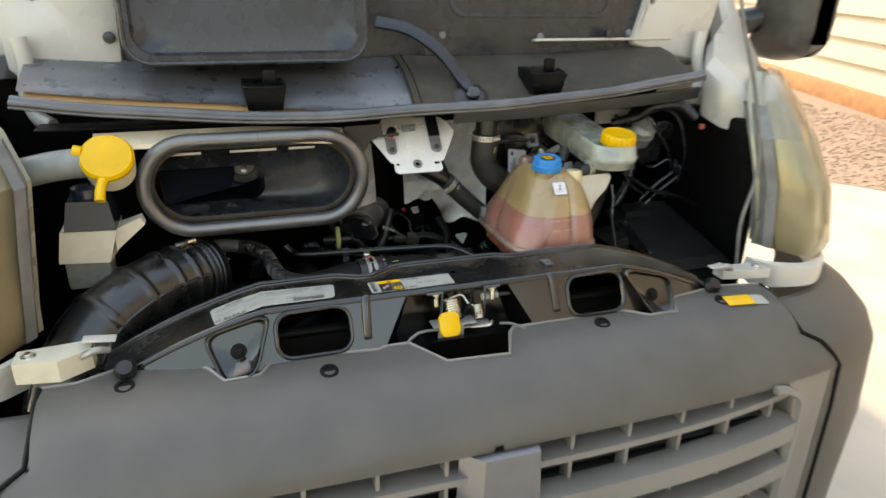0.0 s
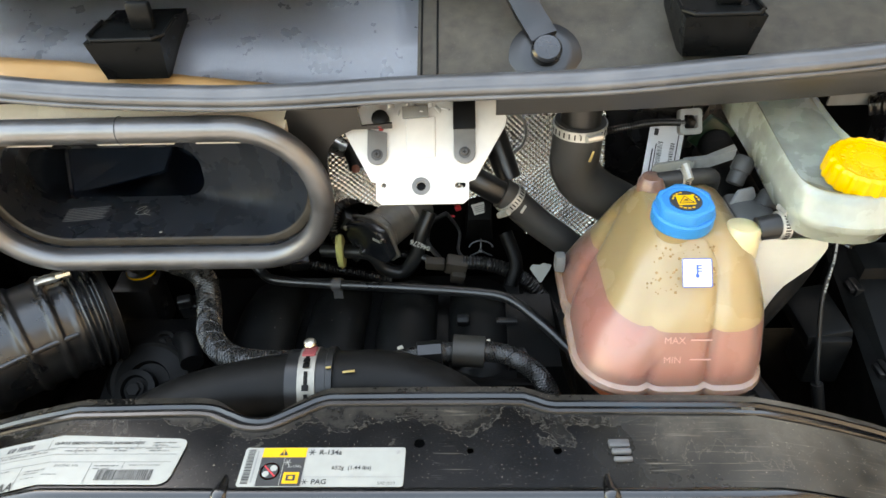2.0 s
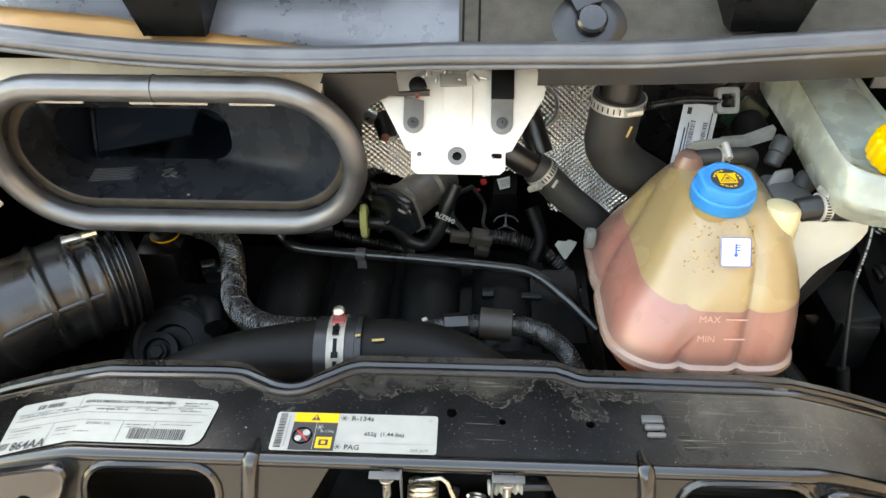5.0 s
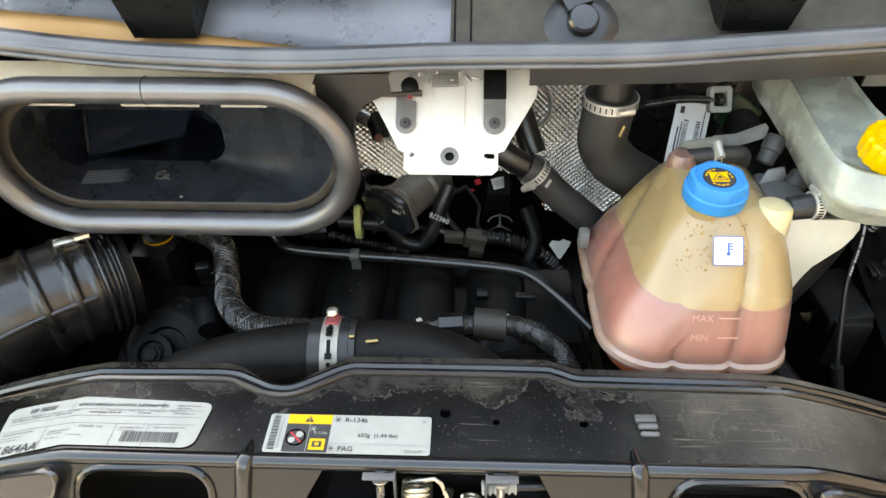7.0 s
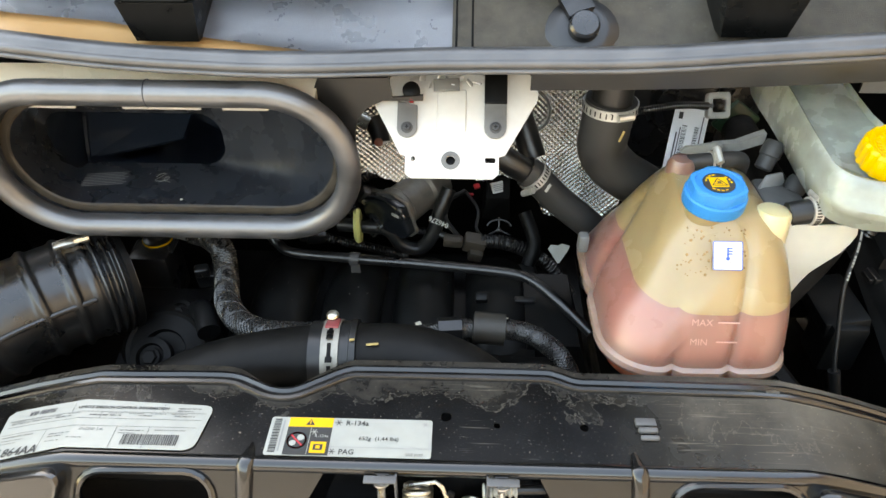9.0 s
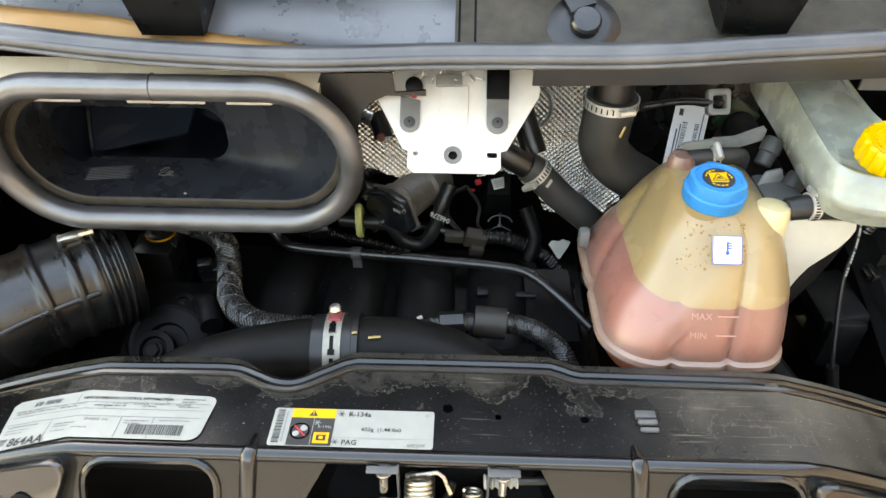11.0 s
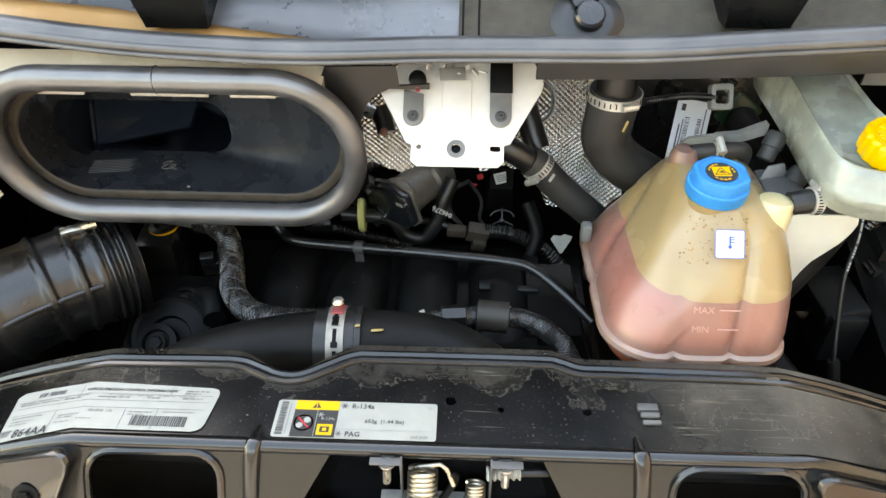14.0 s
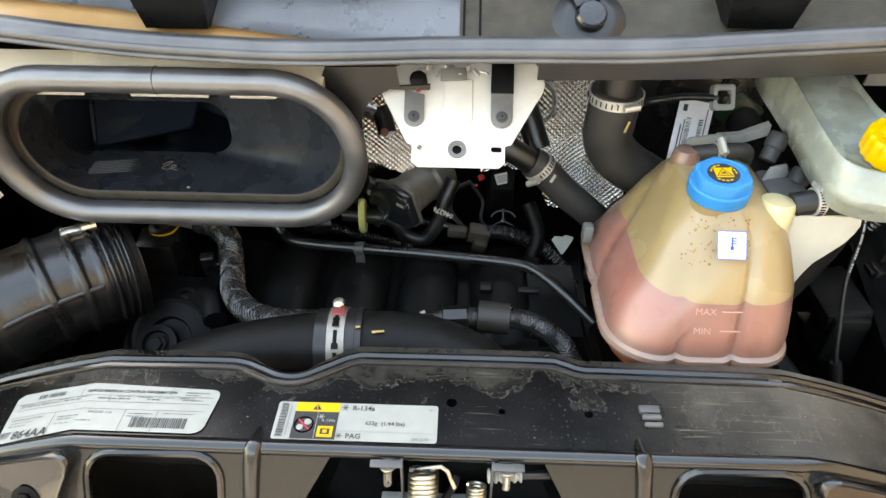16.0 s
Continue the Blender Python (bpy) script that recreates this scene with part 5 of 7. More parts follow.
rects += [(-0.42, -0.0175, -0.395, -0.0165), (-0.42, -0.0210, -0.40, -0.0200), (-0.345, -0.0235, -0.33, -0.0225), (-0.296, -0.0175, -0.28, -0.0165), (-0.262, -0.0135, -0.232, -0.0125), (-0.366, -0.0255, -0.352, -0.0245)]
rects += [(-0.42, -0.0135, -0.386, -0.0120), (-0.366, -0.0175, -0.345, -0.0163), (-0.366, -0.0205, -0.350, -0.0192), (-0.296, -0.0145, -0.272, -0.0132), (-0.43 + 0.006, -0.0345, -0.412, -0.0265), (-0.247, 0.0125, -0.225, 0.0140), (-0.247, 0.0095, -0.232, 0.0108)]
letters = []
for x0, y0, x1, y1 in rects:
    x, left = x0, random.randint(3, 8)
    while x < x1:
        w = 0.0011 if y1 - y0 < 0.003 else 0.0024
        letters += [(x, y0, x + 0.4 * w, y1), (x, y0 + random.choice((0.0, 0.4, 0.75)) * (y1 - y0), x + 0.8 * w, y0 + (y1 - y0) * random.uniform(0.8, 1.0))]
        left -= 1
        x += w if left else 2 * w
        left = left or random.randint(3, 8)
tagged(printed(bars(letters), "small_print", INKS, emis), kind="stuff")
code = []
x = -0.290
while x < -0.236:
    w = random.choice((0.0005, 0.0008, 0.0012))
    code.append((x, -0.0300, x + w, -0.0180))
    x += w + random.choice((0.0006, 0.0009))
printed(bars(code), "bar_code", INK, emis)

lab = thing("refrigerant_sticker", on_top(-0.08, -0.015, 0.0), "white, black and yellow refrigerant sticker", "sticker")
part("paper", plate(rrect(-0.159, -0.037, -0.001, 0.007, 0.003), [], 0.0004, fmap=lambda x, y, z: on_top(x, y, z + 0.0016)), PAPER, lab)
printed(bars([(-0.141, -0.0365, -0.098, -0.0045)]), "black_field", INK, lab, 0.0020)
printed(bars([(-0.141, -0.0045, -0.098, 0.0065)]), "yellow_field", YELLOW, lab, 0.0020)
printed(bars([(-0.116, -0.034, -0.101, -0.0215)]), "yellow_box", YELLOW, lab, 0.0023)
printed(bars([(-0.113, -0.031, -0.104, -0.0245)]), "book_sign", INK, lab, 0.0026)
printed(bars([(-0.1105, -0.0295, -0.1065, -0.026)]), "book_page", YELLOW, lab, 0.0028)
printed(fill([(-0.1200, 0.0048), (-0.1245, -0.0025), (-0.1155, -0.0025)]), "warning_triangle", INK, lab, 0.0023)
printed(bars([(-0.1205, -0.0005, -0.1195, 0.0028), (-0.1205, -0.0018, -0.1195, -0.001)]), "exclamation_mark", YELLOW, lab, 0.0026)
ban = plate(disc_ring(-0.130, -0.0205, 0.0095, 28), [disc_ring(-0.130, -0.0205, 0.0080, 28)], 0.0002)
for v in ban.verts:
    v.co.z = 0
printed(ban, "ban_ring", RED, lab, 0.0026, False)
printed(moved(bars([(-0.0085, -0.0008, 0.0085, 0.0008)]), pose(-0.130, -0.0205, 0, 0, 0, -45)), "ban_stroke", RED, lab, 0.0028)
printed(join(fill(disc_ring(-0.1335, -0.0235, 0.0033)), fill(disc_ring(-0.1265, -0.0170, 0.0036))), "ban_figure", PAPER, lab, 0.0024)
printed(bars([(-0.1185, -0.036, -0.1180, -0.005)]), "field_rule", PAPER, lab, 0.0024)
printed(moved(words("R-134a", 0.0046), pose(-0.1135, -0.0165, 0)), "white_letters", PAPER, lab, 0.0024)
printed(moved(words("R-134a", 0.0078, 0.00012), pose(-0.0855, -0.0015, 0)), "gas_name", INK, lab)
printed(moved(words("652g  (1.44 lbs)", 0.0062, 0.00005), pose(-0.071, -0.0185, 0)), "gas_amount", INK, lab)
printed(moved(words("PAG", 0.0078, 0.00012), pose(-0.0885, -0.0345, 0)), "oil_name", INK, lab)
printed(moved(words("SAE J639", 0.0046), pose(-0.0255, -0.0350, 0)), "standard", INKS, lab)
printed(bars([(-0.098, -0.0268, -0.003, -0.0264)]), "rule", INKG, lab)


def flake(cx, cy, r):
    bm = bmesh.new()
    for k in range(3):
        b = moved(bars([(-r, -r * 0.1, r, r * 0.1)]), pose(cx, cy, 0, 0, 0, 60 * k))
        bm = join(bm, b)
    return bm


printed(flake(-0.0925, 0.0012, 0.0036), "snowflake", INK, lab)
printed(flake(-0.0945, -0.0318, 0.0032), "snowflake", INK, lab)
printed(flake(-0.1145, -0.0105, 0.0034), "snowflake", PAPER, lab, 0.0024)
printed(flake(-0.008, 0.0012, 0.0026), "snowflake", INKG, lab)
code = []
y = -0.034
while y < 0.004:
    w = random.choice((0.0005, 0.0008, 0.0012))
    code.append((-0.1555, y, -0.1485, y + w))
    y += w + random.choice((0.0006, 0.0009))
printed(bars(code), "bar_code", INK, lab)
printed(bars([(-0.1465, -0.033, -0.1450, 0.003)]), "code_number", INKG, lab)

# ---- latch in the crossmember's recess ----
latch = thing("hood_latch", (0.0, -0.06, 0.92), "hood latch with coil springs and a yellow release knob", "hood latch")
for x, w in ((-0.033, -1), (0.052, 1)):
    part("bracket", join(rbox((x + w * 0.014, -0.056, 0.995), (0.03, 0.008, 0.002), 0.0008), rbox((x, -0.054, 0.966), (0.002, 0.010, 0.058), 0.0008)), PGREY, latch, "thin grey angle bracket")
    at = Vector((x + w * 0.013, -0.056, 0.993))
    bolt("bolt", at, at + Vector((0, -0.3, -1)), 0.0055, latch, STEEL, 0.007, 1.5)
    part("bolt_shank", tube([at, at + Vector((0, -0.006, -0.022))], 0.0038, 10, 1), STEEL, latch)


def coil(m, r, wire, turns, pitch, tail=()):
    pts = [m @ Vector((r * math.cos(a), r * math.sin(a), pitch * a / (2 * math.pi))) for a in np.linspace(0, 2 * math.pi * turns, int(18 * turns))]
    return tube(pts + [Vector(q) for q in tail], wire, 7, 1)


part("large_spring", coil(along((-0.013, -0.070, 0.945), (-0.013, -0.038, 0.985)), 0.0130, 0.0021, 8, 0.0045, [(0.004, -0.049, 0.983), (0.010, -0.052, 0.980), (0.017, -0.062, 0.968)]), BRASSY, latch, "bright coil spring")
part("small_spring", coil(along((0.038, -0.068, 0.937), (0.038, -0.036, 0.977)), 0.0085, 0.0015, 8, 0.0034), BRASSY, latch, "small coil spring")
part("lever", bezel(plate([(0.016, 0.980), (0.022, 0.976), (0.020, 0.962), (0.010, 0.935), (0.002, 0.935), (0.012, 0.96)], [], 0.004, m=pose(0, -0.058, 0, 90, 0, 0)), 0.001), DARK, latch)
part("base_plate", join(rbox((-0.012, -0.062, 0.934), (0.085, 0.03, 0.003), 0.001), rbox((0.03, -0.066, 0.926), (0.06, 0.02, 0.003), 0.001), rbox((-0.02, -0.074, 0.918), (0.05, 0.003, 0.028), 0.001)), ALU, latch)
part("hook", tube([(0.02, -0.075, 0.925), (0.055, -0.078, 0.925), (0.06, -0.078, 0.935)], 0.0022, 8, 3), STEEL, latch)
part("cable_ferrule", corrugated([(0.048, -0.050, 0.972), (0.080, -0.048, 0.972)], 0.0062, 0.006, 0.2, 14), PAPER, latch, "white ribbed cable ferrule")
part("cable", tube([(0.078, -0.048, 0.972), (0.11, -0.045, 0.970), (0.16, -0.035, 0.962), (0.22, -0.02, 0.94)], 0.0045, 10), RUBBER, latch)
part("release_knob", moved(bezel(plate(rrect(-0.019, -0.022, 0.019, 0.022, 0.012), [], 0.008), 0.0025), pose(-0.034, -0.108, 0.957, 62, 0, 2)), CAPYEL, latch, "yellow release knob")
part("knob_stem", tube([(-0.03, -0.107, 0.945), (-0.022, -0.075, 0.93)], 0.006, 8, 1), DARK, latch)
part("cross_wire", tube([(-0.125, -0.098, 0.908), (-0.085, -0.078, 0.93), (-0.03, -0.076, 0.928)], 0.0025, 8, 3), GREYH, latch)
part("cross_wire", tube([(0.075, -0.082, 0.928), (0.1, -0.085, 0.925), (0.135, -0.10, 0.91)], 0.0025, 8, 3), GREYH, latch)

# yellow and white sticker, and the lamp mounts at the crossmember's ends
bs = thing("bumper_sticker", (0.62, -0.1, 0.915), "small yellow and white sticker on the bumper's edge", "sticker")
part("yellow_part", moved(rbox((0, 0, 0), (0.062, 0.03, 0.0015), 0.0005), pose(0.603, -0.112, 0.918, 12, 0, -6)), YELLOW, bs)
part("white_part", moved(rbox((0, 0, 0), (0.032, 0.03, 0.0015), 0.0005), pose(0.651, -0.116, 0.915, 12, 3, -8)), PAPER, bs)
CREAM = mat("cream_plastic", (0.62, 0.58, 0.46), 0.5, var=0.1)
for s in (-1, 1):
    mount = thing("headlight_mount", (s * 0.68, -0.02, 0.9), "cream coloured headlight mounting bracket with a bolt", "bracket", "headlight mounts")
    top = 0.962 if s < 0 else 0.945
    part("arm", bezel(loft([[(s * 0.625, -0.03, z), (s * 0.67, -0.06 if s < 0 else -0.04, z), (s * 0.735, -0.05, z), (s * 0.735, -0.01, z), (s * 0.625, 0.0, z)] for z in (0.925, top)]), 0.006), CREAM if s < 0 else WHITEP, mount)
    part("clamp_plate", rbox((s * 0.612, -0.02, 0.972 if s < 0 else 0.955), (0.05, 0.022, 0.003) if s < 0 else (0.034, 0.016, 0.003), 0.001, (0, s * -6, 0)), WHITEP, mount)
    part("rubber_stop", lathe([(0.016, 0), (0.018, 0.008), (0.012, 0.02), (0.005, 0.021)], pose(s * 0.575, -0.055, 0.925, 40, 0, 0), 18), RUBBER, mount)
    bolt("bolt", (s * 0.715, -0.03, top), (s * 0.715, -0.03, 1.2), 0.007, mount)
    part("spring_clip", tube([(s * 0.60, -0.03, 0.955), (s * 0.615, -0.045, 0.965), (s * 0.635, -0.04, 0.955), (s * 0.64, -0.02, 0.945)], 0.006, 8), ALU, mount)
    tip = spline([(0.735, 0.0), (0.775, -0.045), (0.86, -0.062), (0.945, 0.02), (1.0, 0.20)], 6)
    part("wing_tip", bezel(loft([[(s * x, y, 0.885 + 0.035 * i / len(tip)), (s * x, y, 0.945), (s * (x - 0.006), y + 0.02, 0.948), (s * (x - 0.01), y + 0.03, 0.90)] for i, (x, y) in enumerate(tip)]), 0.004), WHITEP, mount, "white painted wing tip below the lamp")

# ---- hood stay ----
stay = thing("hood_prop", (0.738, 0.05, 0.9), "thin dark steel hood prop rod", "prop rod")
part("rod", tube([(0.60, 0.14, 1.80), (0.625, 0.07, 1.5), (0.682, 0.05, 1.332), (0.728, 0.05, 1.20), (0.738, 0.05, 1.12), (0.722, 0.05, 1.02), (0.735, 0.05, 0.91)], 0.0042, 10), GREYH, stay)

# ---- hoses, pipes and engine ----
BANDM = mat("bright_clamp_band", (0.55, 0.54, 0.50), 0.34, metal=0.55, var=0.2, scale=90, bump=0.1)
def clamp(name, at, to, r, parent, width=0.010, material=None, screw=(0, -0.5, 0.86)):
    m = along(at, to)
    k = part(name, lathe([(r, -width / 2), (r + 0.0016, -width / 2), (r + 0.0016, width / 2), (r, width / 2), (r - 0.001, 0)], m, 28), material or BANDM, parent, "slotted steel hose clamp")
    d = Vector(to) - Vector(at)
    d.normalize()
    s = Vector(screw)
    s = (s - d * s.dot(d)).normalized()
    c = Vector(at) + s * (r + 0.004)
    side = d.cross(s)
    part("clamp_screw", tube([c - side * 0.009, c + side * 0.011], 0.0045, 8, 1), material or BANDM, k)
    if not material:
        part("clamp_slot", join(*[moved(rbox((r + 0.0017, 0, 0), (0.0006, 0.0016, width * 0.55), 0), m @ pose(0, 0, 0, 0, 0, a)) for a in range(0, 360, 12)]), DARK, k, kind="stuff")
    return k


def hose(name, pts, r, label, category="hose", material=None, n=18):
    return single(name, tube(pts, r, n), material or RUBBER, label, category)


SLEEVE = mat("sleeve_core", (0.008, 0.008, 0.008), 0.55, bump=0.2)
BRAID = mat("woven_sleeve_yarn", (0.030, 0.029, 0.027), 0.22, var=0.35, scale=120, bump=0.1, spec=0.9)


def braid(pts, r, n=9, pitch=0.030, wire=0.00075, smooth=10):
    """Yarns wound both ways round a path."""
    path = [Vector(q) for q in spline(pts, smooth)]
    frames, d, prev = [], 0.0, Vector((0, 0, 1))
    for i, q in enumerate(path):
        t = (path[min(i + 1, len(path) - 1)] - path[max(i - 1, 0)]).normalized()
        v = (prev - t * prev.dot(t)).normalized()
        prev = v
        d += (q - path[i - 1]).length if i else 0.0
        frames.append((d, q, t.cross(v), v))
    ds = [f[0] for f in frames]
    flat = np.array([[*f[1], *f[2], *f[3]] for f in frames])
    steps = int(ds[-1] / 0.0022)
    out = []
    for way in (-1, 1):
        for k in range(n):
            for off in (-0.5, 0.5):
                line = []
                for i in range(steps + 1):
                    s = ds[-1] * i / steps
                    f = [float(np.interp(s, ds, flat[:, c])) for c in range(9)]
                    a = way * 2 * math.pi * s / pitch + 2 * math.pi * (k + 0.22 * off) / n
                    lift = r + wire * (0.6 if math.sin(n * a) * way > 0 else 0.1)
                    line.append(Vector(f[:3]) + (Vector(f[3:6]) * math.cos(a) + Vector(f[6:9]) * math.sin(a)) * lift)
                out.append(sweep(line, circle(wire, 4)))
    return join(*out)


DULLST = mat("dull_steel_band", (0.32, 0.30, 0.26), 0.5, metal=0.8, var=0.25, scale=70, bump=0.2)
OCHRE = mat("ochre_dab", (0.45, 0.32, 0.12), 0.6)
charge = thing("charge_air_pipe", (-0.1, 0.14, 0.9), "wide black rubber air pipe behind the crossmember", "air pipe")
part("pipe", tube([(-0.40, 0.06, 0.87), (-0.34, 0.09, 0.905), (-0.27, 0.118, 0.930), (-0.18, 0.135, 0.942), (-0.105, 0.14, 0.945)], 0.040, 24), PIPEM, charge)
part("pipe_end", tube([(-0.10, 0.14, 0.945), (-0.03, 0.138, 0.945), (0.03, 0.122, 0.932), (0.075, 0.095, 0.905), (0.10, 0.06, 0.87)], 0.041, 24), PIPEM, charge)
part("collar", lathe([(0.039, -0.035), (0.044, -0.034), (0.044, 0.012), (0.046, 0.013), (0.046, 0.020), (0.040, 0.021)], along((-0.115, 0.139, 0.945), (0.1, 0.145, 0.946)), 32), RUBBER, charge)
band = part("band_clamp", lathe([(0.0445, -0.010), (0.0462, -0.010), (0.0462, 0.010), (0.0445, 0.010)], along((-0.124, 0.139, 0.945), (0.1, 0.145, 0.946)), 36), DULLST, charge, "slotted steel band clamp")
part("band_slot", join(*[moved(join(rbox((0, 0, 0), (0.0045, 0.016, 0.0006), 0.0002), rbox((0, 0.011, 0), (0.0078, 0.007, 0.0006), 0.0002)), along((-0.124, 0.139, 0.945), (0.1, 0.145, 0.946)) @ pose(0, 0, 0, 0, 0, a) @ pose(0, 0.0463, 0, -90, 0, 0) @ pose(0, 0, 0, 0, 0, 90)) for a in range(0, 360, 32)]), DARK, band)
part("band_bolt", lathe([(0.0075, 0), (0.0075, 0.010), (0.006, 0.012), (0.002, 0.013)], along((-0.126, 0.165, 0.982), (-0.126, 0.155, 1.05)), 14), BRASSY, band)
part("band_lug", rbox((-0.124, 0.152, 0.986), (0.016, 0.022, 0.009), 0.002, (-18, 0, 0)), mat("faded_red_paint", (0.24, 0.045, 0.045), 0.5), band, "faded red lug")
part("paint_dab", rbox((-0.098, 0.125, 0.9905), (0.006, 0.004, 0.001), 0.0004, (-12, 0, 12)), OCHRE, charge)
part("paint_dab", rbox((-0.075, 0.123, 0.986), (0.014, 0.004, 0.001), 0.0004, (-12, 0, 8)), OCHRE, charge)

bh = thing("braided_coolant_hose", (0.05, 0.2, 0.91), "dark braided hose with a wide black collar", "hose")
BP = [(-0.14, 0.17, 0.90), (-0.06, 0.187, 0.925), (0.01, 0.205, 0.928), (0.06, 0.21, 0.929), (0.11, 0.206, 0.926), (0.15, 0.185, 0.91), (0.17, 0.165, 0.88)]
part("core", tube(BP, 0.0128, 16), SLEEVE, bh)
part("woven_sleeve", braid(BP, 0.0129, 11, 0.040, 0.00038), BRAID, bh, "dark woven sleeve", kind="stuff")
part("collar", lathe([(0.015, -0.021), (0.0205, -0.020), (0.0205, 0.020), (0.015, 0.021)], along((0.062, 0.21, 0.929), (0.11, 0.207, 0.927)), 24), mat("brown_grey_rubber", (0.030, 0.027, 0.022), 0.5, var=0.3), bh, "brown-grey rubber collar")
part("fitting", lathe([(0.014, -0.016), (0.0175, -0.015), (0.0175, 0.015), (0.014, 0.016)], along((0.012, 0.206, 0.928), (0.06, 0.21, 0.929)), 8), PLASTIC, bh)

br = thing("breather_hose", (-0.30, 0.28, 0.9), "bent breather hose in a woven grey-black sleeve", "hose")
BP = [(-0.375, 0.379, 0.948), (-0.350, 0.373, 0.944), (-0.322, 0.350, 0.936), (-0.307, 0.305, 0.918), (-0.292, 0.258, 0.915), (-0.258, 0.218, 0.918), (-0.21, 0.199, 0.922), (-0.12, 0.196, 0.925)]
part("core", tube(BP, 0.0165, 18, 10), SLEEVE, br)
part("woven_sleeve", braid(BP, 0.0166, 12, 0.055, 0.00055), BRAID, br, "grey-black woven sleeve", kind="stuff")
part("elbow", tube([(-0.43, 0.38, 0.955), (-0.40, 0.381, 0.953), (-0.365, 0.378, 0.947)], 0.0145, 16), GREYH, br)
ym = along((-0.428, 0.378, 0.93), (-0.428, 0.37, 1.1))
part("socket", lathe([(0.017, -0.03), (0.017, 0.0), (0.021, 0.002), (0.021, 0.01), (0.014, 0.012), (0.014, 0.028), (0.010, 0.033)], ym, 20), PLASTIC, br)
part("sensor_bracket", bezel(loft([[(-0.462, 0.352, 0.928), (-0.398, 0.352, 0.930), (-0.398, 0.392, 0.934), (-0.462, 0.392, 0.932)], [(-0.458, 0.354, 0.932), (-0.402, 0.354, 0.934), (-0.402, 0.390, 0.938), (-0.458, 0.390, 0.936)]]), 0.0012), PLASTICS, br, "glossy black sensor bracket")
part("white_stripe", rbox((-0.425, 0.3505, 0.905), (0.0035, 0.002, 0.034), 0.0006, (18, 12, 0)), PAPER, br, "white paint stripe")
part("red_dot", rbox((-0.418, 0.3495, 0.922), (0.004, 0.002, 0.006), 0.0008, (18, 12, 0)), RED, br)
part("lock_ring", lathe([(0.0185, 0.002), (0.0225, 0.003), (0.0225, 0.0075), (0.0185, 0.008)], ym, 20), YELLOW, br, "yellow lock ring")

rod = thing("heater_pipe", (-0.05, 0.36, 0.9), "long thin black metal pipe across the engine", "pipe")
part("pipe", tube([(-0.27, 0.41, 0.925), (-0.255, 0.40, 0.912), (-0.228, 0.383, 0.910), (-0.131, 0.371, 0.910), (-0.029, 0.361, 0.910), (0.088, 0.346, 0.910), (0.128, 0.330, 0.908), (0.165, 0.295, 0.898), (0.205, 0.255, 0.88)], 0.0075, 14), AIRM, rod)
part("pipe_clip", join(lathe([(0.0078, -0.007), (0.0105, -0.007), (0.0105, 0.007), (0.0078, 0.007)], along((-0.134, 0.371, 0.910), (-0.03, 0.361, 0.91)), 18), rbox((-0.134, 0.368, 0.892), (0.014, 0.004, 0.03), 0.001)), PORTM, rod, "grey plastic clip")

tube2 = thing("coolant_pipe", (-0.05, 0.45, 0.87), "bent black hose with white printed figures", "hose")
TP = [(-0.172, 0.46, 0.909), (-0.136, 0.455, 0.91), (-0.093, 0.45, 0.908), (-0.071, 0.445, 0.881), (-0.041, 0.445, 0.875), (-0.02, 0.448, 0.904), (-0.008, 0.46, 0.943), (0.004, 0.475, 0.97)]
part("hose", tube(TP, 0.0115, 16), RUBBER, tube2)
part("print", moved(words("046276", 0.0110, 0.0003, "CENTER"), pose(-0.0100, 0.4400, 0.9345, 60, 0, 6) @ pose(0, 0, 0, 0, 0, 155)), PAPER, tube2, "white figures")
GREENY = mat("pale_green_plastic", (0.42, 0.43, 0.16), 0.45)
part("guide_disc", moved(lathe([(0.004, -0.005), (0.021, -0.005), (0.023, 0), (0.021, 0.005), (0.004, 0.005)], Matrix.Identity(4), 24), pose(-0.139, 0.448, 0.915) @ Matrix.Diagonal((1, 0.8, 1.4, 1)) @ pose(0, 0, 0, 0, 90, 0)), GREENY, tube2, "pale yellow-green guide disc")

CASTM = mat("brown_grey_casting", (0.150, 0.140, 0.122), 0.42, metal=0.35, var=0.25, scale=60, bump=0.4, bscale=400, spec=0.7)
thr = thing("throttle_body", (-0.07, 0.49, 0.9), "cast aluminium throttle body with a black motor cover", "throttle body")
tm = along((-0.074, 0.452, 0.948), (-0.014, 0.532, 0.956))
part("housing", lathe([(0.030, -0.01), (0.036, -0.008), (0.036, 0.0), (0.033, 0.004), (0.032, 0.05), (0.036, 0.056), (0.036, 0.09)], tm, 28), CASTM, thr)
part("motor_cover", moved(bezel(plate([(-0.044, -0.018), (-0.03, -0.032), (0.02, -0.034), (0.05, -0.02), (0.056, 0.004), (0.04, 0.022), (0.0, 0.034), (-0.03, 0.026)], [], 0.02), 0.005, 3), tm @ Matrix.Translation((0, 0, -0.008))), mat("blue_black_cover_plastic", (0.010, 0.012, 0.015), 0.24, spec=0.7, bump=0.05), thr, "black plastic motor cover")
part("cover_rim", moved(bezel(plate([(-0.047, -0.020), (-0.032, -0.036), (0.021, -0.038), (0.053, -0.022), (0.059, 0.005), (0.043, 0.025), (0.0, 0.037), (-0.033, 0.029)], [], 0.006), 0.002), tm @ Matrix.Translation((0, 0, -0.007))), CASTM, thr, "cast rim behind the cover")
for cx, cy in ((-0.036, 0.018), (0.044, 0.010), (0.018, -0.030)):
    part("cover_screw", lathe([(0.0042, 0), (0.0042, 0.003), (0.002, 0.0035)], tm @ pose(cx, cy, -0.028, 180, 0, 0), 10), STEEL, thr)
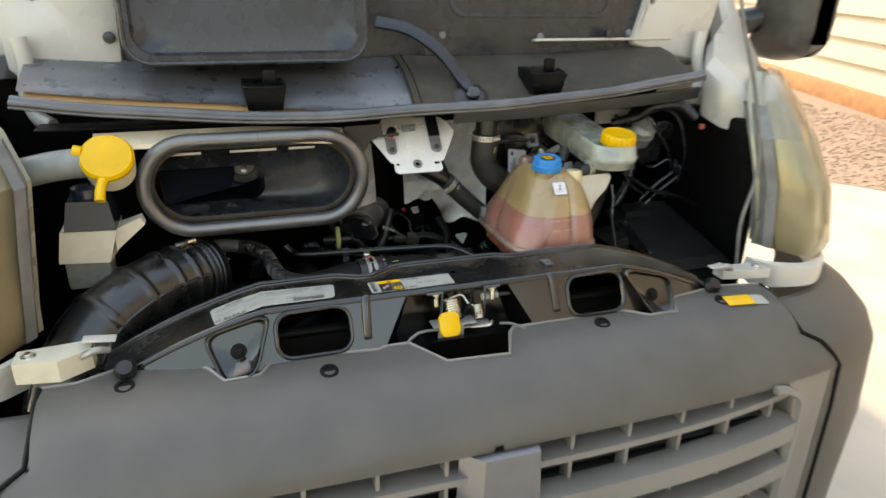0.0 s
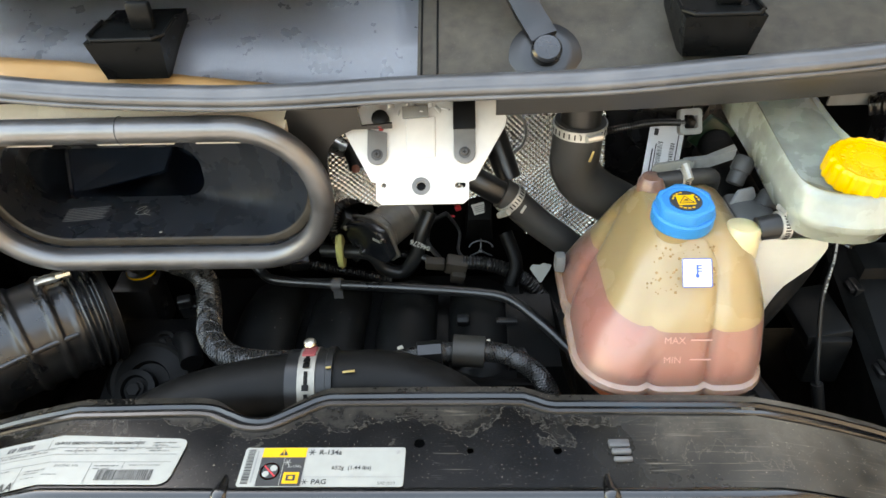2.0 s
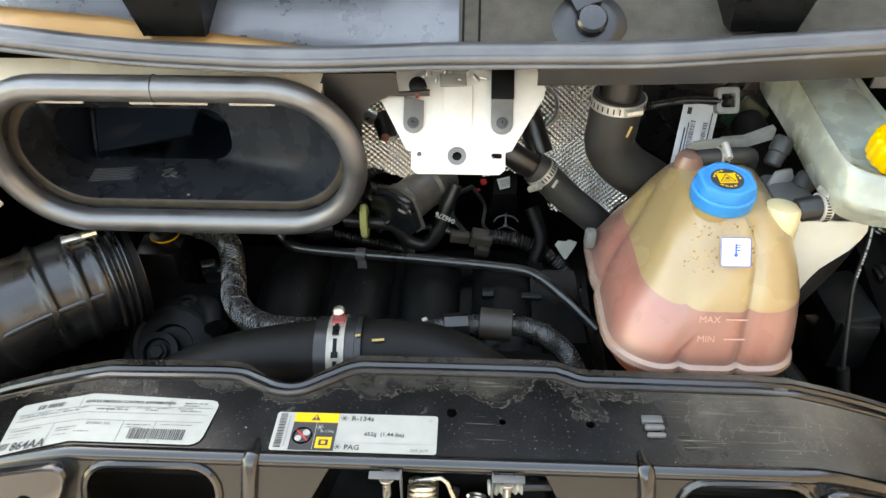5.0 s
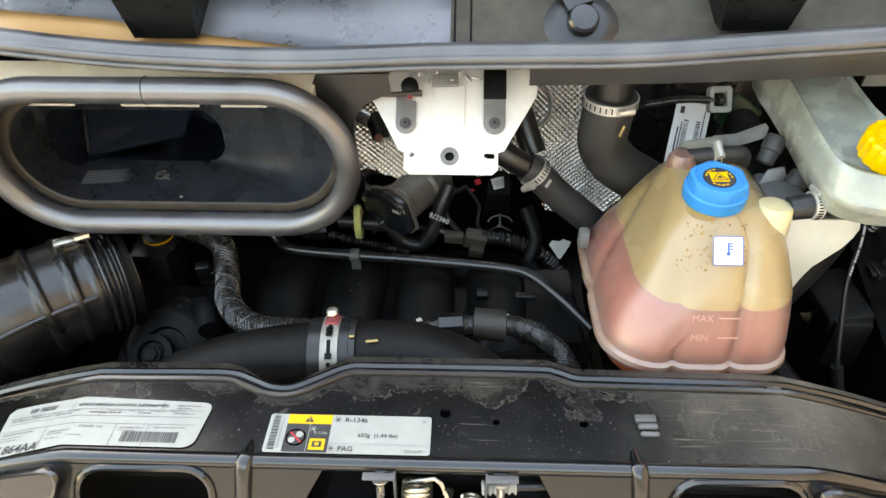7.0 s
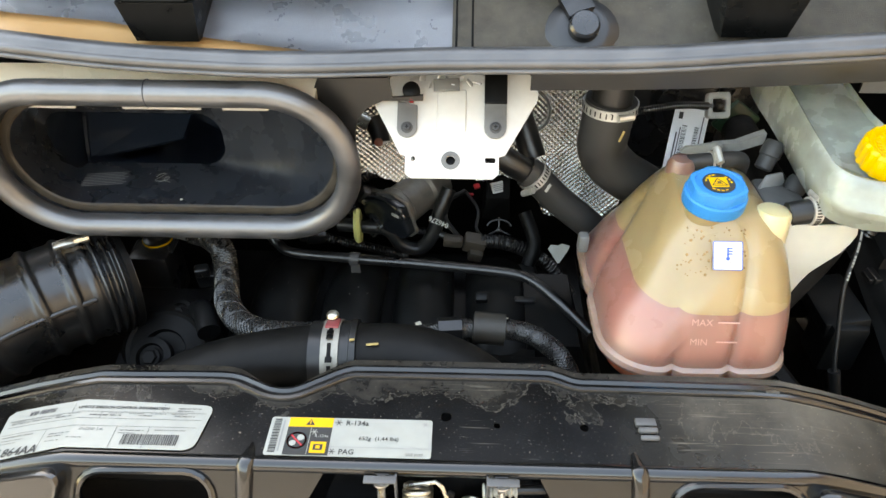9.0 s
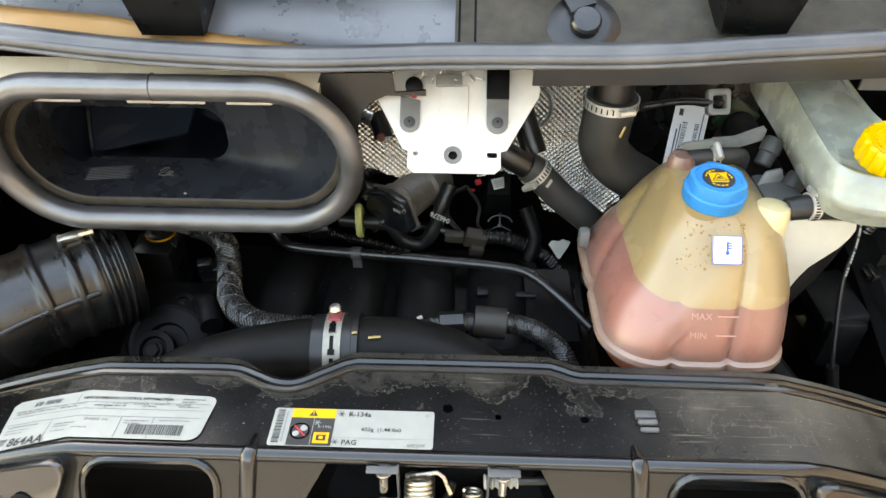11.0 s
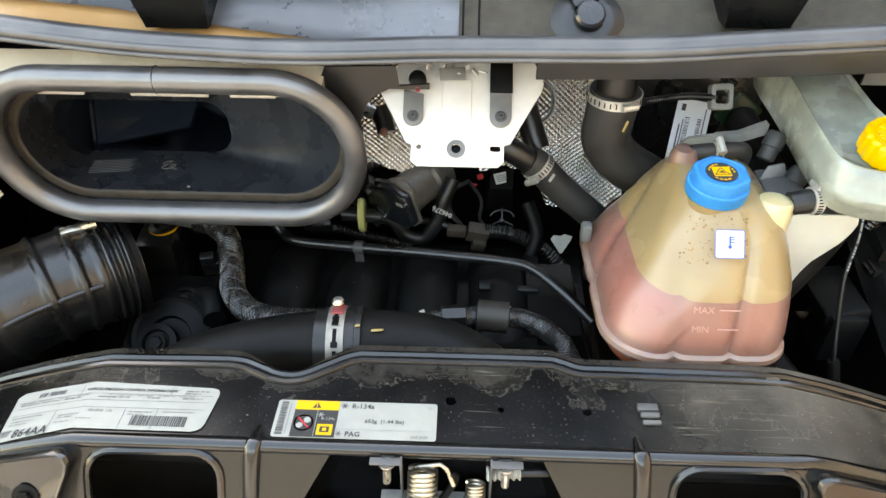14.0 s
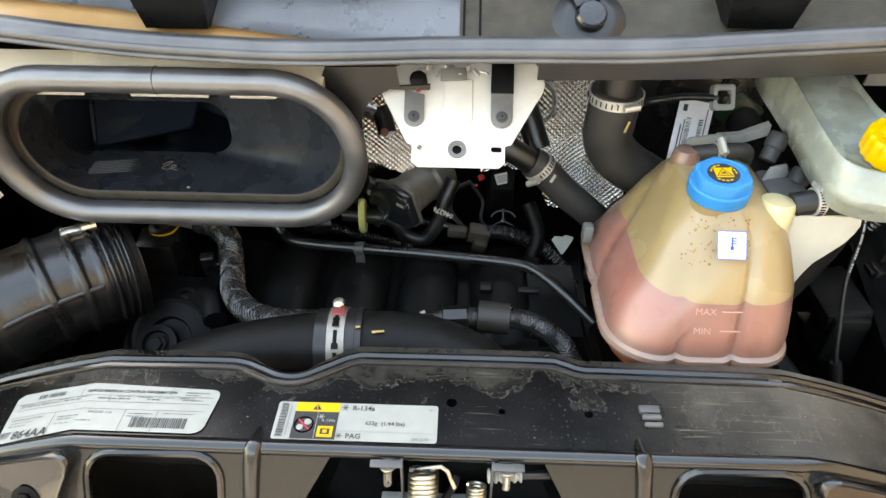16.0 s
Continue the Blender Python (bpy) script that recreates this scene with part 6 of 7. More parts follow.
part("plug", rbox((-0.125, 0.475, 0.958), (0.026, 0.03, 0.026), 0.004, (10, 30, 20)), PLASTIC, thr)
part("label", moved(rbox((-0.02, 0.012, 0.0), (0.014, 0.005, 0.0008), 0), tm @ Matrix.Translation((0, 0, -0.0285))), PAPER, thr)

loom = thing("wiring_loom", (0.08, 0.42, 0.84), "ribbed black conduit with a brown connector", "wiring")
part("conduit", corrugated([(0.055, 0.42, 0.911), (0.09, 0.42, 0.908), (0.128, 0.42, 0.893), (0.165, 0.415, 0.866), (0.20, 0.40, 0.82)], 0.0105, 0.0052, 0.13), PLASTIC, loom)
part("thin_conduit", corrugated([(-0.115, 0.475, 0.895), (-0.07, 0.472, 0.893), (-0.02, 0.455, 0.899), (0.01, 0.425, 0.910)], 0.0055, 0.0035, 0.15), PLASTIC, loom)
BROWNP = mat("brown_plastic", (0.034, 0.027, 0.020), 0.5)
part("connector", join(rbox((0.045, 0.418, 0.908), (0.034, 0.022, 0.026), 0.003, (15, 12, 0)), rbox((0.012, 0.418, 0.911), (0.03, 0.016, 0.016), 0.003, (10, 5, 0)), rbox((0.047, 0.412, 0.892), (0.022, 0.02, 0.02), 0.003, (15, 12, 0))), BROWNP, loom, "brown plastic connector")
part("branch_wire", tube([(0.02, 0.425, 0.915), (0.0, 0.45, 0.93), (0.005, 0.48, 0.945), (0.03, 0.50, 0.95)], 0.004, 8), RUBBER, loom)
part("red_plug", join(rbox((0.048, 0.51, 0.953), (0.010, 0.009, 0.007), 0.002, (30, 0, 25)), rbox((0.038, 0.50, 0.944), (0.010, 0.004, 0.004), 0.001, (30, 0, -12))), RED, loom, "red plug end")
part("wire", tube([(0.128, 0.40, 0.88), (0.137, 0.42, 0.91), (0.122, 0.45, 0.945)], 0.011, 12), DARK, loom)
part("loop_conduit", corrugated([(-0.085, 0.50, 0.985), (-0.125, 0.49, 0.985), (-0.150, 0.475, 0.955), (-0.142, 0.465, 0.92), (-0.11, 0.455, 0.895)], 0.009, 0.005, 0.14), PLASTIC, loom)
part("loop_conduit", corrugated([(-0.20, 0.44, 0.90), (-0.165, 0.445, 0.885), (-0.12, 0.45, 0.87), (-0.06, 0.44, 0.862)], 0.007, 0.0045, 0.14), PLASTIC, loom)
part("side_plug", join(rbox((-0.205, 0.435, 0.905), (0.03, 0.022, 0.022), 0.003, (20, 10, 20)), rbox((-0.222, 0.43, 0.908), (0.014, 0.016, 0.016), 0.002, (20, 10, 20))), PLASTIC, loom)
part("wire", tube([(0.03, 0.50, 0.95), (0.05, 0.47, 0.935), (0.048, 0.44, 0.92), (0.06, 0.425, 0.912)], 0.0028, 8), RUBBER, loom)
part("side_sensor", lathe([(0.014, -0.03), (0.014, 0.0), (0.010, 0.004), (0.010, 0.014), (0.004, 0.016)], along((0.215, 0.34, 0.90), (0.205, 0.1, 1.1)), 16), PLASTIC, loom)
coilp = thing("ignition_coil", (0.085, 0.52, 0.88), "black ignition coil with a small white label", "ignition coil")
part("body", bezel(loft([[(0.060, 0.515, 0.885), (0.105, 0.515, 0.885), (0.105, 0.56, 0.905), (0.060, 0.56, 0.905)], [(0.064, 0.508, 0.931), (0.101, 0.504, 0.934), (0.103, 0.532, 0.958), (0.066, 0.536, 0.956)]]), 0.004, 2), DARK, coilp)
part("label", rbox((0.084, 0.5185, 0.9465), (0.026, 0.018, 0.001), 0, (42, 0, 24)), WHITEB, coilp, "small white label")
part("label_print", join(*[moved(rbox((0, k, 0.0007), (0.019, 0.0011, 0.0003), 0), pose(0.084, 0.5185, 0.9465, 42, 0, 24)) for k in (-0.005, -0.002, 0.001, 0.004)]), INKG, coilp)
star = thing("engine_rib_bracket", (0.088, 0.47, 0.88), "small black star-shaped plastic bracket", "bracket")
STARM = pose(0.084, 0.452, 0.909, 52, 0, 0)
for a in (90, 205, 335):
    part("rib", moved(rbox((0.010, 0, 0), (0.020, 0.0026, 0.004), 0.001), STARM @ pose(0, 0, 0, 0, 0, a)), PLASTIC, star)
part("arch", tube([STARM @ Vector((0.019 * math.cos(a), 0.004 + 0.012 * math.sin(a), 0)) for a in np.linspace(0.15, 3.0, 12)], 0.0016, 8, 1), PLASTIC, star)
part("hub", moved(lathe([(0.004, -0.003), (0.004, 0.003), (0.002, 0.004)], Matrix.Identity(4), 12), STARM), PLASTIC, star)

tag = thing("paper_tag", (0.173, 0.41, 0.88), "white paper tag with a pointed end", "tag")
part("sheet", moved(plate([(-0.016, 0.008), (-0.011, 0.014), (0.0, 0.0125), (0.006, 0.0155), (0.018, 0.0115), (0.015, 0.005), (0.001, -0.0145), (-0.002, -0.0145)], [], 0.0008), pose(0.174, 0.405, 0.90, 50, 0, 3)), PAPER, tag)

hr = thing("heater_hose", (0.15, 0.36, 0.9), "black rubber heater hose with a steel clamp", "hose")
part("upper_tube", tube([(0.088, 0.46, 1.166), (0.097, 0.45, 1.134), (0.108, 0.43, 1.102), (0.123, 0.41, 1.065)], 0.0175, 18), PLASTIC, hr, "black pipe rising behind the bracket")
part("spigot", tube([(0.035, 0.375, 1.118), (0.081, 0.36, 1.091), (0.11, 0.36, 1.072)], 0.0165, 18), PLASTIC, hr)
part("hose", tube([(0.108, 0.36, 1.074), (0.12, 0.36, 1.066), (0.159, 0.36, 1.026), (0.214, 0.365, 0.975), (0.27, 0.37, 0.91), (0.30, 0.37, 0.85)], 0.0205, 20), HOSEG, hr)
part("paint_dab", rbox((0.137, 0.3405, 1.060), (0.004, 0.0015, 0.012), 0.0006, (-30, 40, 0)), PAPER, hr)
clamp("hose_clamp", (0.121, 0.36, 1.064), (0.159, 0.36, 1.026), 0.0208, hr, 0.011, screw=(-0.6, -0.8, -0.1))
hb = thing("large_coolant_hose", (0.24, 0.36, 0.98), "thick black coolant hose with a wide steel clamp", "hose")
part("outlet", tube([(0.200, 0.34, 1.25), (0.201, 0.34, 1.21), (0.201, 0.34, 1.165)], 0.0245, 22), PLASTIC, hb)
part("hose", tube([(0.201, 0.34, 1.188), (0.199, 0.342, 1.15), (0.201, 0.348, 1.115), (0.226, 0.356, 1.080), (0.275, 0.365, 1.045), (0.33, 0.375, 1.0), (0.36, 0.38, 0.94)], 0.031, 24), HOSEG, hb)
clamp("hose_clamp", (0.2005, 0.34, 1.180), (0.2005, 0.34, 1.24), 0.0315, hb, 0.012, screw=(0.3, -0.9, 0))
part("paint_dab", rbox((0.212, 0.308, 1.155), (0.003, 0.002, 0.016), 0.0008, (8, 12, 0)), OCHRE, hb)

FOIL = mat("dimpled_foil", (0.90, 0.89, 0.86), 0.11, metal=1.0, var=0.1, scale=30, bump=0.0)


def foil(x0, z0, x1, z1, y, wob=0.010):
    """A crumpled sheet pressed with staggered dimples."""
    step, pitch = 0.00095, 0.0092
    nx, nz = int((x1 - x0) / step), int((z1 - z0) / step)
    rings = []
    for j in range(nz + 1):
        z = z0 + (z1 - z0) * j / nz
        ring = []
        for i in range(nx + 1):
            x = x0 + (x1 - x0) * i / nx
            u, v = x + 0.004 * noise.noise((x * 14, z * 14, 2.1)), z * 1.2
            h = 0.0012 * math.cos(math.tau * u / pitch) * math.cos(math.tau * v / pitch)
            h += wob * noise.noise((x * 9, z * 9, 1.7)) + 0.5 * wob * abs(noise.noise((x * 24, z * 24, 4.2)))
            z = z0 + (z1 - z0) * j / nz + (1 - j / nz) * (0.022 * noise.noise((x * 22, 0.3, 5.0)) + 0.065 * max(0.0, min(1.0, (0.155 - x) / 0.035)) * (x > 0))
            ring.append((x, y + h + (0.48 * (z - 1.11) if z > 1.03 else -0.0384 - 0.22 * (1.03 - z)), z))
        rings.append(ring)
    return loft(rings, closed_ring=False, caps=False)


fo = thing("heat_shield", (0.05, 0.54, 0.9), "crumpled dimpled aluminium heat shield", "heat shield")
part("right_sheet", foil(0.045, 0.918, 0.275, 1.17, 0.545), FOIL, fo, sharp=180)
part("left_sheet", foil(-0.18, 0.985, -0.03, 1.16, 0.53), FOIL, fo, sharp=180)
ringm = along((0.120, 0.515, 1.085), (0.105, 0.30, 1.19))
part("pipe_end", lathe([(0.036, -0.05), (0.036, 0.0), (0.0345, 0.002), (0.032, 0.001), (0.0315, -0.03), (0.004, -0.032)], ringm, 36), ALU, fo, "dull steel pipe end")
exh = thing("exhaust_outlet", (-0.12, 0.47, 1.02), "short dull metal pipe end", "pipe")
part("pipe", tube([(-0.15, 0.455, 1.112), (-0.125, 0.445, 1.105), (-0.108, 0.44, 1.098)], 0.011, 14), STEEL, exh)
part("plug", tube([(-0.103, 0.45, 1.103), (-0.096, 0.44, 1.087), (-0.091, 0.43, 1.073)], 0.0135, 16), RUBBER, exh)
part("plug_core", lathe([(0.006, 0), (0.006, 0.003), (0.002, 0.004)], along((-0.0935, 0.4205, 1.0800), (-0.088, 0.20, 1.20)), 12), mat("brick_red_plastic", (0.22, 0.07, 0.045), 0.5), exh, "brick red plug core")

# ---- brake servo side ----
servo = thing("brake_servo", (0.36, 0.57, 0.95), "round black brake servo with a white bar code label", "brake servo")
sm = along((0.372, 0.645, 1.075), (0.36, 0.42, 1.085))
part("drum", lathe([(0.125, 0), (0.128, 0.03), (0.128, 0.05), (0.12, 0.056), (0.118, 0.075), (0.095, 0.085), (0.055, 0.09), (0.05, 0.11), (0.02, 0.112)], sm, 48), PLASTICS, servo)
LM = Matrix.Translation((0.352, 0.478, 1.056)) @ pose(0, 0, 0, 56, 0, -4) @ pose(0, 0, 0, 0, 0, -8)
slab = part("label", moved(plate(rrect(-0.025, -0.050, 0.025, 0.050, 0.004), [], 0.001), LM @ Matrix.Translation((0, 0, -0.0005))), mat("white_label_paper", (0.90, 0.90, 0.90), 0.25, var=0.03, bump=0.01, spec=0.9, ior=1.8), servo, "white bar code label")
code = []
for x0 in (-0.004, 0.008):
    y = -0.036
    while y < 0.024:
        w = random.choice((0.0007, 0.0011, 0.0016))
        code.append((x0 - (0.0 if x0 > 0 else 0.006), y, x0 + (0.006 if x0 > 0 else 0.001), y + w))
        y += w + random.choice((0.0009, 0.0014))
code += [(-0.018, 0.032, -0.012, 0.042), (-0.0175, -0.036, -0.0155, 0.012), (-0.013, -0.03, -0.0115, 0.02), (0.017, -0.01, 0.0185, 0.04)]
part("bar_code", moved(bars(code, 0.0009), LM), INK, slab)
GREENM = mat("green_mould_plastic", (0.008, 0.035, 0.016), 0.4)
part("valve", tube([(0.415, 0.53, 1.12), (0.405, 0.53, 1.09), (0.40, 0.53, 1.05)], 0.010, 12), PLASTIC, servo)
part("green_tab", rbox((0.425, 0.50, 1.08), (0.05, 0.012, 0.05), 0.004, (0, 35, 0)), GREENM, servo, "dark green plastic tab")
plug = thing("sensor_plug", (0.36, 0.42, 1.12), "grey plug on a thin ribbed cable", "plug")
CLEARG = mat("pale_grey_plastic", (0.36, 0.36, 0.35), 0.4)
part("plug_body", moved(bezel(plate(rrect(-0.015, -0.017, 0.015, 0.017, 0.005), [rrect(-0.009, -0.009, 0.009, 0.009, 0.003)], 0.014), 0.0015), pose(0.361, 0.415, 1.146, 60, 0, 4)), CLEARG, plug)
part("plug_core", rbox((0.363, 0.420, 1.143), (0.008, 0.012, 0.008), 0.002, (0, 0, 5)), BROWNP, plug)
part("cable", corrugated([(0.225, 0.38, 1.148), (0.27, 0.39, 1.152), (0.31, 0.405, 1.150), (0.352, 0.418, 1.143)], 0.0045, 0.0034, 0.15, 12), PLASTIC, plug)

mcyl = thing("master_cylinder", (0.40, 0.30, 1.06), "grey cast brake master cylinder under its reservoir", "brake cylinder")
part("barrel", tube([(0.43, 0.50, 1.07), (0.42, 0.36, 1.07), (0.41, 0.24, 1.075)], 0.024, 20, 2), DARK, mcyl)
part("lug", plate([(0.294, 1.122), (0.300, 1.128), (0.336, 1.134), (0.345, 1.130), (0.343, 1.118), (0.306, 1.106)], [], 0.005, m=pose(0, 0.332, 0, 90, 0, 0)), PAPER, mcyl, "flat pale grey lug")

for a, b in (((0.398, 0.315, 1.143), (0.384, 0.300, 1.112)), ((0.425, 0.285, 1.112), (0.408, 0.270, 1.075))):
    port = part("port", lathe([(0.010, -0.004), (0.0125, 0.0), (0.0125, 0.014), (0.0105, 0.016), (0.0105, 0.030), (0.008, 0.032), (0.002, 0.032)], along(a, b), 22), PORTM, mcyl, "dark grey port stub")
part("web", bezel(moved(plate([(-0.012, -0.020), (0.008, -0.022), (0.020, 0.012), (0.012, 0.022), (-0.006, 0.014)], [], 0.005), pose(0.388, 0.280, 1.104, 78, 18, 10)), 0.0012), CLEARG, mcyl, "pale flat web")
part("arm", bezel(loft([[(0.335, 0.338, 1.118), (0.335, 0.338, 1.130), (0.335, 0.346, 1.130), (0.335, 0.346, 1.118)], [(0.362, 0.336, 1.120), (0.362, 0.336, 1.133), (0.362, 0.346, 1.133), (0.362, 0.346, 1.120)], [(0.392, 0.330, 1.136), (0.392, 0.330, 1.150), (0.392, 0.342, 1.150), (0.392, 0.342, 1.136)]]), 0.003), ALU, mcyl, "dull cast arm")
part("lower_casting", rbox((0.40, 0.26, 1.085), (0.05, 0.09, 0.04), 0.008), GREYH, mcyl)

th = thing("tank_hose", (0.42, 0.21, 0.9), "black elbow hose on the coolant tank with a steel clamp", "hose")
part("elbow", tube([(0.378, 0.20, 1.121), (0.40, 0.20, 1.126), (0.425, 0.202, 1.125), (0.445, 0.208, 1.112), (0.452, 0.216, 1.08), (0.448, 0.225, 1.03), (0.42, 0.225, 0.96), (0.385, 0.22, 0.88)], 0.0138, 18), RUBBER, th)
clamp("hose_clamp", (0.402, 0.20, 1.1262), (0.43, 0.202, 1.1262), 0.0142, th, 0.010, screw=(-0.3, 0.2, 1))
rh = thing("tank_vent_hose", (0.31, 0.285, 1.12), "short grey vent hose behind the blue cap", "hose")
part("hose", tube([(0.286, 0.281, 1.136), (0.305, 0.282, 1.138), (0.335, 0.285, 1.139), (0.352, 0.292, 1.134), (0.357, 0.300, 1.118), (0.355, 0.305, 1.09)], 0.0098, 16), HOSEG, rh)
clamp("hose_clamp", (0.317, 0.283, 1.1385), (0.34, 0.286, 1.1395), 0.0104, rh, 0.009)
cab = thing("printed_cable", (0.49, 0.27, 0.88), "thin black cable with tiny white print", "cable")
CP = [(0.519, 0.28, 1.055), (0.514, 0.262, 1.029), (0.504, 0.24, 0.987), (0.504, 0.21, 0.927), (0.506, 0.19, 0.886), (0.518, 0.175, 0.837)]
part("cable", tube(CP, 0.0030, 10), RUBBER, cab)
part("sleeve", tube([CP[-2], CP[-1]], 0.0075, 12, 1), RUBBER, cab)
line = spline(CP[:3], 12)
part("print", join(*[moved(rbox((0, 0, 0), (0.0022, 0.0030, 0.0003), 0), along(Vector(line[i]) + Vector((-0.0004, -0.0024, 0.0022)), Vector(line[i]) + Vector((-0.2, -0.8, 0.7)))) for i in range(1, 23) if i % 5 != 4]), PAPER, cab, "tiny white print", kind="stuff")

# ---- right hand corner ----
batt = thing("fuse_box", (0.68, 0.28, 0.70), "black plastic fuse box with a ribbed lid", "fuse box")
part("lid", bezel(loft([[(0.57, 0.13, 0.872), (0.80, 0.13, 0.872), (0.79, 0.42, 0.93), (0.60, 0.42, 0.93)], [(0.588, 0.15, 0.893), (0.782, 0.15, 0.893), (0.772, 0.40, 0.953), (0.618, 0.40, 0.953)]]), 0.008, 3), ENGM, batt)
part("box", bezel(loft([[(0.59, 0.14, 0.70), (0.79, 0.14, 0.70), (0.78, 0.41, 0.70), (0.62, 0.41, 0.70)], [(0.58, 0.135, 0.875), (0.795, 0.135, 0.875), (0.785, 0.415, 0.932), (0.605, 0.415, 0.932)]]), 0.008), ENGM, batt)
part("lid_panel", bezel(loft([[(0.61, 0.335, 0.938), (0.70, 0.335, 0.938), (0.70, 0.385, 0.950), (0.61, 0.385, 0.950)], [(0.615, 0.34, 0.953), (0.695, 0.34, 0.953), (0.695, 0.38, 0.962), (0.615, 0.38, 0.962)]]), 0.003), ENGM, batt)
for x, y, z in ((0.592, 0.20, 0.89), (0.605, 0.33, 0.92)):
    part("latch_clip", join(rbox((x, y, z), (0.012, 0.03, 0.03), 0.003), rbox((x - 0.008, y, z + 0.008), (0.008, 0.022, 0.008), 0.002)), PLASTIC, batt)
part("ledge", rbox((0.545, 0.30, 0.90), (0.06, 0.10, 0.03), 0.006, (0, -12, 0)), ENGM, batt)
part("ledge", rbox((0.545, 0.27, 0.87), (0.05, 0.06, 0.08), 0.006), ENGM, batt)
fan = thing("battery_cable", (0.62, 0.22, 0.86), "black battery cable with a clip", "cable")
part("cable", tube([(0.60, 0.38, 1.06), (0.66, 0.32, 1.02), (0.74, 0.30, 1.0), (0.82, 0.32, 0.96)], 0.005, 10), DARK, fan)
part("cable_clip", rbox((0.70, 0.31, 1.008), (0.016, 0.02, 0.02), 0.004, (0, 10, 20)), DARK, fan)
abs_ = thing("brake_control_unit", (0.68, 0.38, 1.0), "cluttered grey brake control unit with pipes", "control unit")
part("block", rbox((0.68, 0.43, 1.12), (0.10, 0.08, 0.10), 0.006), PLASTICS, abs_)
part("motor", lathe([(0.034, 0), (0.036, 0.05), (0.028, 0.062), (0.010, 0.064)], along((0.655, 0.40, 1.135), (0.645, 0.33, 1.235)), 24), ALU, abs_)
part("motor_band", lathe([(0.0365, 0), (0.0375, 0.002), (0.0375, 0.008), (0.0365, 0.010)], along((0.653, 0.386, 1.155), (0.645, 0.33, 1.235)), 24), ALU, abs_)
part("label", rbox((0.632, 0.356, 1.16), (0.022, 0.002, 0.032), 0, (20, 0, -14)), CLEARG, abs_)
for q, r in (([(0.62, 0.40, 1.18), (0.615, 0.37, 1.205), (0.64, 0.34, 1.20), (0.70, 0.33, 1.13), (0.75, 0.36, 1.06)], 0.0035),
             ([(0.70, 0.41, 1.18), (0.71, 0.38, 1.215), (0.745, 0.35, 1.19), (0.77, 0.34, 1.10), (0.775, 0.36, 1.02)], 0.0035),
             ([(0.60, 0.39, 1.14), (0.585, 0.36, 1.15), (0.58, 0.34, 1.10), (0.60, 0.33, 1.04), (0.66, 0.34, 1.0)], 0.004),
             ([(0.66, 0.40, 1.08), (0.68, 0.35, 1.07), (0.72, 0.34, 1.09), (0.76, 0.35, 1.05)], 0.0035)):
    part("pipe", tube(q, r, 8), PLASTICS, abs_)
part("plug", join(rbox((0.72, 0.38, 1.16), (0.04, 0.03, 0.034), 0.004, (10, 20, 10)), rbox((0.715, 0.362, 1.175), (0.026, 0.02, 0.02), 0.003, (10, 20, 10))), PLASTIC, abs_)
for dx in (0.0, 0.016):
    part("pipe", tube([(0.662 + dx, 0.365, 0.955 - dx), (0.668 + dx, 0.36, 0.981 - dx), (0.710 + dx, 0.36, 1.018 - dx), (0.759 + dx, 0.36, 1.054 - dx), (0.775 + dx, 0.38, 1.075 - dx)], 0.0045, 10), PLASTICS, abs_)
part("pump_hose", corrugated([(0.612, 0.39, 1.20), (0.618, 0.37, 1.14), (0.625, 0.36, 1.09), (0.622, 0.37, 1.02), (0.61, 0.39, 0.96)], 0.011, 0.007, 0.1), PLASTICS, abs_)
part("bracket", bezel(plate([(0.50, 1.19), (0.58, 1.19), (0.60, 1.225), (0.50, 1.225)], [disc_ring(0.56, 1.208, 0.006)], 0.004, m=pose(0, 0.36, 0, 90, 0, 0)), 0.001), GREYH, abs_)
part("wide_loom", corrugated([(0.55, 0.36, 1.19), (0.60, 0.33, 1.21), (0.64, 0.32, 1.235), (0.72, 0.33, 1.235), (0.78, 0.34, 1.20)], 0.012, 0.007, 0.1), PLASTIC, abs_)
part("marker", lathe([(0.007, 0), (0.007, 0.010), (0.003, 0.011)], along((0.755, 0.28, 1.19), (0.74, 0.2, 1.2)), 14), mat("orange_plastic", (0.25, 0.05, 0.02), 0.4), abs_, "orange plastic stub")
strip = thing("side_bracket", (0.42, 0.15, 0.86), "dull metal bracket strip beside a ribbed black duct", "bracket")
part("strip", bezel(loft([[(0.378, 0.155, 0.955), (0.392, 0.155, 0.955), (0.392, 0.175, 0.955), (0.378, 0.175, 0.955)], [(0.415, 0.075, 0.93), (0.432, 0.075, 0.93), (0.432, 0.095, 0.93), (0.415, 0.095, 0.93)]]), 0.003), DARK, strip)
part("ribbed_duct", corrugated([(0.375, 0.17, 0.94), (0.385, 0.13, 0.93), (0.405, 0.08, 0.915)], 0.014, 0.008, 0.16), PLASTIC, strip)

# ---- left hand corner ----
air = thing("air_intake_hose", (-0.56, 0.2, 0.8), "wide ribbed black rubber air hose with a steel clamp", "air hose")
AP = [(-0.70, 0.07, 0.78), (-0.675, 0.10, 0.85), (-0.635, 0.14, 0.905), (-0.575, 0.190, 0.932), (-0.52, 0.235, 0.938), (-0.475, 0.272, 0.936), (-0.445, 0.298, 0.932)]
path = spline(AP, 40)
scale = []
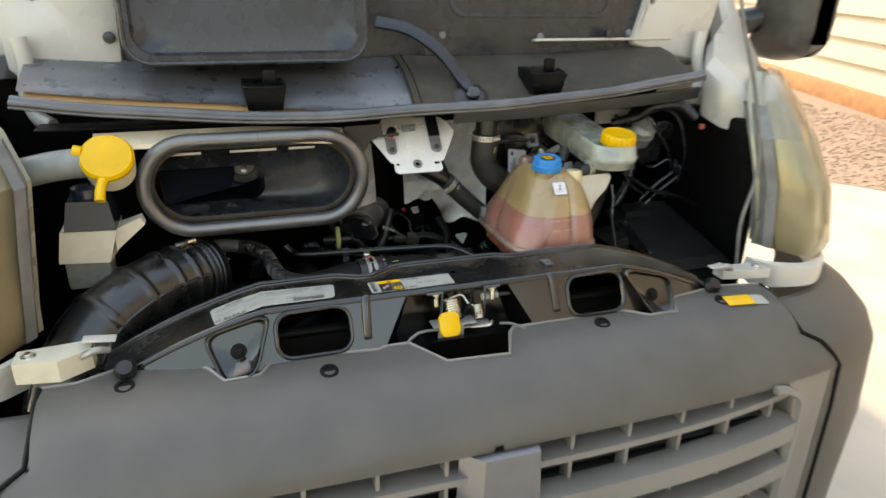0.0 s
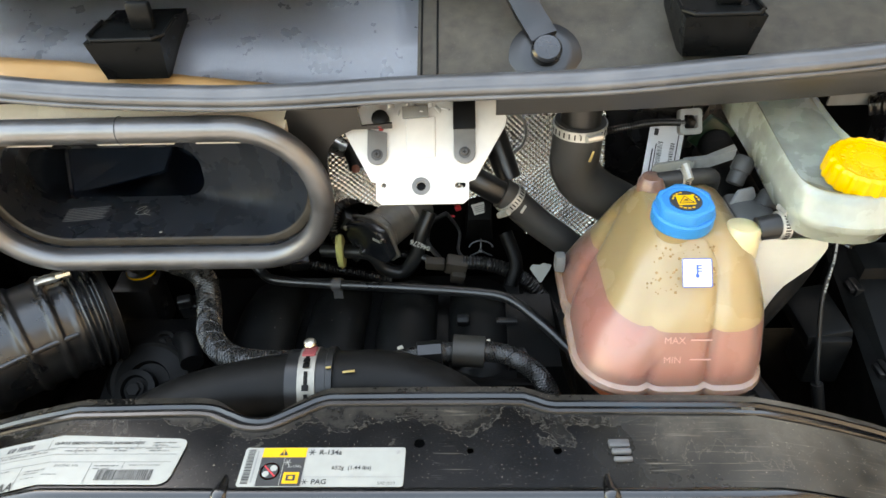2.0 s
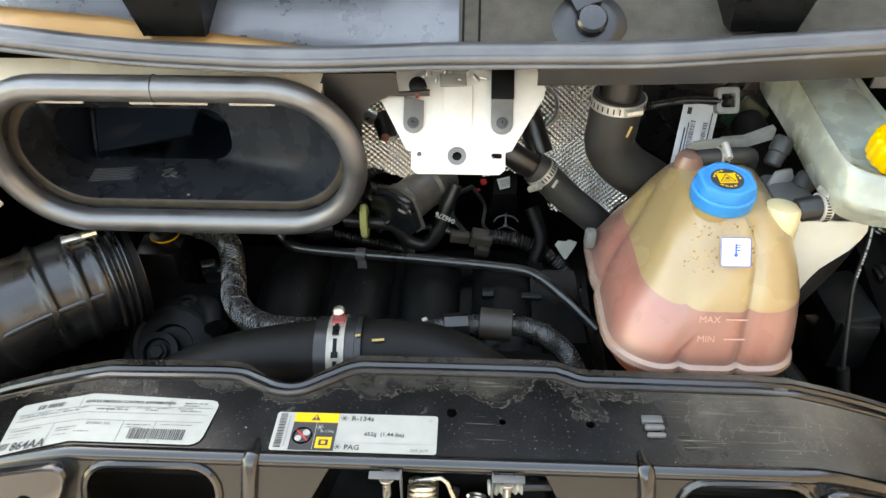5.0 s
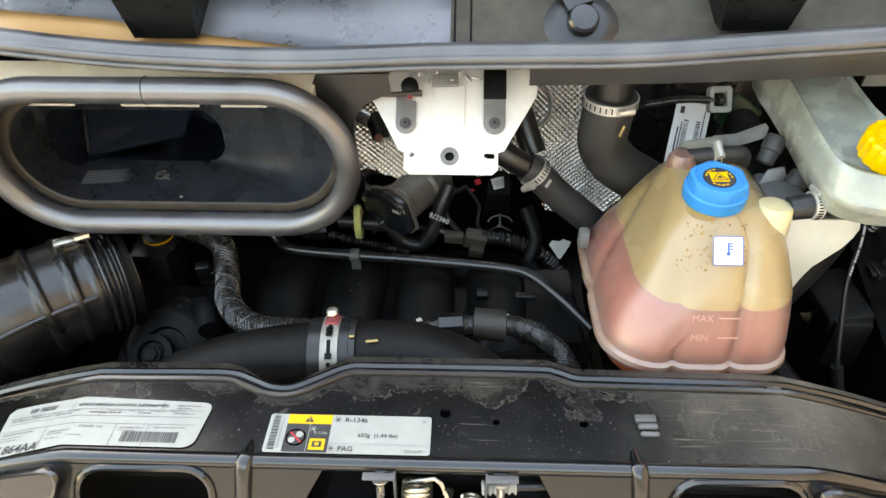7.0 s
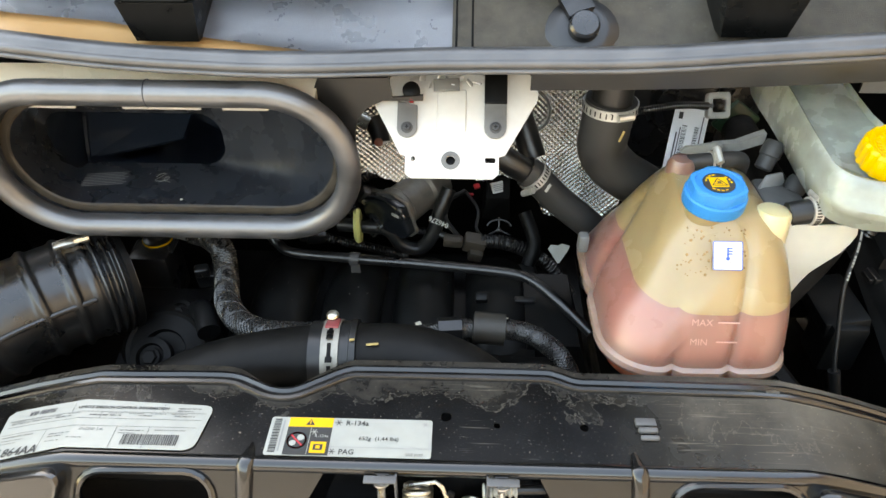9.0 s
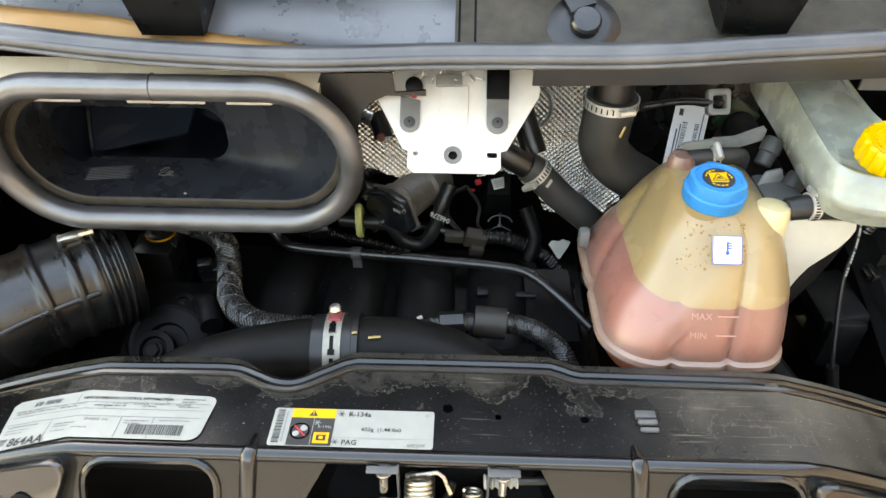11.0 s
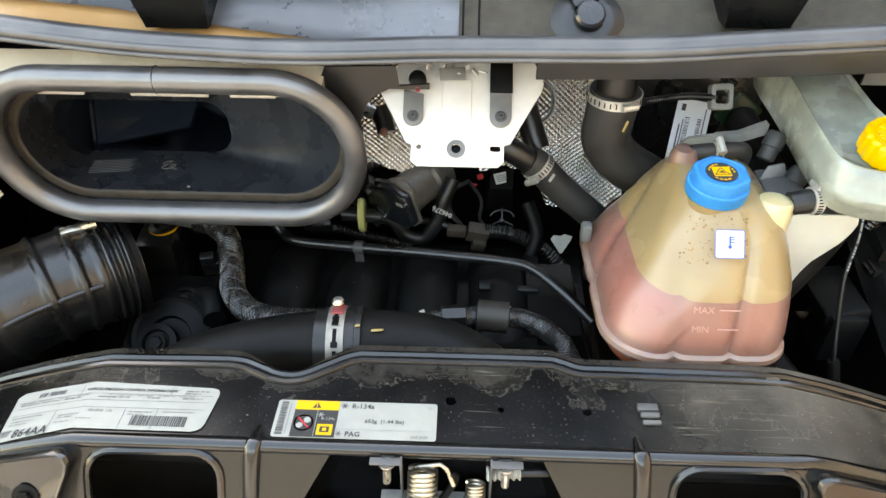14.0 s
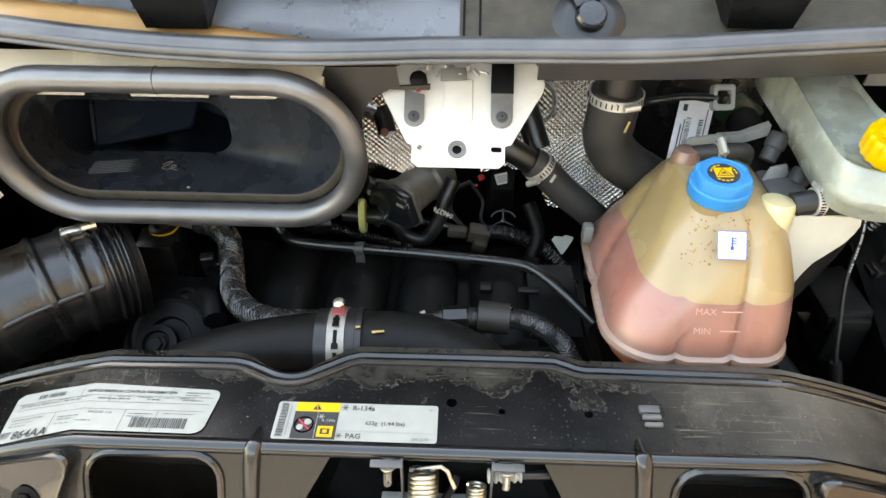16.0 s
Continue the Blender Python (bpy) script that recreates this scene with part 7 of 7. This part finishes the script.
for i, q in enumerate(path):
    u = i / (len(path) - 1)
    f = 0.97
    for c in (0.20, 0.36, 0.505, 0.645, 0.74, 0.81):
        f += (0.030 if c > 0.8 else 0.062) / (1 + math.exp((abs(u - c) - 0.013) / 0.003))
    if u > 0.835:
        f = 1.0 + 0.045 * math.sin((u - 0.835) / 0.040 * 2 * math.pi)
    if u > 0.955:
        f = 0.99
    scale.append(f)
part("hose", sweep(path, circle(0.073, 40), scale=scale), AIRM, air)
for a in (20, 140, 265):
    seam = []
    for i in range(0, int(len(path) * 0.80)):
        q, nx = Vector(path[i]), Vector(path[i + 1])
        t = (nx - q).normalized()
        v = (Vector((0, 0, 1)) - t * t.z).normalized()
        u = t.cross(v)
        seam.append(q + (u * math.cos(radians(a)) + v * math.sin(radians(a))) * 0.0715)
    part("seam", sweep(seam, circle(0.0035, 8)), AIRM, air, "raised moulding seam")
clamp("hose_clamp", path[-7], path[-5], 0.0735, air, 0.008, DARK, screw=(-0.55, -0.3, 0.75))
part("clamp_head", join(rbox((-0.488, 0.262, 1.0125), (0.026, 0.011, 0.009), 0.002, (20, 0, 30)), tube([(-0.477, 0.268, 1.0135), (-0.462, 0.277, 1.0135)], 0.0055, 8, 1)), BRASSY, air, "brass coloured clamp screw")

wash = thing("washer_filler", (-0.62, 0.22, 1.15), "grey filler neck with a big yellow washer cap", "washer filler")
NECK = mat("smoky_filler_plastic", (0.20, 0.22, 0.21), 0.4)
part("neck", tube([(-0.80, 0.26, 1.165), (-0.72, 0.235, 1.19), (-0.66, 0.232, 1.20), (-0.60, 0.235, 1.20)], 0.027, 20), NECK, wash)
wm = along((-0.590, 0.225, 1.205), (-0.585, 0.04, 1.38))
part("neck_ring", lathe([(0.043, -0.04), (0.046, 0.0), (0.042, 0.002)], wm, 28), CREAM, wash)
wcap = part("cap", lathe([(0.046, 0.002), (0.047, 0.012), (0.043, 0.018), (0.03, 0.020), (0.004, 0.022)], wm, 36), CAPYEL, wash, "yellow snap cap")
part("cap_tab", tube([wm @ Vector((-0.008, -0.044, 0.010)), wm @ Vector((-0.014, -0.065, 0.010)), wm @ Vector((-0.016, -0.085, 0.008))], 0.009, 12, 3), CAPYEL, wcap)
part("cap_hinge", tube([wm @ Vector((-0.040, 0.012, 0.010)), wm @ Vector((-0.054, 0.016, 0.010))], 0.013, 12, 1), CAPYEL, wcap)
pump = thing("power_steering_tank", (-0.635, 0.24, 0.96), "cream reservoir with a black collar", "fluid reservoir")
part("collar", bezel(loft([[(-0.68, 0.20, 1.082), (-0.592, 0.20, 1.078), (-0.592, 0.29, 1.078), (-0.68, 0.29, 1.082)], [(-0.67, 0.21, 1.135), (-0.60, 0.21, 1.132), (-0.60, 0.28, 1.132), (-0.67, 0.28, 1.135)]]), 0.012, 3), DUCTD, pump)
part("cap", lathe([(0.028, 0), (0.030, 0.02), (0.024, 0.024), (0.005, 0.025)], pose(-0.635, 0.245, 1.133), 24), DUCTD, pump)
part("body", bezel(loft([[(-0.70, 0.205, 1.018), (-0.612, 0.20, 1.014), (-0.60, 0.29, 1.014), (-0.70, 0.29, 1.018)], [(-0.688, 0.205, 1.08), (-0.592, 0.20, 1.077), (-0.592, 0.29, 1.077), (-0.688, 0.29, 1.08)]]), 0.008, 3), CREAM, pump, "cream plastic body")
part("spout", bezel(loft([[(-0.60, 0.215, 1.03), (-0.60, 0.26, 1.03), (-0.60, 0.26, 1.072), (-0.60, 0.215, 1.072)], [(-0.545, 0.225, 1.075), (-0.545, 0.25, 1.075), (-0.55, 0.25, 1.09), (-0.55, 0.225, 1.09)]]), 0.003), CREAM, pump)
part("foot", rbox((-0.655, 0.25, 0.985), (0.08, 0.06, 0.06), 0.006), NECK, pump)

# ---- engine block ----
eng = thing("engine", (-0.1, 0.32, 0.55), "dark engine top with moulded intake runners", "engine")
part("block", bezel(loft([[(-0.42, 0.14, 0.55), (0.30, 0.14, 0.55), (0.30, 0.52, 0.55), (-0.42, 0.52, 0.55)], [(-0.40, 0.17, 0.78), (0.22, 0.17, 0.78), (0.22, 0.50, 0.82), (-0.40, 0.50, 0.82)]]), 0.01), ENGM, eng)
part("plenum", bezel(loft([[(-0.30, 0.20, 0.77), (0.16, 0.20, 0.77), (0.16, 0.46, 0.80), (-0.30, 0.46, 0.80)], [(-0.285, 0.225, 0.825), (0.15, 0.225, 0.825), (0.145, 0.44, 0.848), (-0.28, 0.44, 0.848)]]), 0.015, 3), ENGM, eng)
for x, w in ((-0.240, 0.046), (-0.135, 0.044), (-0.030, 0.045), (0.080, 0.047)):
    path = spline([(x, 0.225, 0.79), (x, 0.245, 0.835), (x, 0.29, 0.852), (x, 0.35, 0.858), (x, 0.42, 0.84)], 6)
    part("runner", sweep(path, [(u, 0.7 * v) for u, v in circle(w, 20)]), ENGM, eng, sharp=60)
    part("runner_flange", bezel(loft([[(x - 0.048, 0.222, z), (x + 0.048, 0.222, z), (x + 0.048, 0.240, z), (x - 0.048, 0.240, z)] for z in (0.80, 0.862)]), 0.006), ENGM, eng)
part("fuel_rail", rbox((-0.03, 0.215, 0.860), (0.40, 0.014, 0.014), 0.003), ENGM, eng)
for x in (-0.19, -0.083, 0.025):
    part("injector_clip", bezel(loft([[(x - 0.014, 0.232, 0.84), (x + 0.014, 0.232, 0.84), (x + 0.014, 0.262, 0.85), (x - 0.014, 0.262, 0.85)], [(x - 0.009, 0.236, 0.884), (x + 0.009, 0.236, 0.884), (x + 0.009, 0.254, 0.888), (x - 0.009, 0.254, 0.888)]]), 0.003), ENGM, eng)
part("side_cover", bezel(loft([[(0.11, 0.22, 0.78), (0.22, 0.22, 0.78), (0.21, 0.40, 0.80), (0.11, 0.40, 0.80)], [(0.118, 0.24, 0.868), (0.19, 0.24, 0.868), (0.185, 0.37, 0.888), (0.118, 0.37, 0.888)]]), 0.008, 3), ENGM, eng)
part("lug", rbox((0.055, 0.31, 0.892), (0.018, 0.014, 0.018), 0.003, (30, 0, 0)), ENGM, eng)
part("cover_bolt", lathe([(0.008, 0), (0.008, 0.006), (0.003, 0.007)], along((0.135, 0.26, 0.872), (0.135, 0.2, 1.0)), 10), PLASTIC, eng)
part("cover_slot", rbox((0.118, 0.315, 0.884), (0.03, 0.010, 0.008), 0.002, (12, 0, 0)), PLASTIC, eng)
part("scratch", rbox((0.03, 0.245, 0.889), (0.05, 0.0012, 0.0008), 0, (0, 0, -3)), GREYH, eng)
rnd = random.Random(12)
specks = []
for k in range(22):
    x, y = rnd.uniform(-0.27, 0.13), rnd.uniform(0.25, 0.40)
    s = rnd.uniform(0.0004, 0.0009)
    specks.append(rbox((x, y, 0.89 + 0.05 * min(0.06, y - 0.25)), (s * 1.6, s, s * 0.5), 0, (0, 0, rnd.uniform(0, 180))))
part("grit", join(*specks), INKG, eng, "pale grit", kind="stuff")
part("crumb", rbox((-0.033, 0.262, 0.884), (0.008, 0.006, 0.003), 0.001, (20, 0, 30)), CREAM, eng)
part("crumb", rbox((0.09, 0.275, 0.884), (0.005, 0.004, 0.003), 0.001, (20, 0, 10)), CREAM, eng)
alt = thing("alternator_bracket", (-0.39, 0.24, 0.70), "dark cast alternator bracket with bolts", "engine bracket")
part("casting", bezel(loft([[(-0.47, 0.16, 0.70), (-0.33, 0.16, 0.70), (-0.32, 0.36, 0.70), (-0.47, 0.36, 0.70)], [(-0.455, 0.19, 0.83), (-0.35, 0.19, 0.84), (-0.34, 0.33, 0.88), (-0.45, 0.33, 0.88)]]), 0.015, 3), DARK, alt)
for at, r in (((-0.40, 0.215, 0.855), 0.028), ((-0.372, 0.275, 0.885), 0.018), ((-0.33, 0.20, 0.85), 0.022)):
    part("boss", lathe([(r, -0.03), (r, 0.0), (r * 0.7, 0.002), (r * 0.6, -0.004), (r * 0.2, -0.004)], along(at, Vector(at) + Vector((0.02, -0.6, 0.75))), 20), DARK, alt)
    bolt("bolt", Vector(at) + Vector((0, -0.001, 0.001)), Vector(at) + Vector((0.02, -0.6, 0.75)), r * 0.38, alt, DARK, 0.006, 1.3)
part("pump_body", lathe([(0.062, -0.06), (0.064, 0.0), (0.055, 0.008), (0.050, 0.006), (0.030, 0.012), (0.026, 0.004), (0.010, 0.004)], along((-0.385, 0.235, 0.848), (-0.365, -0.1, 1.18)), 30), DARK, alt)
part("pump_spigot", tube([(-0.36, 0.29, 0.87), (-0.335, 0.27, 0.89), (-0.318, 0.235, 0.885)], 0.016, 14), PLASTIC, alt)
part("sensor_plug", join(rbox((-0.345, 0.33, 0.905), (0.03, 0.022, 0.03), 0.004, (20, 0, 15)), rbox((-0.345, 0.318, 0.925), (0.02, 0.014, 0.02), 0.003, (20, 0, 15))), PLASTIC, alt)
part("housing", rbox((-0.43, 0.36, 0.89), (0.06, 0.06, 0.09), 0.008), PLASTIC, alt)
part("stub", tube([(-0.47, 0.30, 0.93), (-0.455, 0.285, 0.915)], 0.012, 12, 1), BRASSY, alt)
part("stub", tube([(-0.42, 0.12, 0.84), (-0.40, 0.10, 0.87)], 0.012, 10, 1), CREAM, alt)
